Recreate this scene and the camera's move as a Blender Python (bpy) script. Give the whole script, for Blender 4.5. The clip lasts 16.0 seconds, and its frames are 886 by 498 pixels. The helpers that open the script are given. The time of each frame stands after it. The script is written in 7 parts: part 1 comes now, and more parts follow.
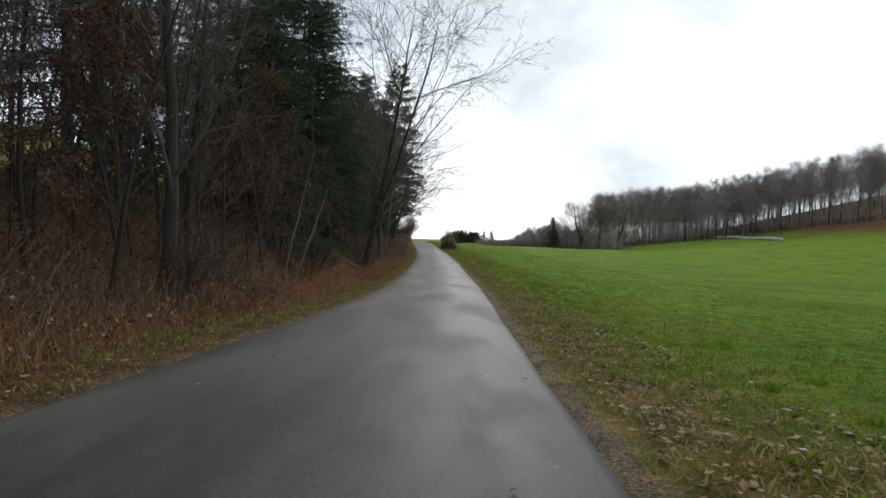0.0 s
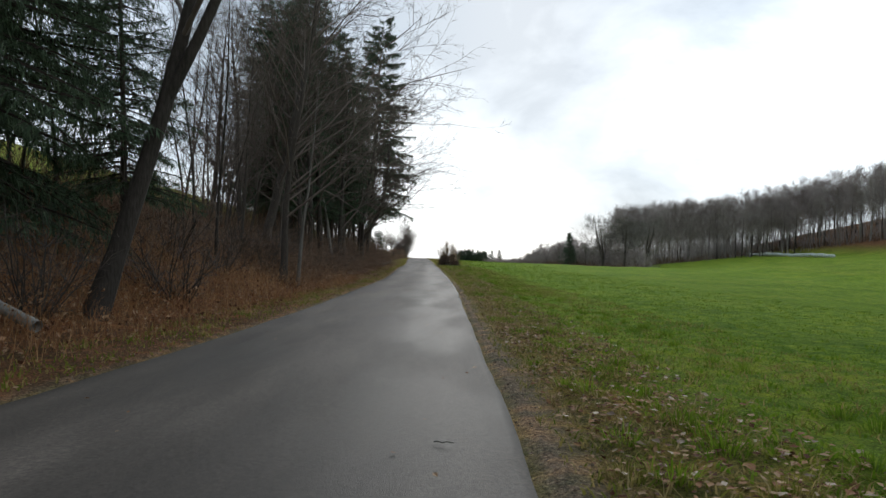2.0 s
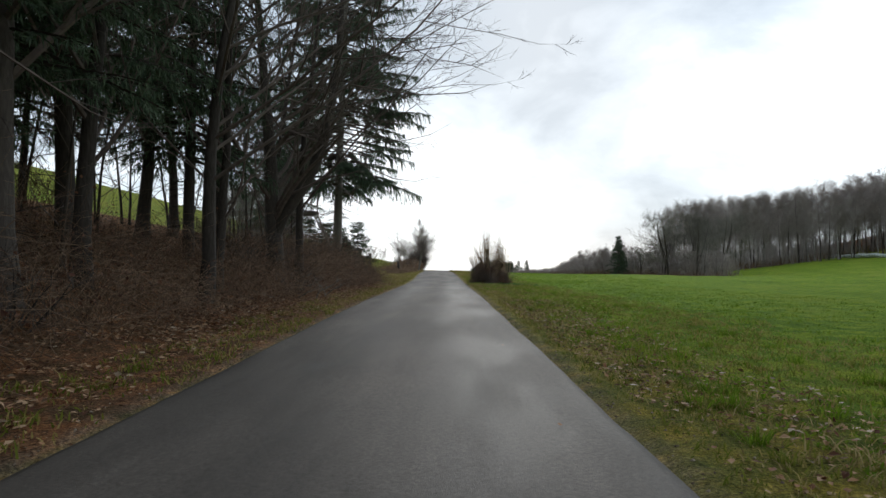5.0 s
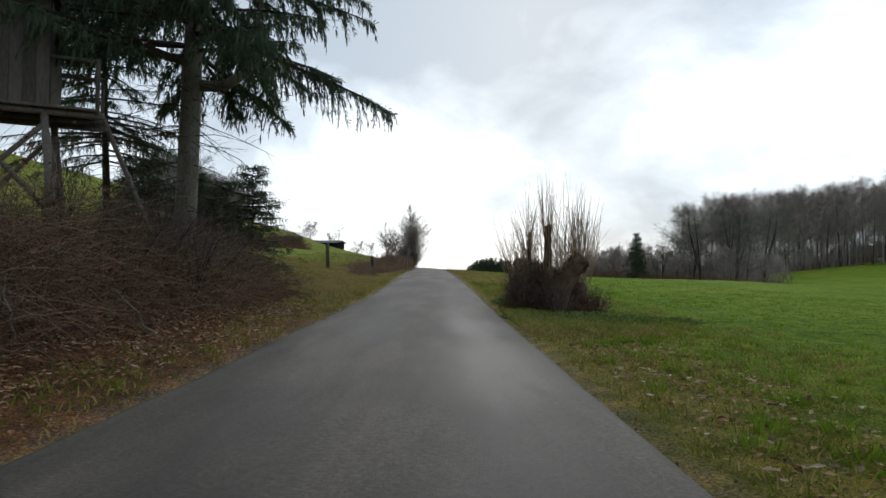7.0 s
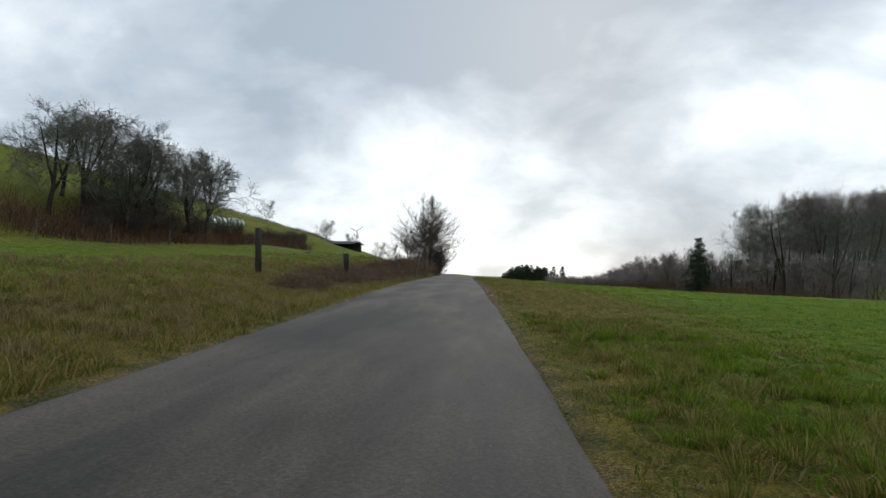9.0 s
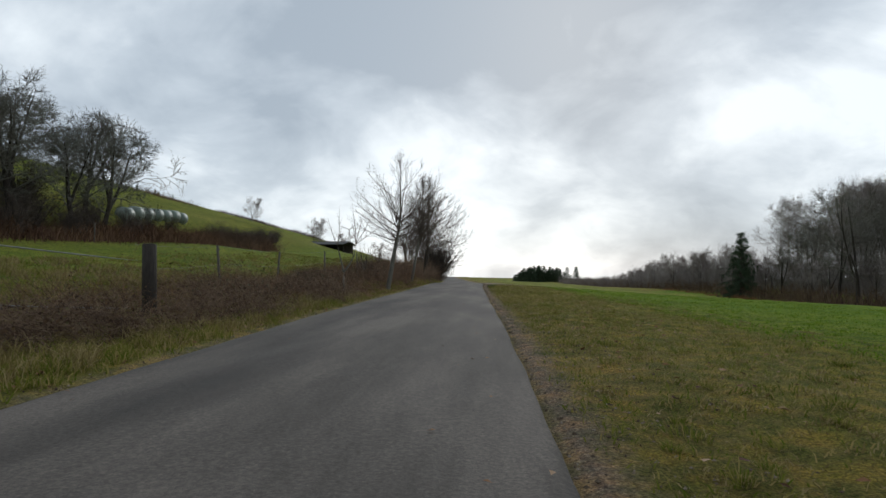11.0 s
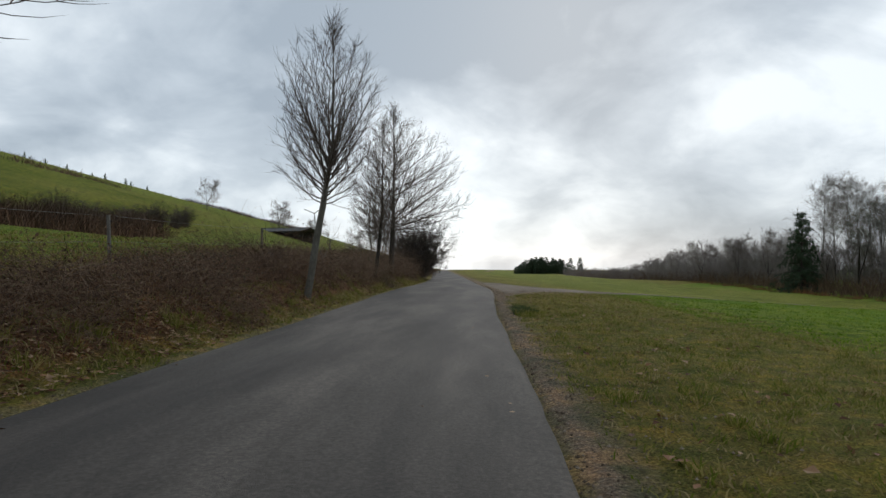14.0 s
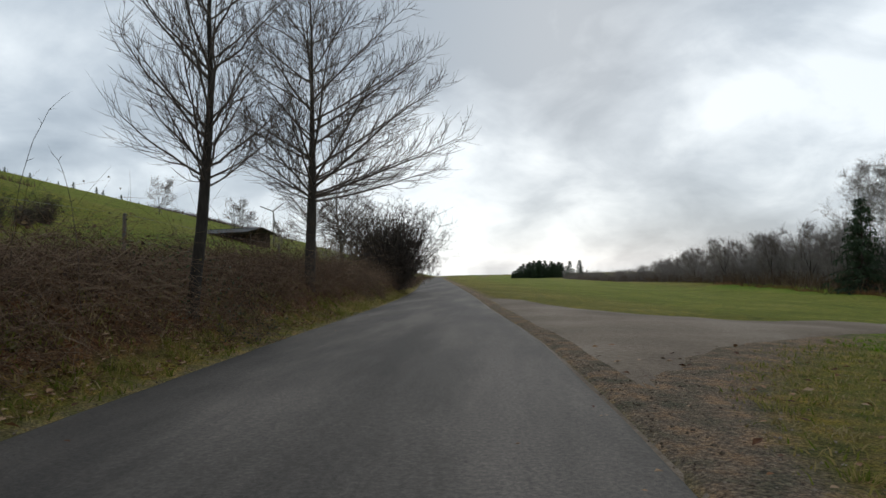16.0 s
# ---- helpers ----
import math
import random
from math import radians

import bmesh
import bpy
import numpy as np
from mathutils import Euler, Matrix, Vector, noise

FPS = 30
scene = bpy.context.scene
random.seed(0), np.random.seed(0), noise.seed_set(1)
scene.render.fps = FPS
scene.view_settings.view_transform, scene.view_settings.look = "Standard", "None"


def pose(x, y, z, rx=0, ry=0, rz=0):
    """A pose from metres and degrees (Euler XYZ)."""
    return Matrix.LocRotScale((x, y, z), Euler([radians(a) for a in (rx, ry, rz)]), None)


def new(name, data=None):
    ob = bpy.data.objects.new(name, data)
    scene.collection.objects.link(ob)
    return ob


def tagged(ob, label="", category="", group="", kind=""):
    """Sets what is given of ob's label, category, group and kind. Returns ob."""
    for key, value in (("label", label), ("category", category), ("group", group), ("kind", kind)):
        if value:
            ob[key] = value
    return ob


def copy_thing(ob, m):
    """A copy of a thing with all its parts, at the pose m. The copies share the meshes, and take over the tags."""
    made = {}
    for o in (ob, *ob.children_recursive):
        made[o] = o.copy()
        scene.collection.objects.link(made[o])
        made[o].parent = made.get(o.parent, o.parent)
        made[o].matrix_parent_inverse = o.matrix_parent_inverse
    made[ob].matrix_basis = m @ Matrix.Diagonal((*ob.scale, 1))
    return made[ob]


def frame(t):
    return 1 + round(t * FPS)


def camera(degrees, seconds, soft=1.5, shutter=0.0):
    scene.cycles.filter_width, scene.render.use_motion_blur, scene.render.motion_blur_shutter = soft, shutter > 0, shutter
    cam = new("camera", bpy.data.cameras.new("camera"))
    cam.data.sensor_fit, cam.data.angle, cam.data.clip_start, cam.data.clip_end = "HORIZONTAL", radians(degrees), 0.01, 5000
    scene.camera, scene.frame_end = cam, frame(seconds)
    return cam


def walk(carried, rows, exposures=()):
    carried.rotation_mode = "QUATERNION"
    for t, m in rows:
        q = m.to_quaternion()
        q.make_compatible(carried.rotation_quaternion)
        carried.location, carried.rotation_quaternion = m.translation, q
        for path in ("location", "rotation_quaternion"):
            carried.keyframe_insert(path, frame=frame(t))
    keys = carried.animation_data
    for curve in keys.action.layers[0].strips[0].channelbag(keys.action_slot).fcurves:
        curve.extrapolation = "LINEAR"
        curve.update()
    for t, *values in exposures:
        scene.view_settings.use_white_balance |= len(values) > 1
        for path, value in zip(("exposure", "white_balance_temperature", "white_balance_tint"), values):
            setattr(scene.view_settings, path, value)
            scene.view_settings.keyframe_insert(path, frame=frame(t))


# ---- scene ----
cam = camera(70.41, 16.0)
PATH = [
    (0, pose(0.361, -0.000, 2.548, 88.55, -1.33, -1.43)),
    (0.5, pose(0.842, 6.855, 2.189, 88.71, -0.95, -2.36)),
    (1, pose(1.419, 13.724, 1.846, 89.16, -1.87, -1.78)),
    (1.5, pose(1.917, 20.508, 1.527, 89.87, -1.62, -0.31)),
    (2, pose(2.177, 27.168, 1.364, 90.41, -1.18, -0.78)),
    (2.5, pose(2.347, 33.678, 1.210, 90.72, -1.12, -0.45)),
    (3, pose(2.386, 40.058, 1.079, 91.06, -1.63, 3.23)),
    (3.5, pose(2.354, 46.361, 1.026, 91.40, -0.14, 1.46)),
    (4.1, pose(2.145, 53.746, 1.030, 91.43, -0.03, 1.40)),
    (4.75, pose(1.894, 61.728, 1.042, 91.48, 0.16, 1.31)),
    (5.4, pose(1.641, 69.688, 1.058, 91.53, 0.33, 1.25)),
    (6, pose(1.427, 77.013, 1.072, 91.55, 0.39, 1.22)),
    (6.5, pose(1.366, 82.922, 1.087, 91.54, -0.61, 1.12)),
    (7, pose(1.256, 88.786, 1.072, 91.27, -0.72, 0.83)),
    (7.5, pose(1.423, 94.209, 1.031, 91.29, -1.02, 0.16)),
    (8, pose(1.595, 99.440, 0.987, 91.49, -1.29, 0.46)),
    (8.5, pose(1.602, 104.529, 0.973, 91.58, -1.39, 2.75)),
    (9, pose(1.544, 109.594, 0.961, 91.79, -1.54, 3.97)),
    (9.2, pose(1.485, 111.604, 0.973, 91.91, -1.08, 2.91)),
    (9.8, pose(1.372, 117.192, 1.030, 91.93, -1.01, 3.31)),
    (10.4, pose(1.264, 122.763, 1.087, 91.95, -0.89, 4.14)),
    (11.0, pose(1.155, 128.307, 1.145, 91.97, -0.78, 4.91)),
    (11.5, pose(1.062, 132.900, 1.193, 91.98, -0.73, 5.19)),
    (12, pose(0.948, 137.242, 1.245, 91.95, 0.04, 3.01)),
    (12.5, pose(0.723, 141.289, 1.274, 91.84, -1.37, 4.67)),
    (13, pose(0.622, 145.455, 1.253, 91.62, -0.42, 4.22)),
    (13.5, pose(0.366, 149.752, 1.259, 91.52, 0.94, 4.49)),
    (14, pose(0.211, 154.316, 1.247, 91.29, -0.08, 4.83)),
    (14.5, pose(-0.048, 159.025, 1.248, 91.45, 1.73, 3.14)),
    (15, pose(-0.171, 163.872, 1.256, 91.27, -0.19, 2.93)),
    (15.5, pose(-0.559, 168.686, 1.265, 91.72, 0.74, 5.44)),
    (16, pose(-0.763, 172.942, 1.176, 91.85, 1.31, 4.42)),
]

EXPOSURES = [(0.0, 0.55), (3.5, 0.50), (6.0, 0.48), (8.0, 0.34), (8.5, 0.46), (9.1, 0.08), (11.5, 0.03), (16.0, 0.0)]
walk(cam, PATH, EXPOSURES)

# ---- world and light ----
SUN_ELEVATION, SUN_AZIMUTH = radians(24), radians(8)
world = bpy.data.worlds.new("overcast_sky")
scene.world = world
world.use_nodes = True
wt = world.node_tree
wt.nodes.clear()


def wn(kind, **inputs):
    node = wt.nodes.new(kind)
    for key, value in inputs.items():
        node.inputs[key].default_value = value
    return node


w_co = wn("ShaderNodeTexCoord")
w_sep = wn("ShaderNodeSeparateXYZ")
w_up = wn("ShaderNodeMath")
w_up.operation = "MAXIMUM"
w_up.inputs[1].default_value = 0.0
w_add = wn("ShaderNodeMath")
w_add.operation = "ADD"
w_add.inputs[1].default_value = 0.486
w_dx = wn("ShaderNodeMath")
w_dx.operation = "DIVIDE"
w_dy = wn("ShaderNodeMath")
w_dy.operation = "DIVIDE"
w_com = wn("ShaderNodeCombineXYZ")
w_com.inputs[2].default_value = 21.704
w_big = wn("ShaderNodeTexNoise", Scale=1.4, Detail=9.0, Roughness=0.5, Distortion=0.12)
w_low = wn("ShaderNodeMath")
w_low.operation = "MULTIPLY_ADD"
w_low.inputs[1].default_value, w_low.inputs[2].default_value = -0.22, 0.075
w_sum = wn("ShaderNodeMath")
w_sum.operation = "ADD"
w_fine = wn("ShaderNodeTexNoise", Scale=4.2, Detail=8.0, Roughness=0.55, Distortion=0.5)
w_puff = wn("ShaderNodeMath")
w_puff.operation = "MULTIPLY_ADD"
w_puff.inputs[1].default_value = 0.3
w_puff_off = wn("ShaderNodeMath")
w_puff_off.operation = "SUBTRACT"
w_puff_off.inputs[1].default_value = 0.5
w_ramp = wn("ShaderNodeValToRGB")
els = w_ramp.color_ramp.elements
els[0].position, els[0].color = 0.385, (0.39, 0.462, 0.54, 1)
els[1].position, els[1].color = 0.595, (0.91, 0.985, 1.04, 1)
mid = els.new(0.485)
mid.color = (0.575, 0.653, 0.73, 1)
w_sky = wt.nodes.new("ShaderNodeTexSky")
w_sky.sky_type = "NISHITA"
w_sky.sun_disc = False
w_sky.sun_elevation, w_sky.sun_rotation = SUN_ELEVATION, SUN_AZIMUTH
w_scale = wn("ShaderNodeVectorMath")
w_scale.operation = "SCALE"
w_scale.inputs[3].default_value = 0.10
w_mix = wn("ShaderNodeMixRGB", Fac=0.93)
w_bg = wn("ShaderNodeBackground", Strength=1.0)
w_out = wn("ShaderNodeOutputWorld")
for a, b in (
    (w_co.outputs["Generated"], w_sep.inputs[0]), (w_sep.outputs[2], w_up.inputs[0]), (w_up.outputs[0], w_add.inputs[0]),
    (w_sep.outputs[0], w_dx.inputs[0]), (w_add.outputs[0], w_dx.inputs[1]), (w_sep.outputs[1], w_dy.inputs[0]),
    (w_add.outputs[0], w_dy.inputs[1]), (w_dx.outputs[0], w_com.inputs[0]), (w_dy.outputs[0], w_com.inputs[1]),
    (w_com.outputs[0], w_big.inputs["Vector"]), (w_up.outputs[0], w_low.inputs[0]), (w_low.outputs[0], w_sum.inputs[0]), (w_big.outputs["Fac"], w_sum.inputs[1]), (w_com.outputs[0], w_fine.inputs["Vector"]), (w_fine.outputs["Fac"], w_puff_off.inputs[0]),
    (w_puff_off.outputs[0], w_puff.inputs[0]), (w_sum.outputs[0], w_puff.inputs[2]), (w_puff.outputs[0], w_ramp.inputs[0]), (w_sky.outputs[0], w_scale.inputs[0]),
    (w_scale.outputs[0], w_mix.inputs[1]), (w_ramp.outputs[0], w_mix.inputs[2]), (w_mix.outputs[0], w_bg.inputs[0]),
    (w_bg.outputs[0], w_out.inputs[0]),
):
    wt.links.new(a, b)
sun = new("sun", bpy.data.lights.new("sun", "SUN"))
sun.data.energy, sun.data.angle, sun.data.color = 0.6, radians(25), (1.0, 0.97, 0.92)
sun_way = Vector((math.sin(SUN_AZIMUTH) * math.cos(SUN_ELEVATION), math.cos(SUN_AZIMUTH) * math.cos(SUN_ELEVATION), math.sin(SUN_ELEVATION)))
sun.rotation_euler = sun_way.to_track_quat("Z", "Y").to_euler()


# ---- materials ----
def surface(name, colours, scale=4.0, fine=40.0, rough=0.85, bump=0.3, bump_scale=60.0, spread=0.0, random_by="", stretch=(1, 1, 1), spec=0.3, through_light=0.0):
    """A matt natural surface: broad and fine variation of colour, fine relief; random_by "object" or "island" varies pieces."""
    m = bpy.data.materials.new(name)
    m.use_nodes = True
    t = m.node_tree
    b = t.nodes["Principled BSDF"]
    co = t.nodes.new("ShaderNodeTexCoord")
    mp = t.nodes.new("ShaderNodeMapping")
    mp.inputs["Scale"].default_value = stretch
    t.links.new(co.outputs["Object"], mp.inputs[0])
    n1 = t.nodes.new("ShaderNodeTexNoise")
    n1.inputs["Scale"].default_value, n1.inputs["Detail"].default_value = scale, 3.0
    n2 = t.nodes.new("ShaderNodeTexNoise")
    n2.inputs["Scale"].default_value, n2.inputs["Detail"].default_value = fine, 4.0
    t.links.new(mp.outputs[0], n1.inputs["Vector"])
    t.links.new(mp.outputs[0], n2.inputs["Vector"])
    mix = t.nodes.new("ShaderNodeMath")
    mix.operation = "MULTIPLY_ADD"
    mix.inputs[1].default_value = 0.45
    t.links.new(n2.outputs["Fac"], mix.inputs[0])
    half = t.nodes.new("ShaderNodeMath")
    half.operation = "MULTIPLY"
    half.inputs[1].default_value = 0.55
    t.links.new(n1.outputs["Fac"], half.inputs[0])
    t.links.new(half.outputs[0], mix.inputs[2])
    last = mix.outputs[0]
    if random_by:
        rnd = t.nodes.new("ShaderNodeObjectInfo" if random_by == "object" else "ShaderNodeNewGeometry")
        add = t.nodes.new("ShaderNodeMath")
        add.operation = "MULTIPLY_ADD"
        add.inputs[1].default_value = spread
        t.links.new(rnd.outputs["Random" if random_by == "object" else "Random Per Island"], add.inputs[0])
        sub = t.nodes.new("ShaderNodeMath")
        sub.operation = "SUBTRACT"
        sub.inputs[1].default_value = spread / 2
        t.links.new(last, sub.inputs[0])
        t.links.new(sub.outputs[0], add.inputs[2])
        last = add.outputs[0]
    ramp = t.nodes.new("ShaderNodeValToRGB")
    e = ramp.color_ramp.elements
    lo, hi = 0.3, 0.7
    e[0].position, e[0].color = lo, (*colours[0], 1)
    e[1].position, e[1].color = hi, (*colours[-1], 1)
    for k, c in enumerate(colours[1:-1]):
        e.new(lo + (hi - lo) * (k + 1) / (len(colours) - 1)).color = (*c, 1)
    t.links.new(last, ramp.inputs[0])
    t.links.new(ramp.outputs[0], b.inputs["Base Color"])
    b.inputs["Roughness"].default_value = rough
    b.inputs["Specular IOR Level"].default_value = spec
    if bump:
        n3 = t.nodes.new("ShaderNodeTexNoise")
        n3.inputs["Scale"].default_value, n3.inputs["Detail"].default_value = bump_scale, 5.0
        t.links.new(mp.outputs[0], n3.inputs["Vector"])
        bp = t.nodes.new("ShaderNodeBump")
        bp.inputs["Strength"].default_value, bp.inputs["Distance"].default_value = bump, 0.03
        t.links.new(n3.outputs["Fac"], bp.inputs["Height"])
        t.links.new(bp.outputs[0], b.inputs["Normal"])
    if through_light:
        tr = t.nodes.new("ShaderNodeBsdfTranslucent")
        t.links.new(ramp.outputs[0], tr.inputs[0])
        ms = t.nodes.new("ShaderNodeMixShader")
        ms.inputs[0].default_value = through_light
        t.links.new(b.outputs[0], ms.inputs[1])
        t.links.new(tr.outputs[0], ms.inputs[2])
        t.links.new(ms.outputs[0], t.nodes["Material Output"].inputs[0])
    return m


BARK = surface("grey_brown_bark", [(0.02, 0.016, 0.012), (0.043, 0.035, 0.028), (0.075, 0.062, 0.051)], 1.2, 25, 0.9, 0.9, 22, 0.2, "object", (1, 1, 0.25))
BARK_PALE = surface("pale_grey_bark", [(0.12, 0.11, 0.09), (0.2, 0.19, 0.165), (0.30, 0.29, 0.26)], 1.5, 25, 0.9, 0.6, 30, 0.1, "object", (1, 1, 0.4))
BARK_LANE = surface("lichen_grey_bark", [(0.062, 0.056, 0.045), (0.128, 0.119, 0.097), (0.21, 0.198, 0.165)], 2.5, 25, 0.9, 0.6, 30, 0.1, "object", (1, 1, 0.4))
BIRCH_BARK = surface("dull_birch_bark", [(0.085, 0.076, 0.065), (0.17, 0.158, 0.14), (0.27, 0.257, 0.235)], 1.5, 25, 0.9, 0.6, 30, 0.1, "object", (1, 1, 0.4))
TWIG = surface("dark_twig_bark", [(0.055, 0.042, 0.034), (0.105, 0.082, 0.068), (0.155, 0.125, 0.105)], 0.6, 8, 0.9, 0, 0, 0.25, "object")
# twigs of distant trees, paler and greyer: air haze is mixed into the colour
TWIG_HAZED = surface("grey_brown_hazed_twigs", [(0.175, 0.143, 0.13), (0.255, 0.22, 0.2), (0.345, 0.305, 0.28)], 0.2, 4, 0.9, 0, 0, 0.35, "object")
TWIG_LICHEN = surface("lichen_grown_twig", [(0.07, 0.065, 0.055), (0.13, 0.12, 0.10), (0.20, 0.20, 0.165)], 0.6, 8, 0.9, 0, 0, 0.2, "object")
SPRUCE_TWIG = surface("dark_spruce_wood", [(0.022, 0.017, 0.014), (0.042, 0.034, 0.028), (0.07, 0.058, 0.047)], 0.6, 8, 0.95, 0, 0, 0.25, "object", spec=0.1)
NEEDLE = surface("dark_spruce_needles", [(0.028, 0.046, 0.026), (0.052, 0.082, 0.044), (0.09, 0.13, 0.07)], 0.7, 6, 0.75, 0, 0, 0.3, "island", through_light=0.2)
BRAMBLE = surface("dead_bramble_stems", [(0.07, 0.045, 0.032), (0.15, 0.095, 0.062), (0.25, 0.17, 0.11)], 0.35, 5, 0.9, 0, 0, 0.5, "island", spec=0.1)
BRAMBLE_DARK = surface("wet_dark_bramble_stems", [(0.045, 0.03, 0.023), (0.1, 0.066, 0.047), (0.18, 0.125, 0.09)], 0.35, 5, 0.9, 0, 0, 0.5, "island", spec=0.1)
BRAMBLE_RED = surface("reddish_bramble_stems", [(0.062, 0.034, 0.024), (0.14, 0.078, 0.05), (0.25, 0.15, 0.092)], 0.35, 5, 0.9, 0, 0, 0.5, "island", spec=0.1)
DRY = surface("dry_stalks", [(0.15, 0.066, 0.03), (0.30, 0.145, 0.064), (0.45, 0.27, 0.13)], 0.4, 9, 0.9, 0, 0, 0.4, "island", through_light=0.25, spec=0.1)
BLADE_TAN = surface("dead_grass_blades", [(0.17, 0.135, 0.05), (0.28, 0.22, 0.09), (0.38, 0.3, 0.15)], 0.4, 5, 0.8, 0, 0, 0.5, "island", through_light=0.4, spec=0.05)
LEAF_PALE = surface("bleached_fallen_leaves", [(0.15, 0.1, 0.062), (0.27, 0.2, 0.13), (0.4, 0.31, 0.22)], 0.5, 12, 0.6, 0, 0, 0.7, "island", spec=0.2)
LEAF = surface("fallen_leaves", [(0.09, 0.038, 0.02), (0.2, 0.092, 0.044), (0.31, 0.165, 0.082), (0.36, 0.235, 0.14)], 0.5, 12, 0.75, 0, 0, 0.7, "island", spec=0.12)
BANK_LEAF = surface("withered_bramble_leaves", [(0.05, 0.028, 0.017), (0.13, 0.072, 0.04), (0.22, 0.14, 0.07), (0.14, 0.115, 0.05)], 0.6, 12, 0.7, 0, 0, 0.5, "island", through_light=0.2)
BEECH_LEAF = surface("brown_beech_leaves", [(0.05, 0.022, 0.014), (0.11, 0.048, 0.028), (0.17, 0.085, 0.05)], 0.5, 12, 0.7, 0, 0, 0.5, "island", through_light=0.25)
GREEN_LEAF = surface("bramble_leaves", [(0.05, 0.10, 0.022), (0.09, 0.18, 0.035), (0.16, 0.23, 0.06)], 0.5, 12, 0.6, 0, 0, 0.5, "island", through_light=0.3)
BLADE = surface("green_grass_blades", [(0.095, 0.172, 0.013), (0.155, 0.255, 0.019), (0.245, 0.305, 0.042)], 0.25, 3, 0.7, 0, 0, 0.45, "island", through_light=0.45, spec=0.05)
BLADE_DULL = surface("winter_grass_blades", [(0.115, 0.145, 0.02), (0.21, 0.207, 0.042), (0.37, 0.285, 0.115)], 0.25, 3, 0.75, 0, 0, 0.55, "island", through_light=0.45, spec=0.05)
WOOD = surface("weathered_boards", [(0.07, 0.06, 0.05), (0.13, 0.115, 0.1), (0.2, 0.185, 0.165)], 2.0, 30, 0.85, 0.5, 40, 0.15, "object", (1, 1, 0.2))
WOOD_DARK = surface("dark_stained_wood", [(0.025, 0.02, 0.017), (0.05, 0.042, 0.035), (0.09, 0.075, 0.06)], 2.0, 30, 0.85, 0.5, 40, 0.15, "object", (1, 1, 0.2))
WRAP_WHITE = surface("white_bale_wrap", [(0.3, 0.34, 0.3), (0.4, 0.44, 0.4), (0.52, 0.56, 0.52)], 1.5, 14, 0.4, 0.3, 20, 0.15, "object", spec=0.5)
WRAP = surface("pale_bale_wrap", [(0.13, 0.165, 0.13), (0.19, 0.23, 0.19), (0.27, 0.31, 0.27)], 1.5, 14, 0.4, 0.3, 20, 0.15, "object", spec=0.5)
ROPE = surface("pale_fence_rope", [(0.2, 0.2, 0.185), (0.3, 0.3, 0.285)], 4, 30, 0.7, 0, 0)
GRAVEL = surface("brown_gravel_track", [(0.12, 0.087, 0.06), (0.215, 0.163, 0.116), (0.32, 0.26, 0.2)], 0.35, 16, 0.9, 0.9, 40, spec=0.15)
CRUMB = surface("brown_soil_crumbs", [(0.10, 0.072, 0.05), (0.19, 0.142, 0.1), (0.3, 0.24, 0.18)], 0.5, 14, 0.95, 0, 0, 0.6, "island", spec=0.1)
ROOF = surface("dark_roof_sheet", [(0.028, 0.026, 0.024), (0.06, 0.056, 0.052)], 1.0, 12, 0.6, 0.2, 20)


def node(t, kind, **values):
    n = t.nodes.new(kind)
    for key, value in values.items():
        n.inputs[key].default_value = value
    return n


def ramp_node(t, stops):
    r = t.nodes.new("ShaderNodeValToRGB")
    e = r.color_ramp.elements
    e[0].position, e[0].color = stops[0][0], (*stops[0][1], 1)
    e[1].position, e[1].color = stops[-1][0], (*stops[-1][1], 1)
    for p, c in stops[1:-1]:
        e.new(p).color = (*c, 1)
    return r


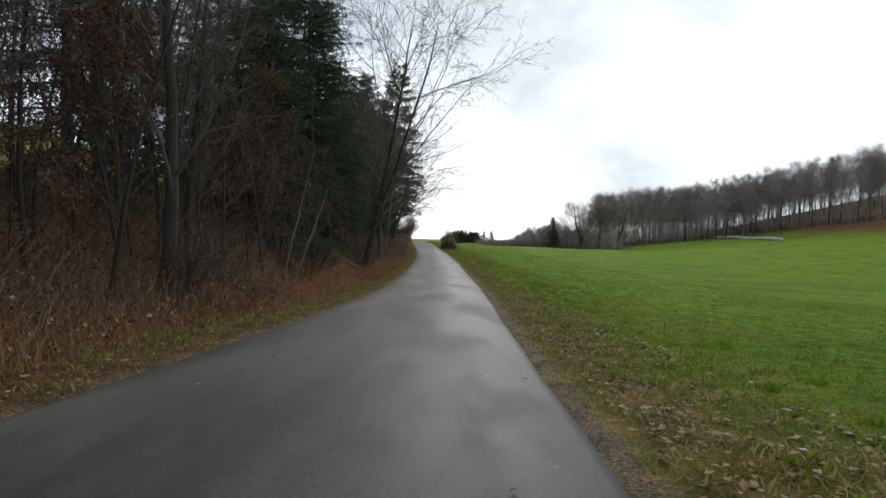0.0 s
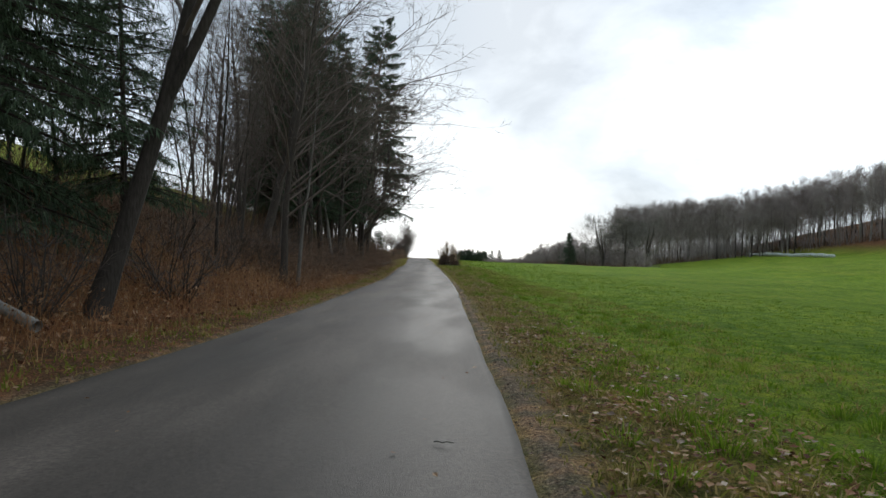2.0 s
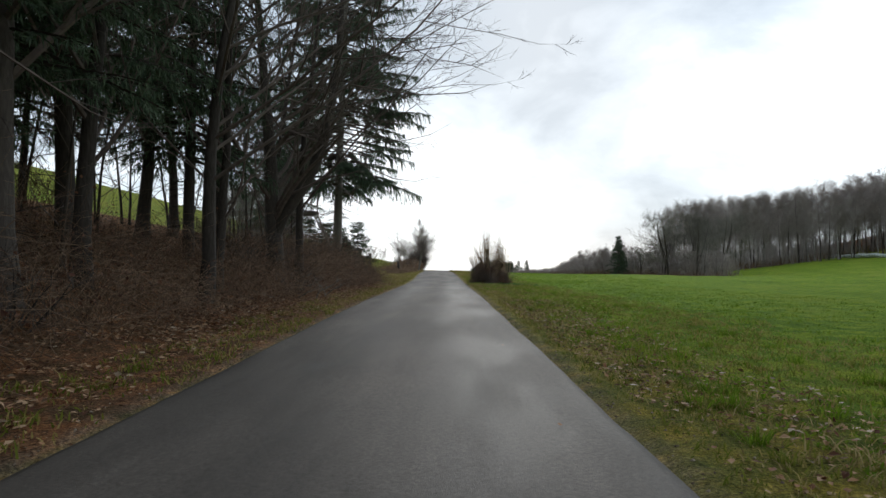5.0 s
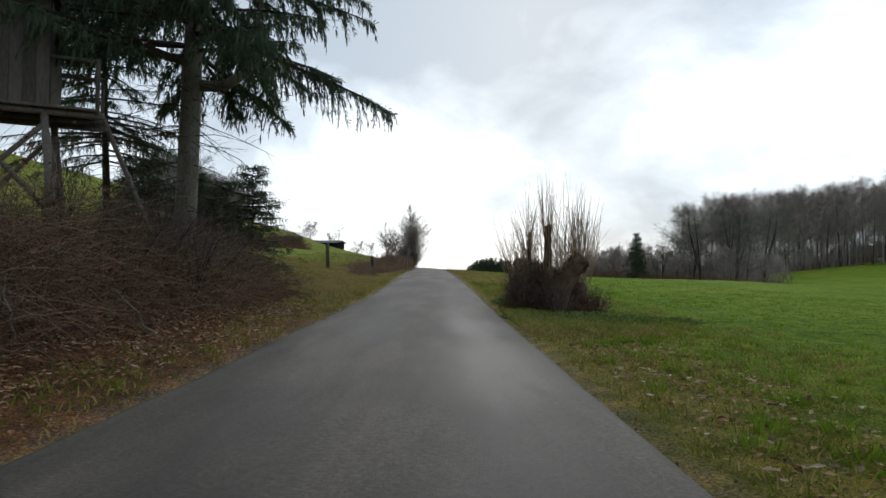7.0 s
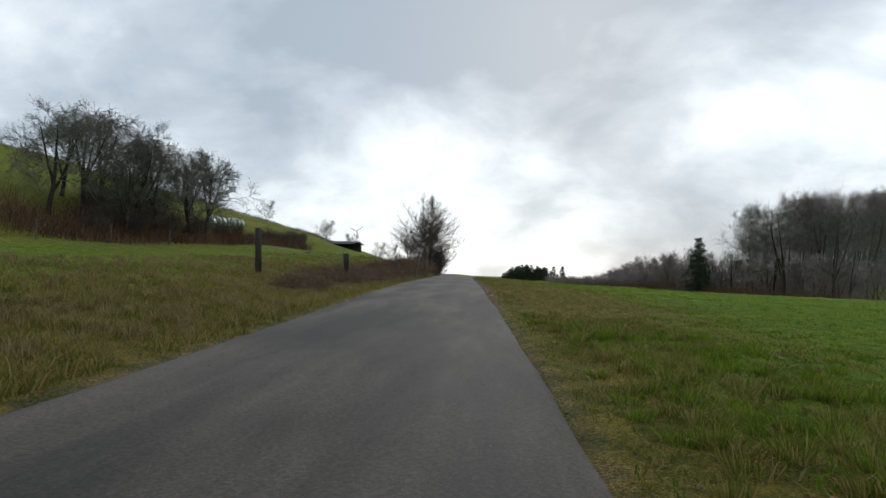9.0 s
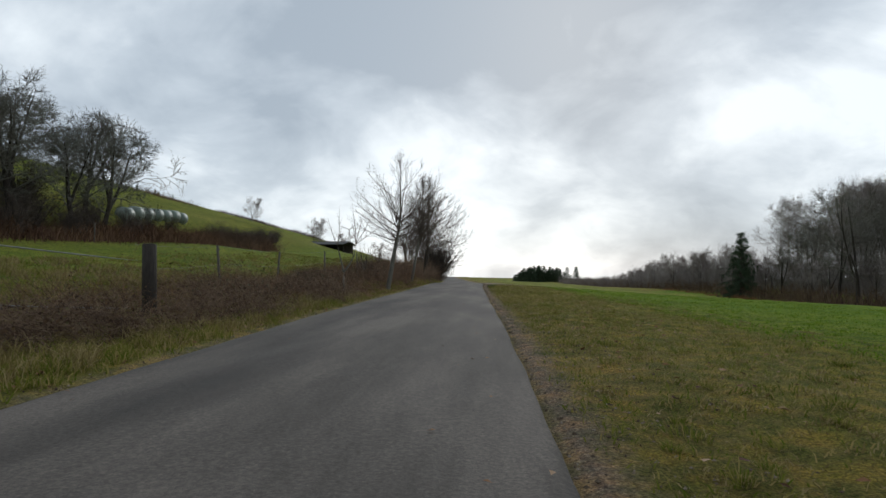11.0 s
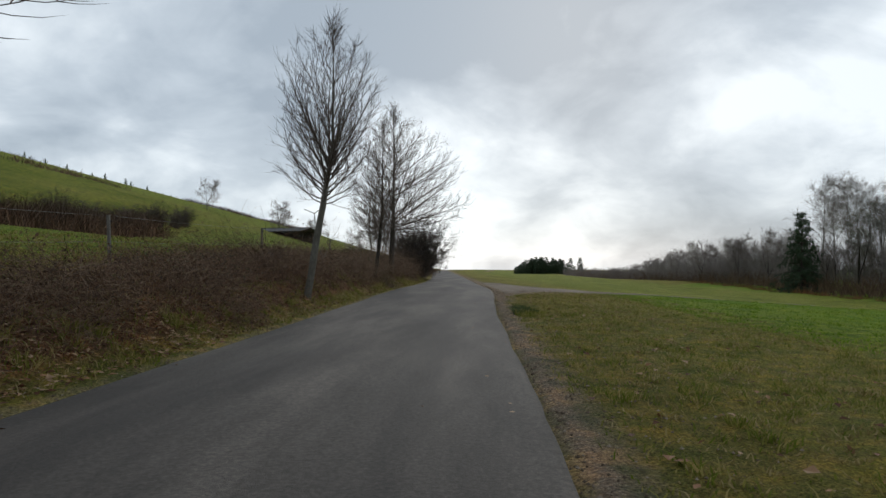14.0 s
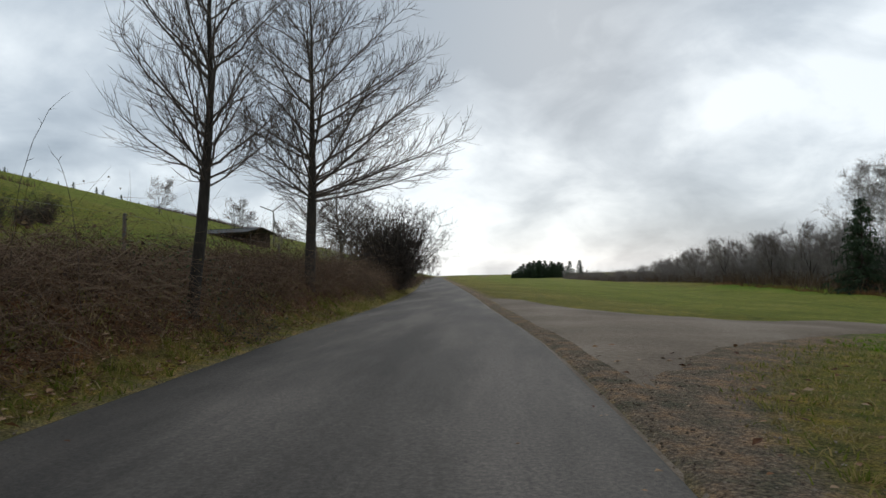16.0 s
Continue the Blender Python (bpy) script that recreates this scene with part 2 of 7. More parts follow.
def ground_material():
    """Meadow, green crop, leaf litter and bare soil, blended by the ground's own zones."""
    m = bpy.data.materials.new("ground_cover")
    m.use_nodes = True
    t = m.node_tree
    b = t.nodes["Principled BSDF"]
    co = node(t, "ShaderNodeTexCoord")
    zone = node(t, "ShaderNodeAttribute")
    zone.attribute_name = "zone"
    sep = node(t, "ShaderNodeSeparateColor")
    t.links.new(zone.outputs["Color"], sep.inputs[0])
    broad = node(t, "ShaderNodeTexNoise", Scale=0.16, Detail=4.0)
    fine = node(t, "ShaderNodeTexNoise", Scale=5.0, Detail=6.0, Roughness=0.7)
    tiny = node(t, "ShaderNodeTexNoise", Scale=28.0, Detail=5.0, Roughness=0.7)
    for n in (broad, fine, tiny):
        t.links.new(co.outputs["Object"], n.inputs["Vector"])
    avg = node(t, "ShaderNodeMath")
    avg.operation = "ADD"
    t.links.new(broad.outputs[0], avg.inputs[0])
    t.links.new(fine.outputs[0], avg.inputs[1])
    avg2 = node(t, "ShaderNodeMath")
    avg2.operation = "MULTIPLY"
    avg2.inputs[1].default_value = 0.5
    t.links.new(avg.outputs[0], avg2.inputs[0])
    meadow = ramp_node(t, [(0.36, (0.125, 0.128, 0.026)), (0.5, (0.205, 0.188, 0.044)), (0.64, (0.28, 0.232, 0.075))])
    crop = ramp_node(t, [(0.36, (0.1, 0.165, 0.018)), (0.5, (0.142, 0.23, 0.022)), (0.64, (0.205, 0.255, 0.034))])
    litter = ramp_node(t, [(0.3, (0.052, 0.028, 0.016)), (0.5, (0.155, 0.08, 0.042)), (0.72, (0.29, 0.172, 0.098))])
    soil = ramp_node(t, [(0.3, (0.12, 0.084, 0.058)), (0.5, (0.25, 0.185, 0.132)), (0.7, (0.37, 0.288, 0.21))])
    for r in (meadow, crop):
        t.links.new(avg2.outputs[0], r.inputs[0])
    for r in (litter, soil):
        t.links.new(tiny.outputs[0], r.inputs[0])
    last = meadow.outputs[0]
    for channel, r in ((1, crop), (0, litter), (2, soil)):
        mask = node(t, "ShaderNodeMath")
        mask.operation = "MULTIPLY_ADD"
        mask.inputs[1].default_value = 1.6
        off = node(t, "ShaderNodeMath")
        off.operation = "MULTIPLY_ADD"
        off.inputs[1].default_value, off.inputs[2].default_value = 1.1, -0.85
        t.links.new(fine.outputs[0], off.inputs[0])
        t.links.new(sep.outputs[channel], mask.inputs[0])
        t.links.new(off.outputs[0], mask.inputs[2])
        mask.use_clamp = True
        mx = node(t, "ShaderNodeMixRGB")
        t.links.new(mask.outputs[0], mx.inputs[0])
        t.links.new(last, mx.inputs[1])
        t.links.new(r.outputs[0], mx.inputs[2])
        last = mx.outputs[0]
    grain = node(t, "ShaderNodeTexNoise", Scale=42.0, Detail=4.0, Roughness=0.8)
    clump = node(t, "ShaderNodeTexNoise", Scale=2.6, Detail=5.0, Roughness=0.65)
    for n, stops in ((grain, [(0.36, (0.42, 0.42, 0.45)), (0.5, (1, 1, 1)), (0.64, (1.75, 1.7, 1.5))]), (clump, [(0.34, (0.58, 0.70, 0.66)), (0.5, (1, 1, 1)), (0.64, (1.5, 1.28, 1.05))])):
        t.links.new(co.outputs["Object"], n.inputs["Vector"])
        r = ramp_node(t, stops)
        t.links.new(n.outputs[0], r.inputs[0])
        mul = node(t, "ShaderNodeMixRGB", Fac=1.0)
        mul.blend_type = "MULTIPLY"
        t.links.new(last, mul.inputs[1])
        t.links.new(r.outputs[0], mul.inputs[2])
        last = mul.outputs[0]
    t.links.new(last, b.inputs["Base Color"])
    b.inputs["Roughness"].default_value = 1.0
    b.inputs["Specular IOR Level"].default_value = 0.06
    bp = node(t, "ShaderNodeBump", Strength=1.0, Distance=0.08)
    t.links.new(tiny.outputs[0], bp.inputs["Height"])
    t.links.new(bp.outputs[0], b.inputs["Normal"])
    return m


def asphalt_material():
    """Old asphalt: fine chippings, damp and smoother in the wheel tracks, wetter in the wood."""
    m = bpy.data.materials.new("damp_asphalt")
    m.use_nodes = True
    t = m.node_tree
    b = t.nodes["Principled BSDF"]
    co = node(t, "ShaderNodeTexCoord")
    mp = node(t, "ShaderNodeMapping")
    mp.inputs["Scale"].default_value = (1.0, 0.18, 1.0)
    t.links.new(co.outputs["Object"], mp.inputs[0])
    patch = node(t, "ShaderNodeTexNoise", Scale=0.9, Detail=5.0, Roughness=0.6)
    t.links.new(mp.outputs[0], patch.inputs["Vector"])
    chip = node(t, "ShaderNodeTexVoronoi", Scale=140.0)
    t.links.new(co.outputs["Object"], chip.inputs["Vector"])
    grit = node(t, "ShaderNodeTexNoise", Scale=34.0, Detail=8.0, Roughness=0.85)
    t.links.new(co.outputs["Object"], grit.inputs["Vector"])
    base = ramp_node(t, [(0.36, (0.029, 0.0245, 0.0205)), (0.5, (0.052, 0.0445, 0.0375)), (0.64, (0.086, 0.0735, 0.063))])
    t.links.new(patch.outputs[0], base.inputs[0])
    speck = ramp_node(t, [(0.36, (0.58, 0.56, 0.54)), (0.5, (1, 0.98, 0.96)), (0.64, (1.65, 1.6, 1.55))])
    t.links.new(grit.outputs[0], speck.inputs[0])
    mul = node(t, "ShaderNodeMixRGB", Fac=1.0)
    mul.blend_type = "MULTIPLY"
    t.links.new(base.outputs[0], mul.inputs[1])
    t.links.new(speck.outputs[0], mul.inputs[2])
    film = node(t, "ShaderNodeAttribute")
    film.attribute_name = "damp"
    # drying patches with clear outlines
    stretch = node(t, "ShaderNodeMapping")
    stretch.inputs["Scale"].default_value = (0.55, 0.16, 1.0)
    t.links.new(co.outputs["Object"], stretch.inputs[0])
    spread = node(t, "ShaderNodeTexNoise", Scale=1.6, Detail=6.0, Roughness=0.55)
    t.links.new(stretch.outputs[0], spread.inputs["Vector"])
    drying = ramp_node(t, [(0.47, (1, 1, 1)), (0.55, (0.72, 0.72, 0.72)), (0.62, (0.66, 0.66, 0.66))])
    t.links.new(spread.outputs[0], drying.inputs[0])
    zone = node(t, "ShaderNodeMath")
    zone.operation = "MULTIPLY"
    t.links.new(film.outputs["Fac"], zone.inputs[0])
    t.links.new(drying.outputs[0], zone.inputs[1])
    pale = node(t, "ShaderNodeMapRange")
    pale.inputs["To Min"].default_value, pale.inputs["To Max"].default_value = 1.66, 0.56
    t.links.new(zone.outputs[0], pale.inputs["Value"])
    wet = node(t, "ShaderNodeVectorMath")
    wet.operation = "SCALE"
    t.links.new(mul.outputs[0], wet.inputs[0])
    t.links.new(pale.outputs[0], wet.inputs[3])
    t.links.new(wet.outputs[0], b.inputs["Base Color"])
    b.inputs["Specular IOR Level"].default_value = 0.3
    rough = node(t, "ShaderNodeMapRange")
    rough.inputs["From Min"].default_value, rough.inputs["From Max"].default_value = 0.35, 0.65
    rough.inputs["To Min"].default_value, rough.inputs["To Max"].default_value = -0.03, 0.03
    t.links.new(patch.outputs[0], rough.inputs["Value"])
    damp = node(t, "ShaderNodeMapRange")
    damp.inputs["To Min"].default_value, damp.inputs["To Max"].default_value = 0.85, 0.48
    t.links.new(zone.outputs[0], damp.inputs["Value"])
    add = node(t, "ShaderNodeMath")
    t.links.new(rough.outputs[0], add.inputs[0])
    t.links.new(damp.outputs[0], add.inputs[1])
    t.links.new(add.outputs[0], b.inputs["Roughness"])
    bp = node(t, "ShaderNodeBump", Strength=0.35, Distance=0.005)
    t.links.new(chip.outputs["Distance"], bp.inputs["Height"])
    coarse = node(t, "ShaderNodeBump", Strength=0.4, Distance=0.006)
    t.links.new(grit.outputs[0], coarse.inputs["Height"])
    t.links.new(bp.outputs[0], coarse.inputs["Normal"])
    t.links.new(coarse.outputs[0], b.inputs["Normal"])
    return m


GROUND, ASPHALT = ground_material(), asphalt_material()


# ---- mesh helpers ----
def mesh_object(name, verts, faces, material, parent=None, smooth=False, label=""):
    """One mesh object from arrays of corners and of triangles or quads."""
    verts, faces = np.asarray(verts, np.float32), np.asarray(faces, np.int32)
    me = bpy.data.meshes.new(name)
    k = faces.shape[1]
    me.vertices.add(len(verts))
    me.vertices.foreach_set("co", verts.ravel())
    me.loops.add(faces.size)
    me.loops.foreach_set("vertex_index", faces.ravel())
    me.polygons.add(len(faces))
    me.polygons.foreach_set("loop_start", np.arange(0, faces.size, k, dtype=np.int32))
    me.polygons.foreach_set("use_smooth", np.full(len(faces), smooth))
    me.update(calc_edges=True)
    me.materials.append(material)
    ob = new(name, me)
    ob.parent = parent
    if label:
        ob["label"] = label
    return ob


def part(name, bm, material, parent, label="", smooth=False):
    me = bpy.data.meshes.new(name)
    bmesh.ops.recalc_face_normals(bm, faces=bm.faces)
    for f in bm.faces:
        f.smooth = smooth
    bm.to_mesh(me)
    bm.free()
    me.materials.append(material)
    ob = new(name, me)
    ob.parent = parent
    if label:
        ob["label"] = label
    return ob


def box(bm, x0, x1, y0, y1, z0, z1, bevel=0.01, m=None):
    g = bmesh.ops.create_cube(bm, size=1)["verts"]
    for v in g:
        v.co = Vector((x0 + (v.co.x + 0.5) * (x1 - x0), y0 + (v.co.y + 0.5) * (y1 - y0), z0 + (v.co.z + 0.5) * (z1 - z0)))
    if bevel:
        es = list({e for v in g for e in v.link_edges})
        g = list({v for f in bmesh.ops.bevel(bm, geom=es, offset=bevel, segments=1, affect="EDGES")["faces"] for v in f.verts} | {v for v in g if v.is_valid})
    if m is not None:
        bmesh.ops.transform(bm, matrix=m, verts=g)
    return g


def beam(bm, a, b, r, sides=6, r2=None):
    """A round pole from a to b."""
    a, b = Vector(a), Vector(b)
    d = b - a
    m = Matrix.Translation((a + b) / 2) @ d.to_track_quat("Z", "Y").to_matrix().to_4x4()
    bmesh.ops.create_cone(bm, cap_ends=True, segments=sides, radius1=r, radius2=r if r2 is None else r2, depth=d.length, matrix=m)


def tubes(lines, sides=5):
    """Corners and triangles of tapered tubes; lines: (points n x 3, radii n); the tip closes to a point."""
    V, F, base = [], [], 0
    ang = np.arange(sides) * 2 * np.pi / sides
    ca, sa = np.cos(ang), np.sin(ang)
    for pts, rad in lines:
        pts = np.asarray(pts, float)
        n = len(pts)
        d = np.gradient(pts, axis=0)
        d /= np.linalg.norm(d, axis=1)[:, None] + 1e-9
        ref = np.array([1.0, 0, 0]) if abs(d[0, 0]) < 0.8 else np.array([0, 1.0, 0])
        e1 = np.cross(d, ref)
        e1 /= np.linalg.norm(e1, axis=1)[:, None] + 1e-9
        e2 = np.cross(d, e1)
        ring = pts[:-1, None] + np.asarray(rad)[:-1, None, None] * (ca[None, :, None] * e1[:-1, None] + sa[None, :, None] * e2[:-1, None])
        V.append(ring.reshape(-1, 3))
        V.append(pts[-1:])
        k = np.arange(sides)
        k2 = (k + 1) % sides
        for i in range(n - 2):
            a = base + i * sides
            F.append(np.stack([a + k, a + k2, a + sides + k2], 1))
            F.append(np.stack([a + k, a + sides + k2, a + sides + k], 1))
        a = base + (n - 2) * sides
        F.append(np.stack([a + k, a + k2, np.full(sides, base + (n - 1) * sides)], 1))
        base += (n - 1) * sides + 1
    return np.concatenate(V), np.concatenate(F)


def joined(*pieces):
    V, F, b = [], [], 0
    for v, f in pieces:
        if len(v):
            V.append(v)
            F.append(f + b)
            b += len(v)
    return np.concatenate(V), np.concatenate(F)


# ---- the lie of the land ----
NODES = np.arange(0, 260, 10.0)
ROAD_Z = np.array([1.45, 0.93, 0.45, 0.19, -0.02, -0.09, -0.16, -0.10, -0.00, -0.04, -0.11, -0.14, -0.04, 0.08, 0.17, 0.16, 0.15, 0.13, 0.13, -0.06, -0.22, -0.34, -0.42, -0.47, -0.49, -0.51])
ROAD_LEFT = np.array([-2.70, -2.14, -1.53, -1.13, -0.88, -0.86, -0.66, -0.68, -0.95, -1.11, -1.33, -1.57, -1.88, -2.32, -2.64, -2.99, -3.27, -3.67, -4.10, -4.61, -5.18, -5.84, -6.62, -7.53, -8.51, -9.52])
ROAD_WIDTH = np.array([3.88, 3.89, 3.92, 3.88, 3.78, 3.96, 3.80, 3.64, 3.65, 3.69, 3.72, 3.80, 3.89, 3.89, 3.95, 3.85, 3.81, 3.81, 4.25, 3.98, 3.89, 3.83, 3.79, 3.76, 3.75, 3.74])


def smooth_line(values, y):
    """The road's values along y, rounded between its nodes and carried on past both ends."""
    y = np.asarray(y, float)
    total = 0
    for k in (-5.0, -2.5, 0.0, 2.5, 5.0):
        yy = y + k
        v = np.interp(yy, NODES, values)
        v = v + np.minimum(yy, 0) * (values[1] - values[0]) / 10 + np.clip(yy - 250, 0, 60) * (values[-1] - values[-2]) / 10
        total = total + v
    return total / 5


def road_z(y):
    y = np.asarray(y, float)
    return smooth_line(ROAD_Z, y) - 0.00035 * np.maximum(y - 275, 0) ** 1.6


def road_edges(y):
    left = smooth_line(ROAD_LEFT, y)
    return left, left + smooth_line(ROAD_WIDTH, y)


def ripple(x, y):
    return 0.5 * np.sin(0.31 * x + 1.3 * np.sin(0.23 * y)) + 0.3 * np.sin(0.83 * y + 0.7 * x) + 0.2 * np.sin(1.9 * x - 1.3 * y + 1) + 0.15 * np.sin(3.7 * x + 2.9 * y)


def ease(v, a, b):
    s = np.clip((np.asarray(v, float) - a) / (b - a), 0, 1)
    return s * s * (3 - 2 * s)


def land(x, y):
    """Height of the ground."""
    x, y = np.asarray(x, float), np.asarray(y, float)
    left, right = road_edges(y)
    dl, dr = np.maximum(left - x, 0), np.maximum(x - right, 0)
    near = np.minimum(y, 330)
    z0 = road_z(near) - (6.5 * ease(y, 320, 700) + 0.01 * np.clip(y - 700, 0, 3000)) * (1 - ease(dl - 0.27 * np.maximum(y - 480, 0), 70, 170))
    # hillside with a bank along the road
    wooded = 1 - ease(y, 100, 122)
    hedge = ease(y, 138, 146) * (1 - ease(y, 215, 235))
    low = 0.085 + 0.03 * ease(y, 150, 185) + 0.165 * ease(y, 190, 238)
    steep = 0.266 * (1 - ease(y, 280, 1100))
    bank = wooded * 1.1 * ease(dl, 1.2, 6.5) + hedge * (0.22 + 0.38 * ease(y, 151, 163) + 0.35 * ease(y, 163, 180)) * ease(dl, 0.2, 1.6)
    wood_side = 0.205 * np.maximum(dl - 2.0, 0) * ease(dl, 1.0, 9.0)
    step = 2.0 * (1 - ease(y, 190, 250))
    open_side = np.minimum(low, steep + 0.02) * np.clip(dl - 1.0 - 26 * ease(y, 252, 310), 0, 23) * ease(dl, 0.5, 5.0) + step * ease(dl, 22, 28) + steep * np.maximum(dl - 24, 0)
    zl = bank + wooded * wood_side + (1 - wooded) * open_side - 0.0002 * np.maximum(dl - 190, 0) ** 2 * (dl < 700)
    zl = np.minimum(zl, 56)
    # field that falls to a hollow and rises again under the far wood
    flat = 0.78 * (1 - ease(y, 140, 215))
    zr = (-0.03 * np.minimum(dr, 2) - 0.076 * (1 - flat) * np.clip(dr - 2, 0, 47)) * (1 - 0.85 * ease(y, 380, 650))
    up = 1 - ease(y, 300, 480)
    zr = zr + up * (0.088 * np.clip(dr - 58, 0, 110) + 0.24 * np.clip(dr - 150, 0, 160)) - 3.57 * flat * ease(dr, 58, 120)
    amp = 0.05 * ease(dl + dr, 0.15, 1.5) + 0.25 * ease(dl + dr, 12, 60)
    under = -0.05 * ((dl + dr) < 0.02)
    humps = 0.032 * (1 - (dr > 0) * ease(y, 166, 172)) * ease(dl + dr, 0.35, 0.9) * (1 - ease(dl + dr, 5, 9)) * np.sin(5.3 * x + 2 * np.sin(3.1 * y)) * np.sin(4.1 * y + 1.7 * np.sin(3.3 * x))
    return z0 + np.where(dl > 0, zl, zr) + amp * ripple(x, y) + humps + under


def at(x, y, sink=0.0):
    return Vector((x, y, float(land(x, y)) - sink))


# field-side edge of the gravel track
TRACK_NEAR = np.array([(0.3, 174.6), (0.95, 178.4), (1.75, 180.4), (2.7, 182.0), (5.0, 184.7), (16, 193), (44, 214)])


def build_ground():
    ys = np.concatenate([np.arange(-70, -8, 6.0), np.arange(-8, 215, 0.35), np.arange(215, 420, 4.0), 420 * 1.14 ** np.arange(0, 18)])
    side = np.concatenate([[0.0, 0.15, 0.35], np.arange(0.6, 6, 0.25), np.arange(6, 9, 0.5), np.arange(9, 30, 1.2), 30 * 1.13 ** np.arange(0, 38)])
    left, right = road_edges(ys)
    cols = [left[:, None] - side[None, ::-1], right[:, None] + side[None, :]]
    X = np.concatenate([cols[0], left[:, None] * 0.5 + right[:, None] * 0.5, cols[1]], 1)
    Y = np.repeat(ys[:, None], X.shape[1], 1)
    Z = land(X, Y)
    n, k = X.shape
    idx = np.arange(n * k).reshape(n, k)
    F = np.stack([idx[:-1, :-1], idx[:-1, 1:], idx[1:, 1:], idx[1:, :-1]], -1).reshape(-1, 4)
    ob = mesh_object("ground", np.stack([X, Y, Z], -1).reshape(-1, 3), F, GROUND, smooth=True)
    dl, dr = np.maximum(left[:, None] - X, 0), np.maximum(X - right[:, None], 0)
    wooded = 1 - ease(Y, 97, 108)
    litter = np.where(dl > 0, wooded * (1 - 0.75 * ease(dl, 16, 30)) + (1 - wooded) * np.where(Y < 139, 0.22 * (1 - ease(dl, 4, 14)), 0.3 + 0.7 * ease(dl, 0.45, 0.9) * (1 - ease(dl, 3.4, 4.8))), 0)
    right_litter = (1 - ease(Y, 45, 75)) * 0.3 + 0.12
    litter = np.where(dr > 0, right_litter * ease(dr, 0.1, 0.4) * (1 - ease(dr, 0.9, 2.4)) + 0.22 * ease(Y, 117, 130) * (1 - ease(dr, 2.5, 6.0)), litter)
    late = ease(Y, 117, 130)
    crop = np.where(dr > 0, (1 - late) * ease(dr, 0.9, 2.2) * (0.75 + 0.25 * ease(dr, 2, 6)) + late * ease(dr, 3.0, 6.5) * (0.6 + 0.4 * ease(dr, 6, 12)), 0) * (1 - ease(Y, 186, 190) * 0.6)
    crop = np.where(dr > 57, 0.75 * (Y < 320), crop)
    crop = np.where(dl > 0, 0.72 * ease(dl, 3.2, 7.5) * ease(Y, 108, 120) * (1 - 0.35 * ease(dl, 16, 22)) + 0.12 * ease(dl, 20, 50), crop)
    soil = np.where(dr > 0, (1 - 0.6 * ease(Y, 56, 64) * (1 - ease(Y, 122, 130))) * (1 - ease(dr, 0.1, 0.45 + 0.35 * ease(Y, 8, 20) * (1 - ease(Y, 45, 60)) + 0.2 * ease(Y, 126, 134) + 0.3 * ease(Y, 155, 172) + 0.6 * ease(Y, 172, 178))) * 0.88, (1 - ease(dl, 0.05, 0.45)) * 0.5)
    turn_off = ease(Y, np.interp(X, TRACK_NEAR[:, 0], TRACK_NEAR[:, 1]) - 2.6, np.interp(X, TRACK_NEAR[:, 0], TRACK_NEAR[:, 1]) - 0.5) * (dr > 0) * (1 - ease(dr, 4, 9)) * (Y < 186)
    soil = np.maximum(soil, 0.95 * turn_off)
    far_wood = ease(X - right[:, None], 140, 165) * (Y < 400)
    litter = np.maximum(litter, far_wood)
    a = ob.data.color_attributes.new("zone", "FLOAT_COLOR", "POINT")
    a.data.foreach_set("color", np.stack([litter, crop, soil, np.ones_like(soil)], -1).astype(np.float32).ravel())
    return tagged(ob, "rolling winter meadow and green field with leaf-strewn verges", "ground", kind="structure")


def build_road():
    rng = np.random.default_rng(5)
    ys = np.concatenate([np.arange(-40, 215, 0.4), np.arange(215, 330, 2.0)])
    left, right = road_edges(ys)
    jag = np.convolve(rng.normal(0, 1, len(ys) + 8), np.ones(5) / 5, "valid")[: len(ys)] * 0.025
    jag2 = np.convolve(rng.normal(0, 1, len(ys) + 8), np.ones(5) / 5, "valid")[: len(ys)] * 0.025
    f = np.array([0, 0, 0.02, 0.12, 0.27, 0.4, 0.5, 0.6, 0.73, 0.88, 0.98, 1, 1])
    X = (left + jag)[:, None] * (1 - f) + (right + jag2)[:, None] * f
    Y = np.repeat(ys[:, None], len(f), 1)
    lift = np.array([-0.12, 0.0, 0.016, 0.025, 0.03, 0.042, 0.045, 0.042, 0.03, 0.025, 0.016, 0.0, -0.12])
    Z = road_z(ys)[:, None] + lift + 0.002 * ripple(X * 2, Y * 1.5)
    n, k = X.shape
    idx = np.arange(n * k).reshape(n, k)
    F = np.stack([idx[:-1, :-1], idx[:-1, 1:], idx[1:, 1:], idx[1:, :-1]], -1).reshape(-1, 4)
    ob = mesh_object("road", np.stack([X, Y, Z], -1).reshape(-1, 3), F, ASPHALT, smooth=True)
    tracks = 0.25 * np.exp(-((f - 0.3) / 0.12) ** 2) + np.exp(-((f - 0.8) / 0.18) ** 2)
    later = 0.75 * np.exp(-((f - 0.3) / 0.13) ** 2) + np.exp(-((f - 0.8) / 0.16) ** 2)
    tracks = tracks[None, :] + (later - tracks)[None, :] * ease(ys, 55, 85)[:, None]
    soak = 0.58 - 0.43 * ease(ys, 60, 105)[:, None]
    damp = (0.84 - 0.06 * ease(ys, 12, 55) - 0.08 * ease(ys, 60, 85) - 0.58 * ease(ys, 92, 125))[:, None] * (soak + (1 - soak) * tracks)
    a = ob.data.attributes.new("damp", "FLOAT", "POINT")
    a.data.foreach_set("value", damp.astype(np.float32).ravel())
    return tagged(ob, "narrow damp asphalt lane with crumbling edges", "road", kind="structure")


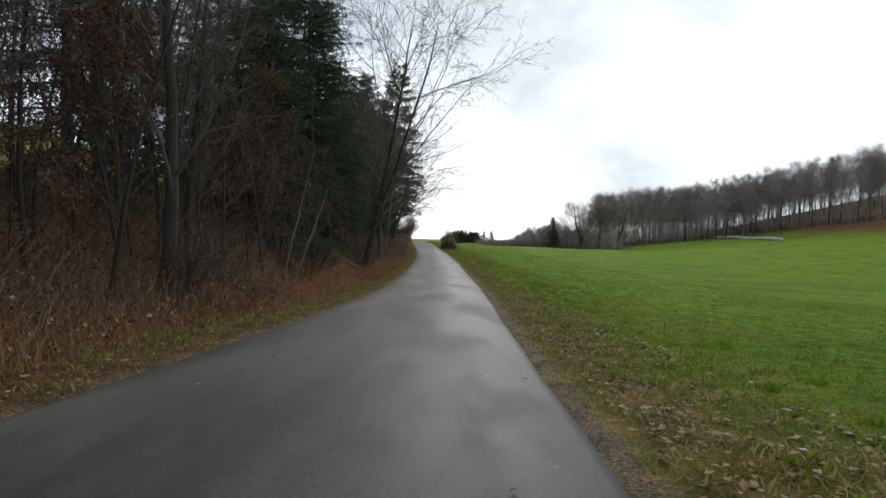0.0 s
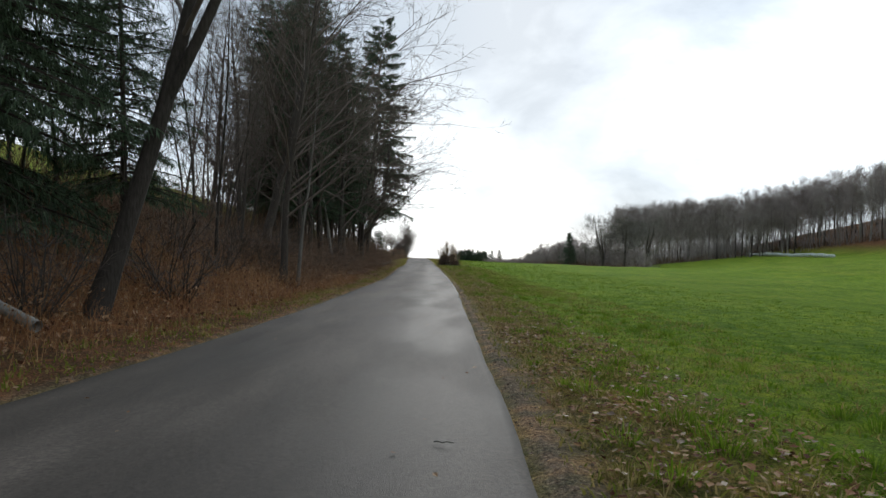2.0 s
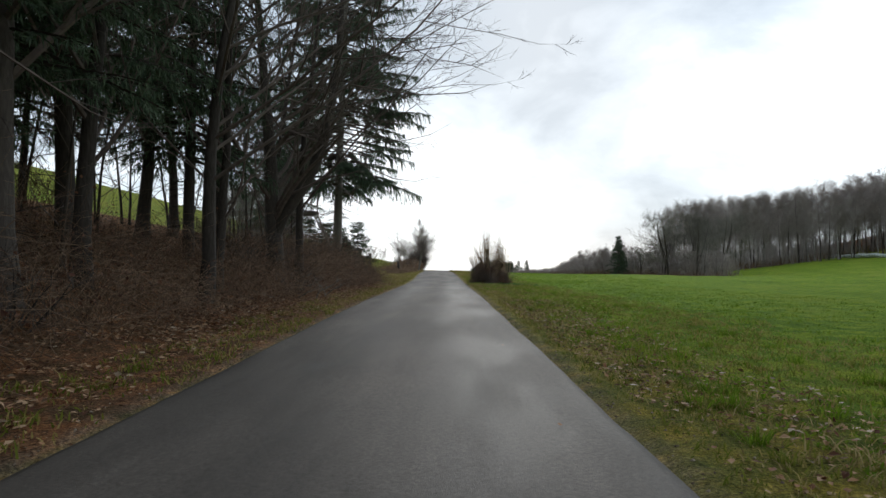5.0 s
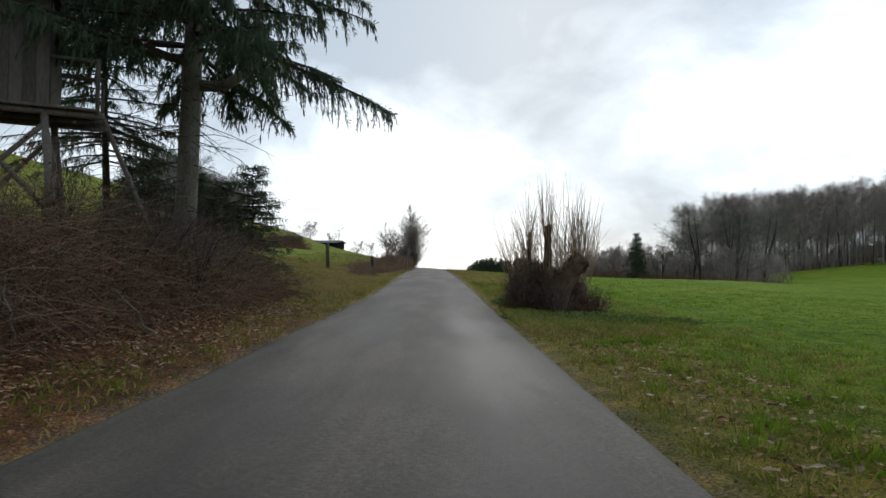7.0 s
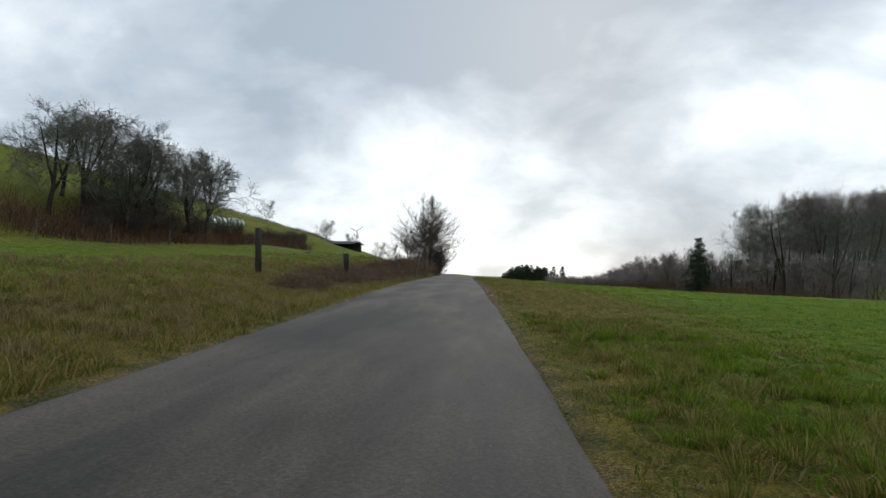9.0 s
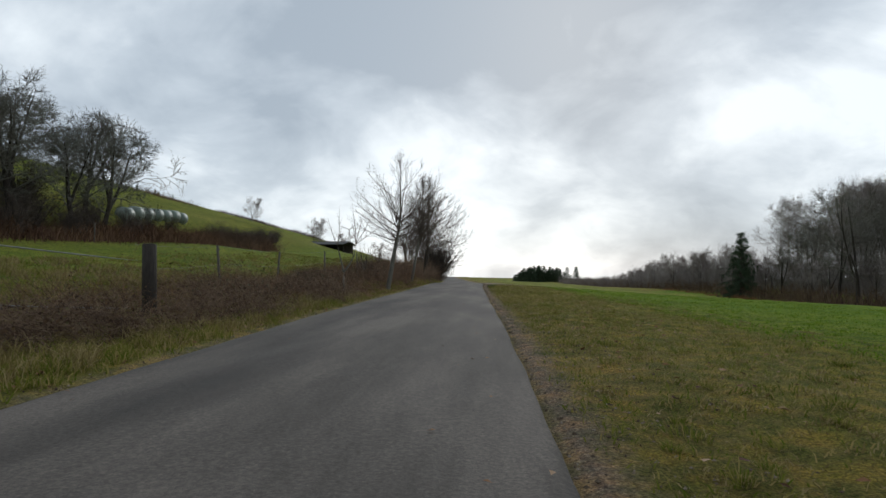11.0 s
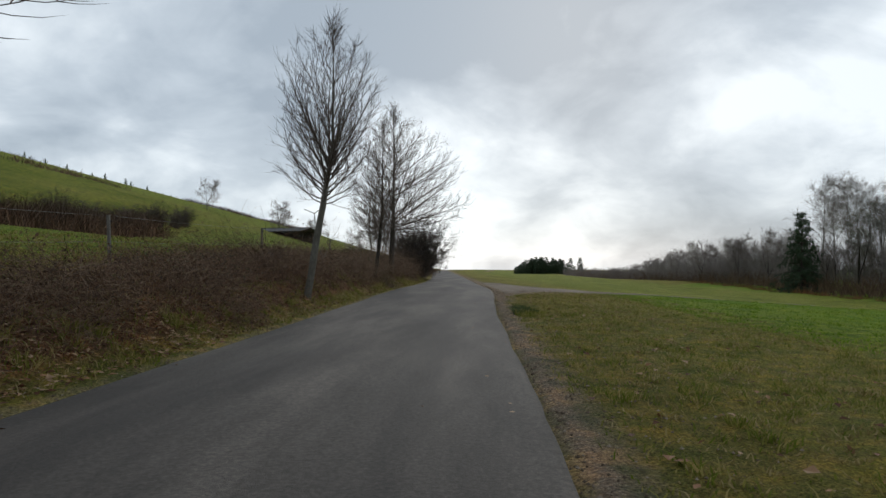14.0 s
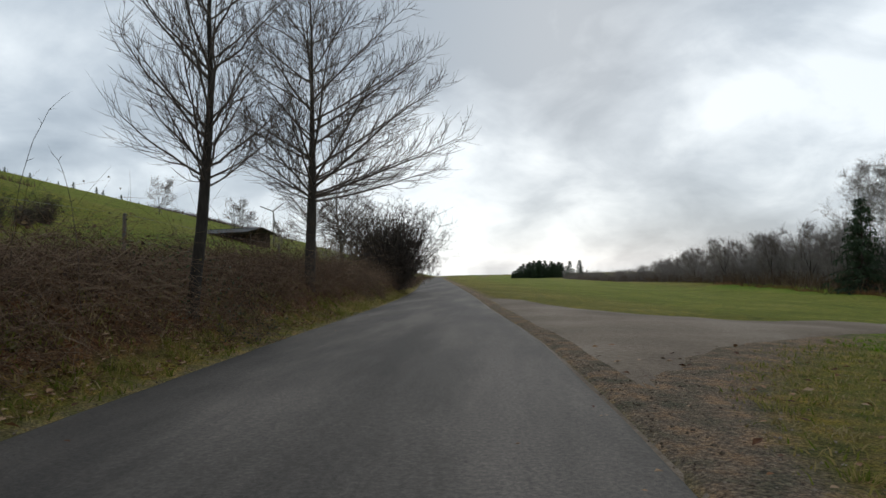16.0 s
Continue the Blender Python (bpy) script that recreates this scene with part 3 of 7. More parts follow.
def build_track():
    """The gravel track that joins the lane, wide where it meets the asphalt."""
    near = TRACK_NEAR
    far = np.array([(-0.8, 207), (0.06, 203), (1.1, 196), (2.6, 192.2), (5.4, 189.6), (15, 196), (44, 217.4)])
    s = np.linspace(0, 6, 90)
    k = np.arange(7)
    a = np.stack([np.interp(s, k, near[:, 0]), np.interp(s, k, near[:, 1])], 1)
    b = np.stack([np.interp(s, k, far[:, 0]), np.interp(s, k, far[:, 1])], 1)
    for line in (a, b):
        for _ in range(12):
            line[1:-1] = (line[:-2] + 2 * line[1:-1] + line[2:]) / 4
    f = np.linspace(0, 1, 15)
    X = a[:, None, 0] * (1 - f) + b[:, None, 0] * f
    Y = a[:, None, 1] * (1 - f) + b[:, None, 1] * f
    left, right = road_edges(Y)
    join = np.clip(s, 0, 1)[:, None]
    X = np.maximum((right - 0.25) * (1 - join) + X * join, right - 0.25)
    off = np.maximum(X - right, 0)
    ends = np.where((f < 0.01) | (f > 0.99), -0.09, 0.0) * ease(off, 0.3, 1.0)
    q = ease(off, 0.0, 1.4)
    Z = (road_z(Y) - 0.03) * (1 - q) + (land(X, Y) + 0.045) * q + ends + 0.01 * ripple(X * 3, Y * 3) * q
    n, k = X.shape
    idx = np.arange(n * k).reshape(n, k)
    F = np.stack([idx[:-1, :-1], idx[:-1, 1:], idx[1:, 1:], idx[1:, :-1]], -1).reshape(-1, 4)
    ob = mesh_object("gravel_track", np.stack([X, Y, Z], -1).reshape(-1, 3), F, GRAVEL, smooth=True)
    return tagged(ob, "pale gravel farm track joining the asphalt lane", "track", kind="structure")


build_ground()
build_road()
build_track()


# ---- trees ----
def branch_line(rng, p, d, length, r, n, wander, lift):
    """A bending line from p; lift pulls it up or lets it hang."""
    pts, d = [p], d / np.linalg.norm(d)
    for i in range(n):
        d = d + rng.normal(0, wander, 3) + np.array([0, 0, lift])
        d /= np.linalg.norm(d)
        pts.append(pts[-1] + d * length / n)
    return np.array(pts), np.linspace(r, r * 0.25, n + 1)


def side_way(rng, d, angle):
    """A way that leaves d at about that angle."""
    o = rng.normal(0, 1, 3)
    o -= d * (o @ d)
    o /= np.linalg.norm(o) + 1e-9
    a = angle * rng.uniform(0.75, 1.25)
    return d * math.cos(a) + o * math.sin(a)


def bare_tree(seed, height, radius, clear=0.25, limbs=16, angle=0.8, reach=0.42, lift=0.06, counts=(5, 5, 3), lean=(0, 0), twig=0.5, forks=0, bark=None, twig_mat=None, name="tree", tip=0.004, sides=(8, 5, 4, 3), wander=0.09, sway=0.035, vase=0.0, stout=0.35):
    """A leafless tree: an Empty with its trunk and its crown of limbs, branches and twigs."""
    rng = np.random.default_rng(seed)
    root = new(name)
    d0 = np.array([lean[0], lean[1], 1.0])
    trunk, rad = branch_line(rng, np.array([0, 0, -0.25]), d0, height * 0.93, radius, 12, sway, 0.02)
    rad = radius * (1 - 0.9 * np.linspace(0, 1, 13) ** 0.85)
    rad[0] *= 1.35
    stems = [(trunk, rad)]
    for k in range(forks):
        i = 3 + k
        stems.append(branch_line(rng, trunk[i], side_way(rng, d0 / np.linalg.norm(d0), 0.4), height * (0.9 - i / 13), rad[i] * 0.8, 9, 0.05, 0.09))
    v, f = tubes(stems, sides[0])
    mesh_object("trunk", v, f, bark or BARK, root, True)
    fat, mid_lines, thin, fine = [], [], [], []
    for k in range(limbs):
        q = clear + (1 - clear) * ((k + rng.uniform(0, 0.9)) / limbs) ** (1.6 if vase else 1.0)
        sp, sr = stems[rng.integers(0, len(stems))]
        x = q * (len(sp) - 1)
        i = min(int(x), len(sp) - 2)
        p = sp[i] + (sp[i + 1] - sp[i]) * (x - i)
        d = sp[i + 1] - sp[i]
        d /= np.linalg.norm(d)
        ln = height * reach * (1.12 - 0.8 * q) * rng.uniform(0.75, 1.2)
        if vase:
            ln = max(height * (1.02 - q) * vase * rng.uniform(0.75, 1.08), 0.5)
        r = min(max(stout * sr[i], 0.008), 0.014 * ln + 0.03)
        L1, R1 = branch_line(rng, p, side_way(rng, d, angle), ln, r, 6 if sides[1] > 3 else 4, wander, lift)
        fat.append((L1, R1))
        for _ in range(counts[0]):
            x1 = rng.uniform(0.2, 1.0) * (len(L1) - 1.1)
            i1 = int(x1)
            p1 = L1[i1] + (L1[i1 + 1] - L1[i1]) * (x1 - i1)
            d1 = L1[i1 + 1] - L1[i1]
            d1 /= np.linalg.norm(d1)
            ln1 = ln * rng.uniform(0.3, 0.58) * (1.15 - 0.5 * x1 / len(L1))
            L2, R2 = branch_line(rng, p1, side_way(rng, d1, 0.75), ln1, max(R1[i1] * 0.55, tip * 1.5), 4 if sides[1] > 3 else 2, wander + 0.04, lift)
            mid_lines.append((L2, R2))
            for _ in range(counts[1]):
                x2 = rng.uniform(0.15, 1.0) * (len(L2) - 1.1)
                i2 = int(x2)
                p2 = L2[i2] + (L2[i2 + 1] - L2[i2]) * (x2 - i2)
                d2 = L2[i2 + 1] - L2[i2]
                d2 /= np.linalg.norm(d2)
                ln2 = twig * rng.uniform(0.7, 1.6)
                L3, R3 = branch_line(rng, p2, side_way(rng, d2, 0.7), ln2, max(R2[i2] * 0.5, tip * 1.1), 2 if sides[1] > 3 else 1, wander + 0.06, lift)
                thin.append((L3, R3))
                for _ in range(counts[2]):
                    t3 = rng.uniform(0.2, 0.95)
                    p3 = L3[0] + (L3[-1] - L3[0]) * t3
                    d3 = L3[-1] - L3[0]
                    d3 /= np.linalg.norm(d3)
                    e = p3 + side_way(rng, d3, 0.65) * twig * rng.uniform(0.35, 0.8)
                    fine.append((np.array([p3, e]), np.array([tip, 0.001])))
    pieces = [tubes(fat, sides[1]), tubes(mid_lines, sides[2])]
    if thin:
        pieces.append(tubes(thin, 3))
    if fine:
        pieces.append(tubes(fine, 3))
    v, f = joined(*pieces)
    mesh_object("crown", v, f, twig_mat or TWIG, root)
    return root


def spruce(seed, height, radius=0.2, base=0.15, reach=0.24, whorls=26, per=6, sprays=20, droop=0.10, size=0.42, hang=1.1, name="spruce", dead=16, bark=None, taper=0.8):
    """A spruce: trunk, boughs and hanging needle sprays."""
    rng = np.random.default_rng(seed)
    root = new(name)
    trunk, rad = branch_line(rng, np.array([0, 0, -0.25]), np.array([0.0, 0, 1]), height, radius, 10, 0.012, 0.02)
    rad = radius * (1 - 0.93 * np.linspace(0, 1, 11))
    v, f = tubes([(trunk, rad)], 8)
    mesh_object("trunk", v, f, bark or BARK, root, True)
    boughs, P, D, S = [], [], [], []
    for k in range(whorls):
        q = base + (1 - base) * (k + rng.uniform(0, 0.6)) / whorls
        z = q * height
        ln0 = height * reach * (1 - (q - base) / (1.02 - base)) ** taper + 0.15
        for j in range(per):
            a = rng.uniform(0, 2 * np.pi)
            ln = ln0 * rng.uniform(0.65, 1.2)
            d = np.array([math.cos(a), math.sin(a), 0.25 - 0.45 * (1 - q)])
            x = min(max(q + rng.uniform(-0.02, 0.02), 0.01), 0.995) * 10
            i = min(int(x), 9)
            p0 = trunk[i] + (trunk[i + 1] - trunk[i]) * (x - i)
            L, R = branch_line(rng, p0, d, ln, 0.012 + 0.012 * ln, 5, 0.05, -droop * (1 - q) + 0.02)
            boughs.append((L, R))
            if size < 0.5:
                lines, pp, dd, ss = bough_twigs(rng, L, ln, size, hang, sprays / 5)
                boughs += lines
                P.append(pp)
                D.append(dd)
                S.append(ss)
                continue
            m = max(5, int(sprays * ln / (height * reach) + 5))
            s = rng.uniform(0.12, 1.0, m) ** 0.8 * 4.99
            ii = s.astype(int)
            pp = L[ii] + (L[ii + 1] - L[ii]) * (s - ii)[:, None]
            dd = L[ii + 1] - L[ii]
            dd /= np.linalg.norm(dd, axis=1)[:, None]
            side = np.cross(dd, np.array([0, 0, 1.0])) * rng.choice([-1, 1], m)[:, None]
            way = dd * rng.uniform(0.2, 0.9, m)[:, None] + side * rng.uniform(0.3, 1.0, m)[:, None] + np.array([0, 0, -1.0]) * rng.uniform(0.2, hang, m)[:, None]
            falls = rng.random(m) < 0.45 * min(hang, 1.5) / 1.1
            way[falls] = np.array([0, 0, -1.0]) + rng.normal(0, 0.22, (int(falls.sum()), 3))
            P.append(pp)
            D.append(way / np.linalg.norm(way, axis=1)[:, None])
            S.append(size * rng.uniform(0.6, 1.5, m) * np.where(falls, 1.35, 1.0))
    for _ in range(dead):
        q = base * rng.uniform(0.3, 1.0)
        p0 = trunk[0] + (trunk[-1] - trunk[0]) * q
        a = rng.uniform(0, 2 * np.pi)
        L, R = branch_line(rng, p0, np.array([math.cos(a), math.sin(a), -0.1]), height * reach * rng.uniform(0.2, 0.6), 0.016, 5, 0.08, -0.06)
        boughs.append((L, R))
        for i in (2, 3, 4):
            boughs.append(branch_line(rng, L[i], side_way(rng, np.array([math.cos(a), math.sin(a), 0.0]), 0.8), 0.5, 0.007, 3, 0.12, -0.1))
    bv, bf = tubes(boughs, 3)
    P, D, S = np.concatenate(P), np.concatenate(D), np.concatenate(S)
    V, F = needle_twigs(rng, P, D, S) if size < 0.5 else needle_sprays(rng, P, D, S)
    v, f = joined((bv, bf), (V, F))
    crown = mesh_object("crown", v, f, SPRUCE_TWIG, root)
    crown.data.materials.append(NEEDLE)
    crown.data.polygons.foreach_set("material_index", np.repeat([0, 1], [len(bf), len(F)]).astype(np.int32))
    return root


def bough_twigs(rng, L, ln, size, hang, dense):
    """Side branchlets of a bough, and places, ways and lengths of the needle twigs that hang along them."""
    nb = int(ln * (5.5 if hang > 2 else 4.5)) + 3
    bare = 0.3 if hang > 2 else 0.15
    s = rng.uniform(bare, 0.98, nb) * 4.99
    i = s.astype(int)
    p = L[i] + (L[i + 1] - L[i]) * (s - i)[:, None]
    d = L[i + 1] - L[i]
    d /= np.linalg.norm(d, axis=1)[:, None]
    out = np.cross(d, np.array([0, 0, 1.0])) * np.where(np.arange(nb) % 2, 1, -1)[:, None]
    way = d * rng.uniform(0.45, 0.9, nb)[:, None] + out * rng.uniform(0.5, 1.0, nb)[:, None]
    way[:, 2] -= rng.uniform(0.05, 0.35, nb) * min(hang, 2.0)
    way /= np.linalg.norm(way, axis=1)[:, None]
    lb = np.clip(ln * rng.uniform(0.2, 0.42, nb) * (1.2 - s / 5), 0.18, 1.3)[:, None]
    a = p + way * lb * 0.55
    b = a + (way * (0.5 if hang > 2 else 1.0) + np.array([0, 0, -0.45 * min(hang, 2.0)])) * lb * 0.5
    lines = [(np.stack([p[k], a[k], b[k]]), np.array([0.007, 0.005, 0.003])) for k in range(nb)]
    m = max(8, int((ln * 1.2 + float(lb.sum())) * dense))
    own = rng.random(m) < 0.22
    k = rng.choice(nb, m, p=lb[:, 0] / lb.sum())
    q = rng.uniform(0.0, 2.0, m)[:, None]
    at_branch = np.where(q < 1, p[k] + (a[k] - p[k]) * q, a[k] + (b[k] - a[k]) * (q - 1))
    u = rng.uniform(bare + 0.1, 1.0, m) * 4.99
    j = u.astype(int)
    at_bough = L[j] + (L[j + 1] - L[j]) * (u - j)[:, None]
    base = np.where(own[:, None], at_bough, at_branch)
    along = np.where(own[:, None], L[j + 1] - L[j], way[k])
    along /= np.linalg.norm(along, axis=1)[:, None]
    falls = (rng.random(m) < 0.28 * min(hang, 2.6))[:, None]
    free = along * 0.8 + rng.normal(0, 0.45, (m, 3)) + np.array([0, 0, -0.15])
    down = np.array([0, 0, -1.0]) + rng.normal(0, 0.16, (m, 3)) + along * 0.25
    turn = np.where(falls, down, free)
    turn /= np.linalg.norm(turn, axis=1)[:, None]
    return lines, base, turn, size * rng.uniform(0.45, 1.25, m) * np.where(falls[:, 0], 1.15, 0.85)


def needle_twigs(rng, P, D, S):
    """Slender twigs thick with needles: folded lances with a keel."""
    n = len(P)
    e1 = np.cross(D, rng.normal(0, 1, (n, 3)))
    e1 /= np.linalg.norm(e1, axis=1)[:, None] + 1e-9
    e2 = np.cross(D, e1)
    w = (0.008 + 0.032 * S)[:, None]
    m = P + D * (S * 0.42)[:, None] - e2 * w * 0.5
    V = np.stack([P, m + e1 * w, m - e1 * w, P + D * S[:, None]], 1)
    F = np.array([(0, 1, 3), (0, 3, 2)])[None] + (np.arange(n) * 4)[:, None, None]
    return V.reshape(-1, 3), F.reshape(-1, 3)


def needle_sprays(rng, P, D, S):
    """Jagged three-fingered sprays, each a thin hanging fan with a keel."""
    n = len(P)
    e1 = np.cross(D, rng.normal(0, 1, (n, 3)))
    e1 /= np.linalg.norm(e1, axis=1)[:, None] + 1e-9
    e2 = np.cross(D, e1)
    V, F = [], []
    for k, (tip, off, wid) in enumerate(((1.0, 0.0, 0.042), (0.74, 0.17, 0.036), (0.74, -0.17, 0.036))):
        c = P + D * (S * 0.12 * (k > 0))[:, None]
        t = P + D * (S * tip)[:, None] + e1 * (S * off)[:, None] + e2 * (S * rng.uniform(-0.15, 0.15, n))[:, None]
        mdl = c + (t - c) * 0.45
        V += [c, mdl + e1 * (S * wid)[:, None] - e2 * (S * 0.05)[:, None], mdl - e1 * (S * wid)[:, None] - e2 * (S * 0.05)[:, None], t]
        b = k * 4
        F += [(b, b + 1, b + 3), (b, b + 3, b + 2)]
    V = np.stack(V, 1)
    F = np.array(F)[None] + (np.arange(n) * 12)[:, None, None]
    return V.reshape(-1, 3), F.reshape(-1, 3)


def stems(rng, X, Y, height, lean=0.35, r=0.006, arch=0.5, k=4, kink=0.04):
    """Many thin bending stems that stand on the land."""
    n = len(X)
    Z = land(X, Y) - 0.03
    a = rng.uniform(0, 2 * np.pi, n)
    out = np.stack([np.cos(a), np.sin(a), np.zeros(n)], 1) * (lean * rng.uniform(0.2, 1.3, n))[:, None]
    s = np.linspace(0, 1, k)
    base = np.stack([X, Y, Z], 1)
    pts = base[:, None] + (out[:, None] * (s[None, :, None] + arch * s[None, :, None] ** 2) + np.array([0, 0, 1.0]) * (s - arch * 0.45 * s ** 3)[None, :, None]) * height[:, None, None]
    pts[:, 1:] += rng.normal(0, kink, (n, k - 1, 3)) * height[:, None, None]
    ang = np.arange(3) * 2 * np.pi / 3
    ring = np.stack([np.cos(ang), np.sin(ang), np.zeros(3)], 1)
    rad = r * (1 - 0.75 * s)
    V = pts[:, :, None] + ring[None, None] * rad[None, :, None, None]
    F = []
    for i in range(k - 1):
        for j in range(3):
            j2 = (j + 1) % 3
            F += [(i * 3 + j, i * 3 + j2, i * 3 + 3 + j2), (i * 3 + j, i * 3 + 3 + j2, i * 3 + 3 + j)]
    F = np.array(F)[None] + (np.arange(n) * 3 * k)[:, None, None]
    return V.reshape(-1, 3), F.reshape(-1, 3), pts


def canes(rng, X, Y, length, r=0.004, rise=0.9, sag=0.3, k=5, jitter=0.2):
    """Many arching canes that rise from the land, bend over and cross one another."""
    n = len(X)
    a = rng.uniform(0, 2 * np.pi, n)
    d = np.stack([np.cos(a), np.sin(a), rise * rng.uniform(0.3, 1.6, n)], 1)
    d /= np.linalg.norm(d, axis=1)[:, None]
    p = np.stack([X, Y, land(X, Y) - 0.03], 1)
    pts, step = [p], (length / (k - 1))[:, None]
    for _ in range(k - 1):
        p = p + d * step
        p[:, 2] = np.maximum(p[:, 2], land(p[:, 0], p[:, 1]) + 0.02)
        pts.append(p)
        d = d + rng.normal(0, jitter, (n, 3)) + np.array([0, 0, -sag])
        d /= np.linalg.norm(d, axis=1)[:, None]
    pts = np.stack(pts, 1)
    ang = np.arange(3) * 2 * np.pi / 3
    ring = np.stack([np.cos(ang), 0.6 * np.sin(ang), 0.8 * np.sin(ang)], 1)
    rad = r * (1 - 0.6 * np.linspace(0, 1, k))
    V = pts[:, :, None] + ring[None, None] * rad[None, :, None, None]
    F = []
    for i in range(k - 1):
        for j in range(3):
            j2 = (j + 1) % 3
            F += [(i * 3 + j, i * 3 + j2, i * 3 + 3 + j2), (i * 3 + j, i * 3 + 3 + j2, i * 3 + 3 + j)]
    F = np.array(F)[None] + (np.arange(n) * 3 * k)[:, None, None]
    return V.reshape(-1, 3), F.reshape(-1, 3), pts


def small_leaves(rng, P, size, flat=0.0):
    """Folded little leaves at P; flat near 1 lays them down."""
    n = len(P)
    d = rng.normal(0, 1, (n, 3))
    d[:, 2] *= 1 - flat
    d /= np.linalg.norm(d, axis=1)[:, None] + 1e-9
    up = rng.normal(0, 1, (n, 3)) * (1 - flat) + np.array([0, 0, 1.0]) * flat
    e = np.cross(d, up)
    e /= np.linalg.norm(e, axis=1)[:, None] + 1e-9
    nn = np.cross(e, d)
    s = (size * rng.uniform(0.6, 1.4, n))[:, None]
    curl = rng.uniform(0.02, 0.45 - 0.3 * flat, n)[:, None]
    V = np.stack([P - d * s * 0.5, P + e * s * 0.32 + nn * s * curl, P + d * s * 0.5 + nn * s * curl * 0.4, P - e * s * 0.32 + nn * s * curl], 1)
    F = np.array([(0, 1, 2), (0, 2, 3)])[None] + (np.arange(n) * 4)[:, None, None]
    return V.reshape(-1, 3), F.reshape(-1, 3)


def blades(rng, X, Y, height, width=0.006, lean=0.5):
    """Grass blades on the land."""
    n = len(X)
    Z = land(X, Y) - 0.01
    a = rng.uniform(0, 2 * np.pi, n)
    side = np.stack([np.cos(a), np.sin(a), np.zeros(n)], 1) * width
    b = rng.uniform(0, 2 * np.pi, n)
    tilt = np.stack([np.cos(b), np.sin(b), np.zeros(n)], 1) * (lean * rng.uniform(0.1, 1.2, n))[:, None]
    P = np.stack([X, Y, Z], 1)
    h = height[:, None]
    m = P + (tilt * 0.35 + np.array([0, 0, 0.6])) * h
    t = P + (tilt * 1.1 + np.array([0, 0, 0.92])) * h
    V = np.stack([P - side, P + side, m + side * 0.7, m - side * 0.7, t], 1)
    F = np.array([(0, 1, 2), (0, 2, 3), (3, 2, 4)])[None] + (np.arange(n) * 5)[:, None, None]
    return V.reshape(-1, 3), F.reshape(-1, 3)


def strip(rng, n, y0, y1, d0, d1, side):
    """Random places beside the road: y0 to y1 along it, d0 to d1 off its edge."""
    y = rng.uniform(y0, y1, n)
    d = rng.uniform(d0, d1, n)
    left, right = road_edges(y)
    return (left - d if side < 0 else right + d), y, d


def place(proto, x, y, turn=0.0, size=1.0, sink=0.1, tilt=(0, 0), label=""):
    """A copy of a thing that stands on the land."""
    p = at(x, y, sink)
    ob = copy_thing(proto, pose(p.x, p.y, p.z, tilt[0], tilt[1], turn))
    ob.scale = (size, size, size)
    if label:
        ob["label"] = label
    return ob


def stand(ob, x, y, turn=0.0, size=1.0, sink=0.1, tilt=(0, 0)):
    p = at(x, y, sink)
    ob.matrix_basis = pose(p.x, p.y, p.z, tilt[0], tilt[1], turn) @ Matrix.Scale(size, 4)
    return ob


rnd = random.Random(11)

# ---- the wood beside the lane ----
BROADLEAF = "bare broadleaved tree with dark branches in the roadside wood"
SPRUCE = "dark green spruce with hanging boughs in the roadside wood"
POLE_TREE = "slender bare young tree in the roadside wood"
WOOD_TREES = "trees of the roadside wood"
woods = [
    stand(tagged(bare_tree(21, 17, 0.22, 0.2, 24, 0.8, 0.36, 0.04, (6, 6, 1), twig=0.6, tip=0.006, name="broadleaf_tree"), BROADLEAF, "tree", WOOD_TREES), -6.5, 86.5, 40),
    stand(tagged(bare_tree(22, 15, 0.18, 0.16, 24, 0.75, 0.38, 0.06, (6, 6, 1), twig=0.6, tip=0.006, name="broadleaf_tree"), BROADLEAF, "tree", WOOD_TREES), -5.2, 64.0, 130),
    stand(tagged(bare_tree(23, 16, 0.35, 0.14, 30, 0.85, 0.42, 0.05, (7, 6, 2), twig=0.6, tip=0.006, name="broadleaf_tree"), "forked bare tree with thick dark trunk beside the lane", "tree", WOOD_TREES), -4.9, 87.9, 60),
]
v, f = tubes([(np.array([(0.0, 0.0, 1.7), (0.12, -0.25, 2.35), (0.4, -0.7, 3.1), (0.72, -1.2, 4.1), (1.0, -1.6, 5.5), (1.2, -1.9, 7.5), (1.3, -2.1, 10.0), (1.35, -2.1, 12.5)]), np.array([0.24, 0.23, 0.21, 0.2, 0.18, 0.15, 0.1, 0.03]))], 10)
mesh_object("second_stem", v, f, BARK, woods[2], True)
poles = [
    stand(tagged(bare_tree(31, 10, 0.06, 0.15, 14, 0.7, 0.28, 0.08, (4, 4, 1), tip=0.006, wander=0.13, name="young_tree"), POLE_TREE, "tree", "young trees of the roadside wood"), -8.5, 24.0, 0),
    stand(tagged(bare_tree(32, 8, 0.05, 0.1, 14, 0.7, 0.32, 0.08, (4, 4, 1), tip=0.006, wander=0.13, name="young_tree"), POLE_TREE, "tree", "young trees of the roadside wood"), -7.0, 41.0, 0),
]
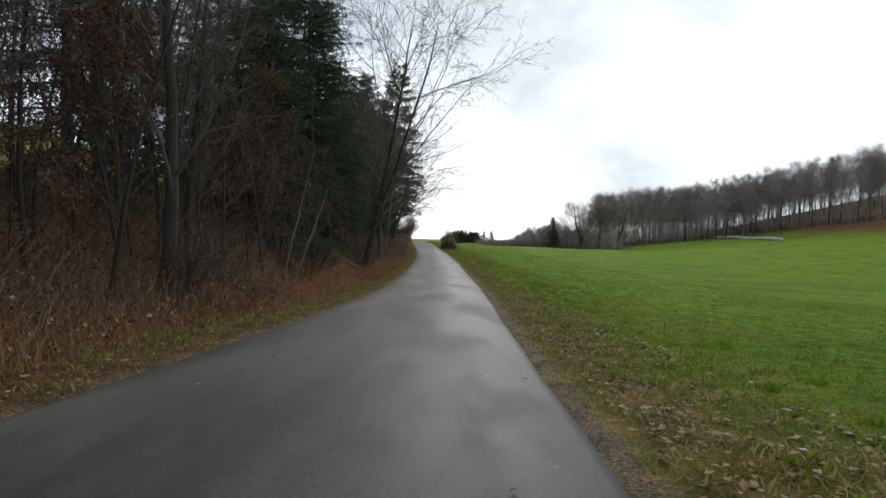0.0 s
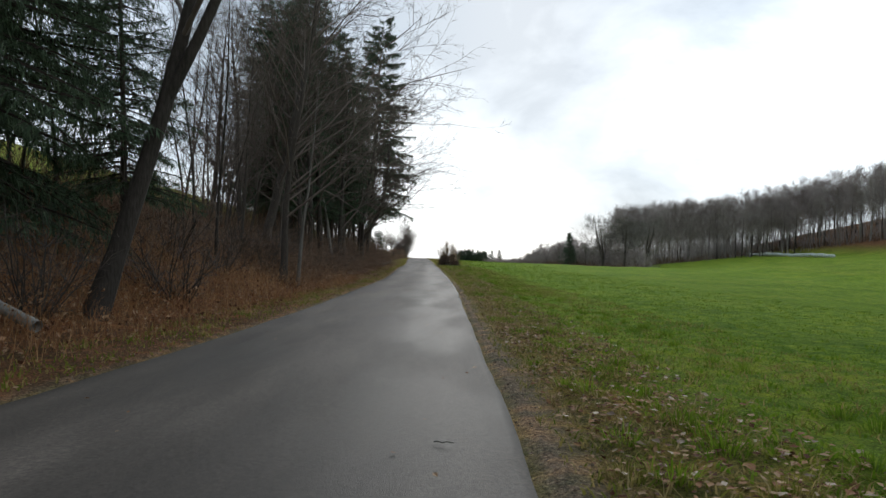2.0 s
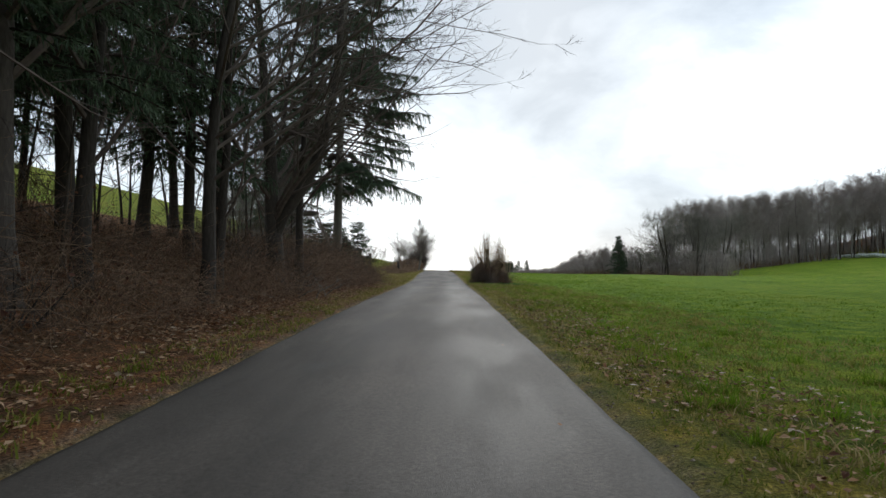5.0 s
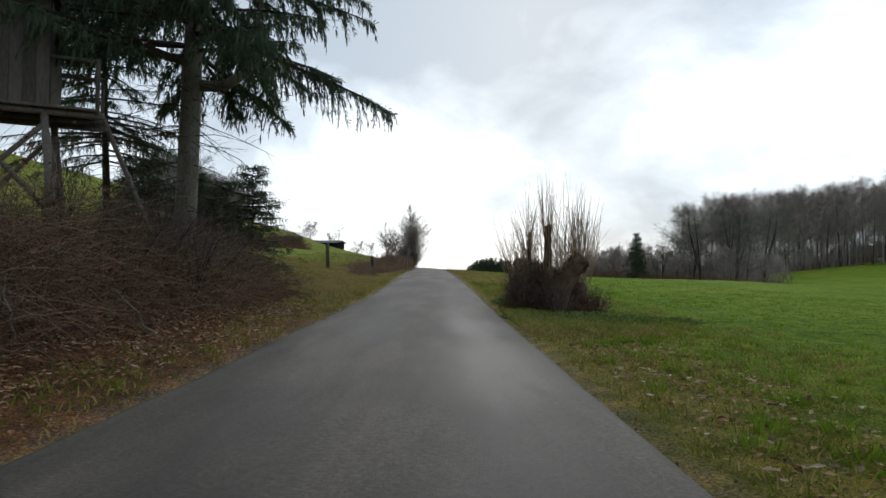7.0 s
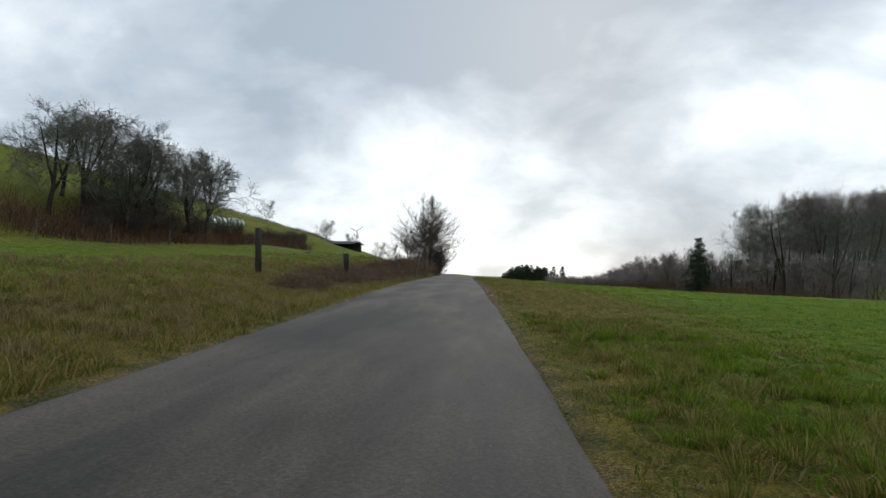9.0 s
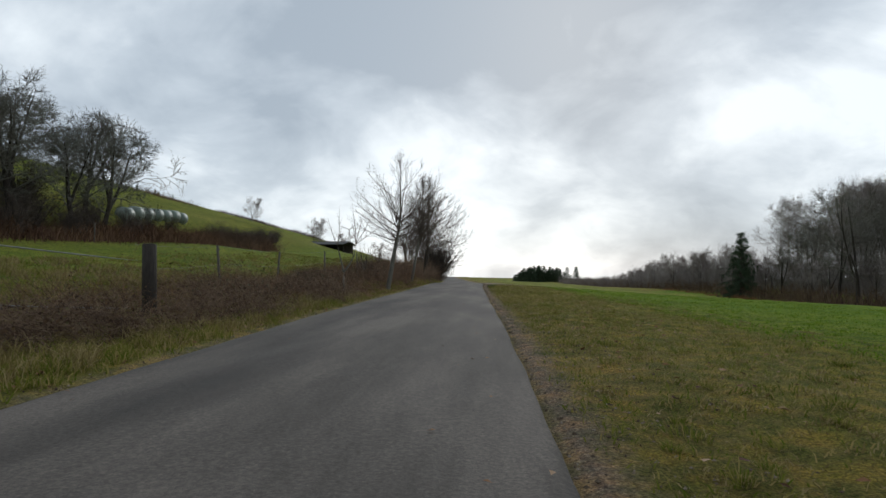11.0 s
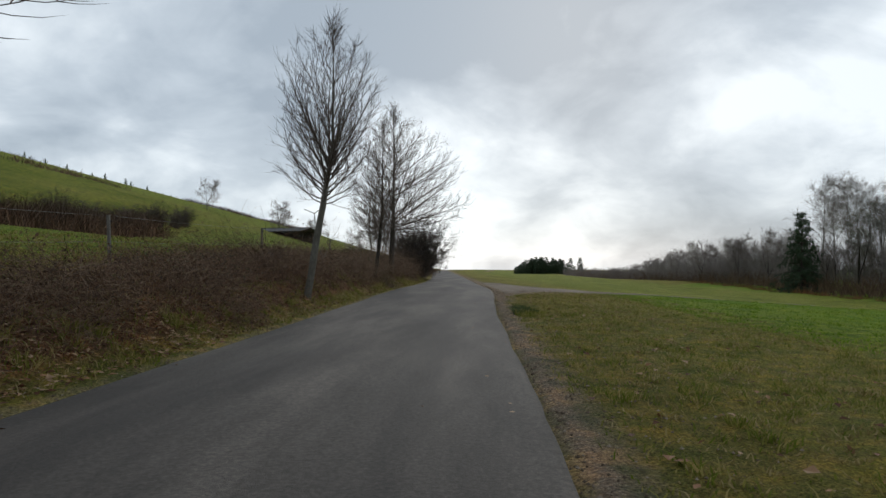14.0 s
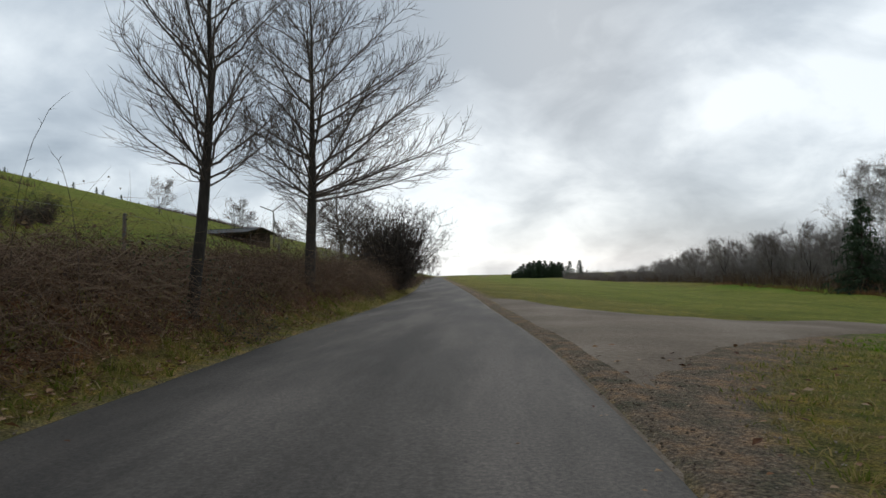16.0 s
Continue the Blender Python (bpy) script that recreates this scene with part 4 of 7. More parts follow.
spruces = [
    stand(tagged(spruce(41, 17, 0.2, 0.05, 0.20, 34, 7, 130, size=0.2), SPRUCE, "spruce", "spruces of the roadside wood"), -8.5, 29.5, 20),
    stand(tagged(spruce(42, 16, 0.16, 0.22, 0.21, 28, 6, 130, size=0.2), SPRUCE, "spruce", "spruces of the roadside wood"), -6.8, 65.5, 70),
    stand(tagged(spruce(43, 12, 0.14, 0.03, 0.25, 28, 6, 130, size=0.17), SPRUCE, "spruce", "spruces of the roadside wood"), -13.0, 41.0, 0),
    stand(tagged(spruce(47, 18.5, 0.19, 0.2, 0.17, 38, 7, 130, size=0.21, taper=0.45), "tall dark spruce with a bare lower trunk in the roadside wood", "spruce", "spruces of the roadside wood"), -7.3, 64.3, 20, 0.75),
]
for x, y, k, sz in (
    (-12.5, 12.0, 0, 0.9), (-7.6, 33.0, 0, 0.95), (-7.2, 37.5, 0, 1.0), (-9.6, 36.0, 0, 1.05), (-9.9, 31.0, 0, 1.0), (-6.9, 29.0, 2, 1.2), (-11.5, 21.0, 0, 1.05), (-12.0, 34.0, 0, 0.9), (-13.5, 5.0, 0, 0.85),
    (-10.5, 77.5, 1, 1.08), (-8.8, 37.4, 1, 1.12), (-6.8, 39.6, 0, 1.0), (-11.0, 76.0, 1, 0.95), (-6.4, 67.5, 3, 0.86), (-9.3, 68.5, 3, 0.9), (-7.7, 71.2, 3, 1.0),
    (-5.5, 73.8, 3, 0.9), (-9.0, 75.0, 3, 1.05), (-6.6, 78.2, 3, 1.05), (-9.8, 80.5, 3, 0.95), (-6.0, 83.0, 3, 0.95),
    (-12.0, 84.5, 1, 0.9), (-10.8, 110.5, 1, 0.95), (-13.5, 31.5, 0, 1.1), (-5.6, 33.4, 3, 0.95), (-5.4, 37.0, 3, 0.85), (-8.2, 34.6, 0, 1.0),
):
    place(spruces[k], x, y, rnd.uniform(0, 360), sz * rnd.uniform(0.94, 1.06))
stand(tagged(spruce(46, 18, 0.16, 0.26, 0.14, 16, 4, 60, 0.12, 0.3, 1.8, dead=26), "thin spruce with sparse hanging boughs", "spruce", "spruces of the roadside wood"), -7.3, 94.3, 0, 1.0, 0.1, (0, 8))
# the broad spruce whose boughs hang over the verge
big = stand(tagged(spruce(44, 30, 0.31, 0.2, 0.18, 48, 7, 250, 0.06, 0.21, 2.4, dead=70, bark=BARK_LANE, taper=0.5), "tall spruce with drooping needle boughs beside a raised hide", "spruce", "spruces of the roadside wood"), -6.1, 105.8, 200, 1.0, 0.1, (-1, -3))
v, f = tubes([(np.array([(-0.1, 0.05, 5.2), (-0.7, 0.1, 5.25), (-1.25, 0.15, 5.7), (-1.5, 0.2, 6.6), (-1.55, 0.2, 8.5)]), np.array([0.17, 0.15, 0.14, 0.13, 0.07]))], 8)
mesh_object("curved_limb", v, f, BARK_LANE, big, True)
bush_spruce = stand(tagged(spruce(45, 3.7, 0.07, 0.02, 0.38, 20, 8, 130, 0.05, 0.15, 0.9, "young_spruce"), "bushy young spruce with branches to the ground", "spruce", "young spruces at the wood's end"), -5.2, 108.9, 10, 1.15)
for x, y, sz in ((-6.6, 110.4, 0.95), (-8.2, 111.6, 1.0), (-8.6, 108.9, 0.9), (-10.2, 111.0, 1.0), (-5.9, 107.5, 0.8), (-7.0, 108.3, 0.95)):
    place(bush_spruce, x, y, rnd.uniform(0, 360), sz)
for x, y, k, sz, turn in (
    (-6.2, -2.0, 0, 1.0, 80), (-7.5, 4.0, 1, 1.05, 200), (-8.6, 9.0, 0, 0.9, 300), (-7.5, 6.5, 1, 1.0, 20), (-5.2, 13.5, 1, 0.95, 150),
    (-8.2, 16.5, 0, 1.0, 250), (-9.5, 10.0, 1, 1.0, 60), (-8.8, 2.0, 0, 0.9, 33), (-6.4, 18.0, 1, 0.8, 280), (-7.0, 0.5, 1, 0.85, 111), (-7.6, 59.0, 1, 0.9, 30), (-5.6, 70.5, 0, 1.0, 160),
    (-4.9, 76.0, 1, 1.0, 270), (-7.4, 83.0, 0, 0.95, 330), (-9.0, 88.5, 1, 1.05, 110), (-6.0, 91.5, 1, 0.8, 45), (-12.5, 96.5, 0, 0.9, 190), (-13.0, 70.0, 0, 1.0, 0),
    (-13.0, 28.0, 0, 1.1, 140), (-14.0, 2.0, 0, 1.0, 10), (-15.0, 18.0, 1, 1.0, 75), (-4.4, 81.0, 1, 0.85, 215), (-10.5, 39.0, 1, 1.0, 310), (-4.5, 73.5, 0, 1.05, 95), (-4.8, 66.0, 1, 1.1, 20),
):
    place(woods[k], x, y, turn, sz)
for k in range(84):
    y = rnd.uniform(-6, 100)
    x = -rnd.uniform(5.0, 15.0) if y < 60 else -rnd.uniform(5.5, 12.0)
    place(poles[k % 2], x, y, rnd.uniform(0, 360), rnd.uniform(0.75, 1.25), tilt=(rnd.uniform(-7, 7), rnd.uniform(-7, 7)))
for k in range(24):
    place(poles[k % 2], -rnd.uniform(4.9, 7.6), rnd.uniform(1, 34), rnd.uniform(0, 360), rnd.uniform(0.6, 1.1), tilt=(rnd.uniform(-9, 9), rnd.uniform(-4, 12)))
leaner = stand(tagged(bare_tree(24, 18, 0.19, 0.28, 30, 0.95, 0.6, 0.03, (8, 7, 2), lean=(0.16, 0.2), forks=1, twig=0.6, tip=0.008, stout=0.4, name="leaning_tree"), "leaning bare tree with thick brown trunk on the bank", "tree", "trees of the roadside wood"), -3.5, 37.6, 0)
split = stand(tagged(bare_tree(25, 14.5, 0.16, 0.2, 28, 0.95, 0.6, 0.03, (8, 6, 2), lean=(0.06, 0), twig=0.55, tip=0.006, name="broadleaf_tree"), "bare roadside tree with fine spreading twigs", "tree", "trees of the roadside wood"), -3.6, 51.1, 0)
place(spruces[3], -5.5, 42.8, 50, 0.56)
place(split, -5.0, 61.0, 200, 0.95)
place(woods[0], -6.3, 58.3, 10, 1.15, tilt=(0, 9))
for k, (x, y) in enumerate(((-8.0, 57.5), (-9.4, 59.2), (-10.6, 62.0), (-9.0, 61.5), (-12.2, 65.0), (-11.2, 60.5), (-13.4, 66.5), (-7.6, 60.4))):
    place(poles[0], x, y, 137 * k, 1.12 + 0.05 * k, tilt=(5 * math.sin(7 * k), 2 + 6 * math.cos(5 * k)))
place(split, -4.0, 68.0, 90, 1.0)
place(split, -3.9, 79.0, 20, 1.1)
place(split, -4.6, 90.0, 340, 1.15)
pale = stand(tagged(bare_tree(26, 9, 0.09, 0.35, 10, 0.6, 0.28, 0.08, (4, 3, 1), lean=(0.06, 0.0), bark=BIRCH_BARK, name="birch"), "slim pale-barked birch leaning over the verge", "birch", "birches"), -3.1, 51.6, 30)
place(pale, -4.75, 22.6, 0, 0.6, tilt=(0, 9))
place(pale, -4.4, 22.8, 40, 0.55, tilt=(0, 15))
place(pale, -4.2, 66.5, 180, 1.4, tilt=(0, 6))


def leafy_beech(seed, height):
    """A young beech that keeps its brown leaves."""
    rng = np.random.default_rng(seed)
    root = bare_tree(seed, height, 0.07, 0.12, 18, 1.1, 0.42, 0.0, (4, 3, 0), twig=0.4, name="young_beech")
    crown = [c for c in root.children if c.name.startswith("crown")][0]
    co = np.zeros(len(crown.data.vertices) * 3, np.float32)
    crown.data.vertices.foreach_get("co", co)
    co = co.reshape(-1, 3)
    P = co[rng.integers(len(co) // 3, len(co), 5200)] + rng.normal(0, 0.08, (5200, 3))
    v, f = small_leaves(rng, P, 0.085)
    mesh_object("leaves", v, f, BEECH_LEAF, root)
    return root


beech = stand(tagged(leafy_beech(27, 7.0), "young beech still holding dry red-brown leaves", "beech", "young beeches"), -5.9, 26.0, 0)
place(beech, -5.4, 20.5, 120, 0.75)
place(beech, -6.9, 24.0, 300, 1.1)
place(beech, -7.9, 19.5, 60, 1.15)
place(beech, -8.4, 14.0, 150, 1.2)
place(beech, -7.0, 12.0, 220, 0.9)
place(beech, -6.6, 8.0, 20, 0.8)
place(beech, -5.8, 4.0, 80, 0.9)
place(beech, -7.4, 16.0, 190, 1.0)


# ---- undergrowth, brambles, dry stalks ----
def thicket(name, label, seed, n, y0, y1, d0, d1, side, h0, h1, material, leaf=None, leaf_n=0, leaf_size=0.05, lean=0.5, r=0.006, arch=0.6, clump=0.0, cane=0.0):
    rng = np.random.default_rng(seed)
    x, y, d = strip(rng, n, y0, y1, d0, d1, side)
    h = rng.uniform(h0, h1, n) * (0.7 + 0.3 * ease(d, d0, d0 + 0.35 * (d1 - d0)))
    if clump:
        h *= 1 + clump * ripple(x * 1.3, y * 1.1)
    h = np.maximum(h, 0.12)
    v, f, pts = canes(rng, x, y, h * cane, r, 1.1, 0.34) if cane else stems(rng, x, y, h, lean, r, arch, 3, 0.1)
    ob = mesh_object(name, v, f, material)
    tagged(ob, label, "undergrowth", kind="stuff")
    if leaf_n:
        q = pts.reshape(-1, 3)
        P = q[rng.integers(0, len(q), leaf_n)] + rng.normal(0, 0.06, (leaf_n, 3))
        lv, lf = small_leaves(rng, P, leaf_size)
        mesh_object("withered_leaves", lv, lf, leaf or LEAF, ob)
    return ob


thicket("dry_stalks", "dry reddish grass and fern stalks on the wooded bank", 51, 17000, 4, 60, 0.8, 5.5, -1, 0.35, 0.95, DRY, LEAF, 9000, 0.07, 0.35, 0.004, 0.5, 0.35)
thicket("undergrowth", "dark leafless undergrowth under the roadside trees", 52, 10000, -6, 60, 3.6, 9.5, -1, 0.8, 2.2, BRAMBLE, BEECH_LEAF, 8000, 0.07, 0.5, 0.006, 0.5, 0.4)
thicket("undergrowth", "dark leafless undergrowth under the roadside trees", 60, 5000, -6, 18, 1.6, 5.0, -1, 0.6, 1.6, BRAMBLE, BEECH_LEAF, 5000, 0.07, 0.5, 0.006, 0.5, 0.4)
thicket("undergrowth", "tall leafless undergrowth deep in the wood", 61, 3400, 48, 82, 6.0, 13.0, -1, 1.4, 3.4, BRAMBLE, BEECH_LEAF, 4000, 0.08, 0.4, 0.008, 0.4, 0.4)
thicket("bramble_thicket", "tangled dark brambles along the wood's edge", 53, 11000, 50, 108, 2.0, 5.8, -1, 0.7, 2.0, BRAMBLE, BEECH_LEAF, 15000, 0.06, r=0.006, clump=0.5, cane=1.7)
thicket("bramble_thicket", "tall dark brambles below the raised hide", 50, 4500, 92, 107.5, 2.2, 5.5, -1, 0.9, 2.0, BRAMBLE, BEECH_LEAF, 6000, 0.06, r=0.006, clump=0.4, cane=1.6)
thicket("bramble_thicket", "tall red-brown brambles round the lane trees", 49, 8500, 169, 214, 0.9, 3.8, -1, 0.7, 1.5, BRAMBLE, BANK_LEAF, 9000, 0.05, r=0.0042, clump=0.6, cane=1.6)
thicket("bramble_thicket", "low red-brown brambles on the bank below the fence", 54, 8000, 136.5, 160, 0.8, 4.4, -1, 0.25, 0.8, BRAMBLE, BANK_LEAF, 9000, 0.05, r=0.0042, clump=0.6, cane=1.7)
thicket("bramble_thicket", "tangled red-brown brambles on the bank below the fence", 48, 12000, 157, 214, 0.7, 4.4, -1, 0.3, 0.95, BRAMBLE_RED, BANK_LEAF, 15000, 0.05, r=0.0042, clump=0.6, cane=1.7)
thicket("dry_stalks", "tall tan grass stalks among the brambles", 55, 6500, 138, 215, 0.9, 4.8, -1, 0.3, 0.75, DRY, None, 0, 0.05, 0.35, 0.0035, 0.4, 0.4)
thicket("bramble_thicket", "low dark bramble clump on the meadow's edge", 56, 1600, 112, 119, 3.0, 8.0, -1, 0.25, 0.6, BRAMBLE, GREEN_LEAF, 1500, 0.05, 0.7, 0.005, 0.8, 0.55)


def shrub(seed, height, label, name="shrub"):
    """A loose many-stemmed leafless shrub."""
    rng = np.random.default_rng(seed)
    root = new(name)
    main, side = [], []
    for _ in range(20):
        a = rng.uniform(0, 2 * np.pi)
        d = np.array([math.cos(a) * rng.uniform(0, 0.9), math.sin(a) * rng.uniform(0, 0.9), 1.0])
        L, R = branch_line(rng, np.array([math.cos(a) * 0.15, math.sin(a) * 0.15, -0.12]), d, height * rng.uniform(0.6, 1.1), 0.016, 5, 0.13, -0.03)
        main.append((L, R))
        for _ in range(9):
            i = rng.integers(1, 5)
            w = (L[i + 1] - L[i]) / np.linalg.norm(L[i + 1] - L[i])
            q, r = branch_line(rng, L[i], side_way(rng, w, 0.85), height * 0.28 * rng.uniform(0.4, 1.2), 0.007, 2, 0.2, 0.0)
            side.append((q, r))
            for _ in range(3):
                p = q[rng.integers(0, 3)]
                side.append((np.array([p, p + rng.normal(0, 0.13, 3)]), np.array([0.004, 0.001])))
    v, f = tubes(main, 4)
    mesh_object("trunk", v, f, BARK, root)
    v, f = tubes(side, 3)
    mesh_object("crown", v, f, TWIG, root)
    return tagged(root, label, "shrub", "leafless shrubs")


scrub = [stand(shrub(58, 2.1, "leafless brown shrub among the brambles"), -5.5, 62.0), stand(shrub(59, 1.6, "low leafless shrub on the bank"), -5.8, 160.0)]
for k in range(48):
    y = rnd.uniform(-4, 104)
    x = float(road_edges(y)[0]) - rnd.uniform(2.2, 6.0)
    place(scrub[k % 2], x, y, rnd.uniform(0, 360), rnd.uniform(0.75, 1.3))
for x, y, sz in ((-4.6, 103.6, 1.1), (-4.9, 105.6, 1.15), (-5.3, 107.2, 1.1), (-4.3, 101.8, 1.0), (-5.6, 103.0, 1.15), (-6.3, 104.4, 1.2), (-5.0, 100.4, 1.0), (-6.2, 107.8, 1.2), (-7.2, 106.4, 1.2), (-7.0, 102.0, 1.1)):
    place(scrub[0], x, y, rnd.uniform(0, 360), sz)
for k in range(26):
    y = rnd.uniform(143, 212)
    x = float(road_edges(y)[0]) - rnd.uniform(1.5, 3.6)
    place(scrub[k % 2], x, y, rnd.uniform(0, 360), rnd.uniform(0.3, 0.55), label="low leafless shrub on the bank")


# ---- fallen wood ----
def fallen_branch(name, label, a, b, r, seed, side=3):
    rng = np.random.default_rng(seed)
    a, b = np.array(a, float), np.array(b, float)
    q = np.linspace(0, 1, 6)[:, None]
    pts = a + (b - a) * q + rng.normal(0, 0.02, (6, 3)) * np.linalg.norm(b - a)
    lines = [(pts, np.linspace(r, r * 0.45, 6))]
    d = (b - a) / np.linalg.norm(b - a)
    for k in range(side):
        lines.append(branch_line(rng, pts[2 + k % 3], side_way(rng, d, 0.8), np.linalg.norm(b - a) * 0.3, r * 0.4, 3, 0.1, 0))
    v, f = tubes(lines, 7)
    return tagged(mesh_object(name, v, f, BARK_PALE, smooth=True), label, "dead wood", "fallen wood")


g = at(-3.05, 35.4)
fallen_branch("fallen_log", "grey fallen log lying on the wooded bank", (-2.95, 35.3, g.z + 0.12), (-5.6, 36.3, land(-5.6, 36.3) + 0.35), 0.085, 1, 1)
g = at(-2.7, 28.4)
fallen_branch("fallen_log", "pale fallen branch lying on the wooded bank", (-2.4, 28.2, g.z + 0.05), (-4.6, 29.4, land(-4.6, 29.4) + 0.2), 0.05, 2, 2)
for k in range(14):
    y = rnd.uniform(80, 98)
    x = float(road_edges(y)[0]) - rnd.uniform(1.4, 3.4)
    a = rnd.uniform(0, 6.28)
    ln = rnd.uniform(0.5, 1.1)
    z = float(land(x, y))
    fallen_branch("fallen_branch", "pale dead branch caught in the brambles", (x, y, z + 0.1), (x + ln * math.cos(a), y + ln * math.sin(a), z + rnd.uniform(0.3, 0.9)), 0.018, 10 + k)
for k, (x, y, ln) in enumerate(((2.62, 24.6, 0.35), (2.2, 31.0, 0.25), (0.3, 26.0, 0.12), (2.9, 47.0, 0.3), (1.0, 64.0, 0.2), (2.3, 110.6, 0.3), (2.2, 108.4, 0.25), (-1.2, 55.0, 0.2))):
    z = float(road_z(y)) + 0.045
    fallen_branch("stick", "short dark stick lying on the asphalt", (x, y, z), (x + 0.5 * ln, y - 0.05, z + 0.01), 0.006, 40 + k, 1)


# ---- grass and fallen leaves ----
def sward(name, label, seed, n, y0, y1, d0, d1, side, h0, h1, material, tufts=0, tuft_h=0.25, power=1.0, lean=0.6, width=0.006):
    rng = np.random.default_rng(seed)
    y = rng.uniform(y0, y1, n)
    d = d0 + (d1 - d0) * rng.uniform(0, 1, n) ** power
    h = rng.uniform(h0, h1, n)
    if tufts:
        ty, td = rng.uniform(y0, y1, tufts), d0 + (d1 - d0) * rng.uniform(0, 1, tufts) ** power
        k = rng.integers(0, tufts, n // 2)
        y[: n // 2] = ty[k] + rng.normal(0, 0.10, n // 2)
        d[: n // 2] = np.maximum(td[k] + rng.normal(0, 0.10, n // 2), d0)
        h[: n // 2] = tuft_h * rng.uniform(0.5, 1.2, n // 2)
    left, right = road_edges(y)
    x = left - d if side < 0 else right + d
    keep = ~((x > -1) & (y > np.interp(x, TRACK_NEAR[:, 0], TRACK_NEAR[:, 1]) - 0.3 - 0.7 * rng.uniform(0, 1, n))) if side > 0 else np.ones(n, bool)
    if side > 0:
        bare = 0.3 + 0.25 * ease(y, 124, 134) + 0.25 * ease(y, 155, 172) + 0.6 * ease(y, 171, 178)
        keep &= d > bare * rng.uniform(0.3, 1.25, n)
    v, f = blades(rng, x[keep], y[keep], h[keep], width, lean)
    return tagged(mesh_object(name, v, f, material), label, "grass", kind="stuff")


sward("verge_grass", "short green and tan grass on the field-side verge", 61, 140000, -1, 186, 0.2, 5.0, 1, 0.02, 0.06, BLADE_DULL, 5200, 0.085, 1.3, 1.7, 0.007)
sward("field_grass", "young green crop on the field", 62, 80000, 0, 120, 1.1, 14.0, 1, 0.02, 0.06, BLADE, 4000, 0.07, 1.8, 1.5, 0.012)
sward("field_grass", "young green crop on the field", 59, 46000, 112, 196, 4.8, 18.0, 1, 0.02, 0.06, BLADE, 2600, 0.07, 1.6, 1.5, 0.013)
sward("dead_grass", "yellow winter grass on the wide verge", 58, 44000, 118, 186, 0.5, 6.0, 1, 0.015, 0.045, BLADE_TAN, 900, 0.05, 1.0, 1.6, 0.008)
sward("verge_grass", "short mossy grass along the lane's edge", 63, 40000, -2, 215, 0.12, 1.6, -1, 0.03, 0.08, BLADE_DULL, 1200, 0.11, 1.0, 1.2, 0.009)
sward("meadow_grass", "rough tufted grass on the meadow's edge", 64, 52000, 110, 146, 0.3, 9.0, -1, 0.03, 0.10, BLADE_DULL, 900, 0.2, 1.3, 1.2, 0.007)
sward("meadow_grass", "grazed meadow grass behind the fence", 65, 36000, 142, 215, 3.6, 13.0, -1, 0.04, 0.10, BLADE_DULL, 800, 0.14, 1.3, 1.1, 0.016)


sward("dead_grass", "pale dead grass tufts on the field-side verge", 66, 16000, 100, 186, 0.4, 4.5, 1, 0.015, 0.05, BLADE_TAN, 700, 0.06, 1.3, 1.6, 0.007)
sward("dead_grass", "pale dead grass tufts on the meadow's edge", 67, 46000, 108, 150, 0.4, 12.0, -1, 0.03, 0.1, BLADE_TAN, 700, 0.26, 1.2, 1.1, 0.008)
sward("dead_grass", "pale dead grass along the lane's edge", 68, 10000, 104, 215, 0.2, 1.8, -1, 0.02, 0.07, BLADE_TAN, 500, 0.12, 1.0, 1.3, 0.007)


sward("verge_grass", "thick olive grass on the verge before the willow", 52, 30000, 50, 104, 0.3, 4.2, 1, 0.03, 0.075, BLADE_DULL, 1500, 0.1, 1.2, 1.4, 0.006)


def tussocks(label, seed, n, y0, y1, d0, d1, side, h0, h1, per, material, power=1.0):
    """Single clumps of longer grass that lean outwards from their middle."""
    rng = np.random.default_rng(seed)
    y = rng.uniform(y0, y1, n)
    d = d0 + (d1 - d0) * rng.uniform(0, 1, n) ** power
    left, right = road_edges(y)
    x = left - d if side < 0 else right + d
    if side > 0:
        keep = ~((x > -1) & (y > np.interp(x, TRACK_NEAR[:, 0], TRACK_NEAR[:, 1]) - 0.6))
        x, y = x[keep], y[keep]
    n = len(x)
    size = np.repeat(rng.uniform(0.5, 1.0, n) ** 1.5, per)
    a, q = rng.uniform(0, 2 * np.pi, n * per), np.sqrt(rng.uniform(0, 1, n * per))
    out = np.stack([np.cos(a), np.sin(a), np.zeros(n * per)], 1)
    bx, by = np.repeat(x, per) + out[:, 0] * q * 0.15 * size, np.repeat(y, per) + out[:, 1] * q * 0.15 * size
    h = (rng.uniform(h0, h1, n * per) * (0.4 + 0.6 * size))[:, None]
    P = np.stack([bx, by, land(bx, by) - 0.01], 1)
    tilt = out * (q * rng.uniform(0.3, 1.6, n * per))[:, None] + rng.normal(0, 0.25, (n * per, 3)) * np.array([1, 1, 0])
    b = rng.uniform(0, 2 * np.pi, n * per)
    flat = np.stack([np.cos(b), np.sin(b), np.zeros(n * per)], 1) * 0.0042
    m, t = P + (tilt * 0.4 + np.array([0, 0, 0.65])) * h, P + (tilt * 1.2 + np.array([0, 0, 0.85])) * h
    V = np.stack([P - flat, P + flat, m + flat * 0.8, m - flat * 0.8, t], 1)
    F = np.array([(0, 1, 2), (0, 2, 3), (3, 2, 4)])[None] + (np.arange(n * per) * 5)[:, None, None]
    return tagged(mesh_object("grass_tussocks", V.reshape(-1, 3), F.reshape(-1, 3), material), label, "grass", kind="stuff")


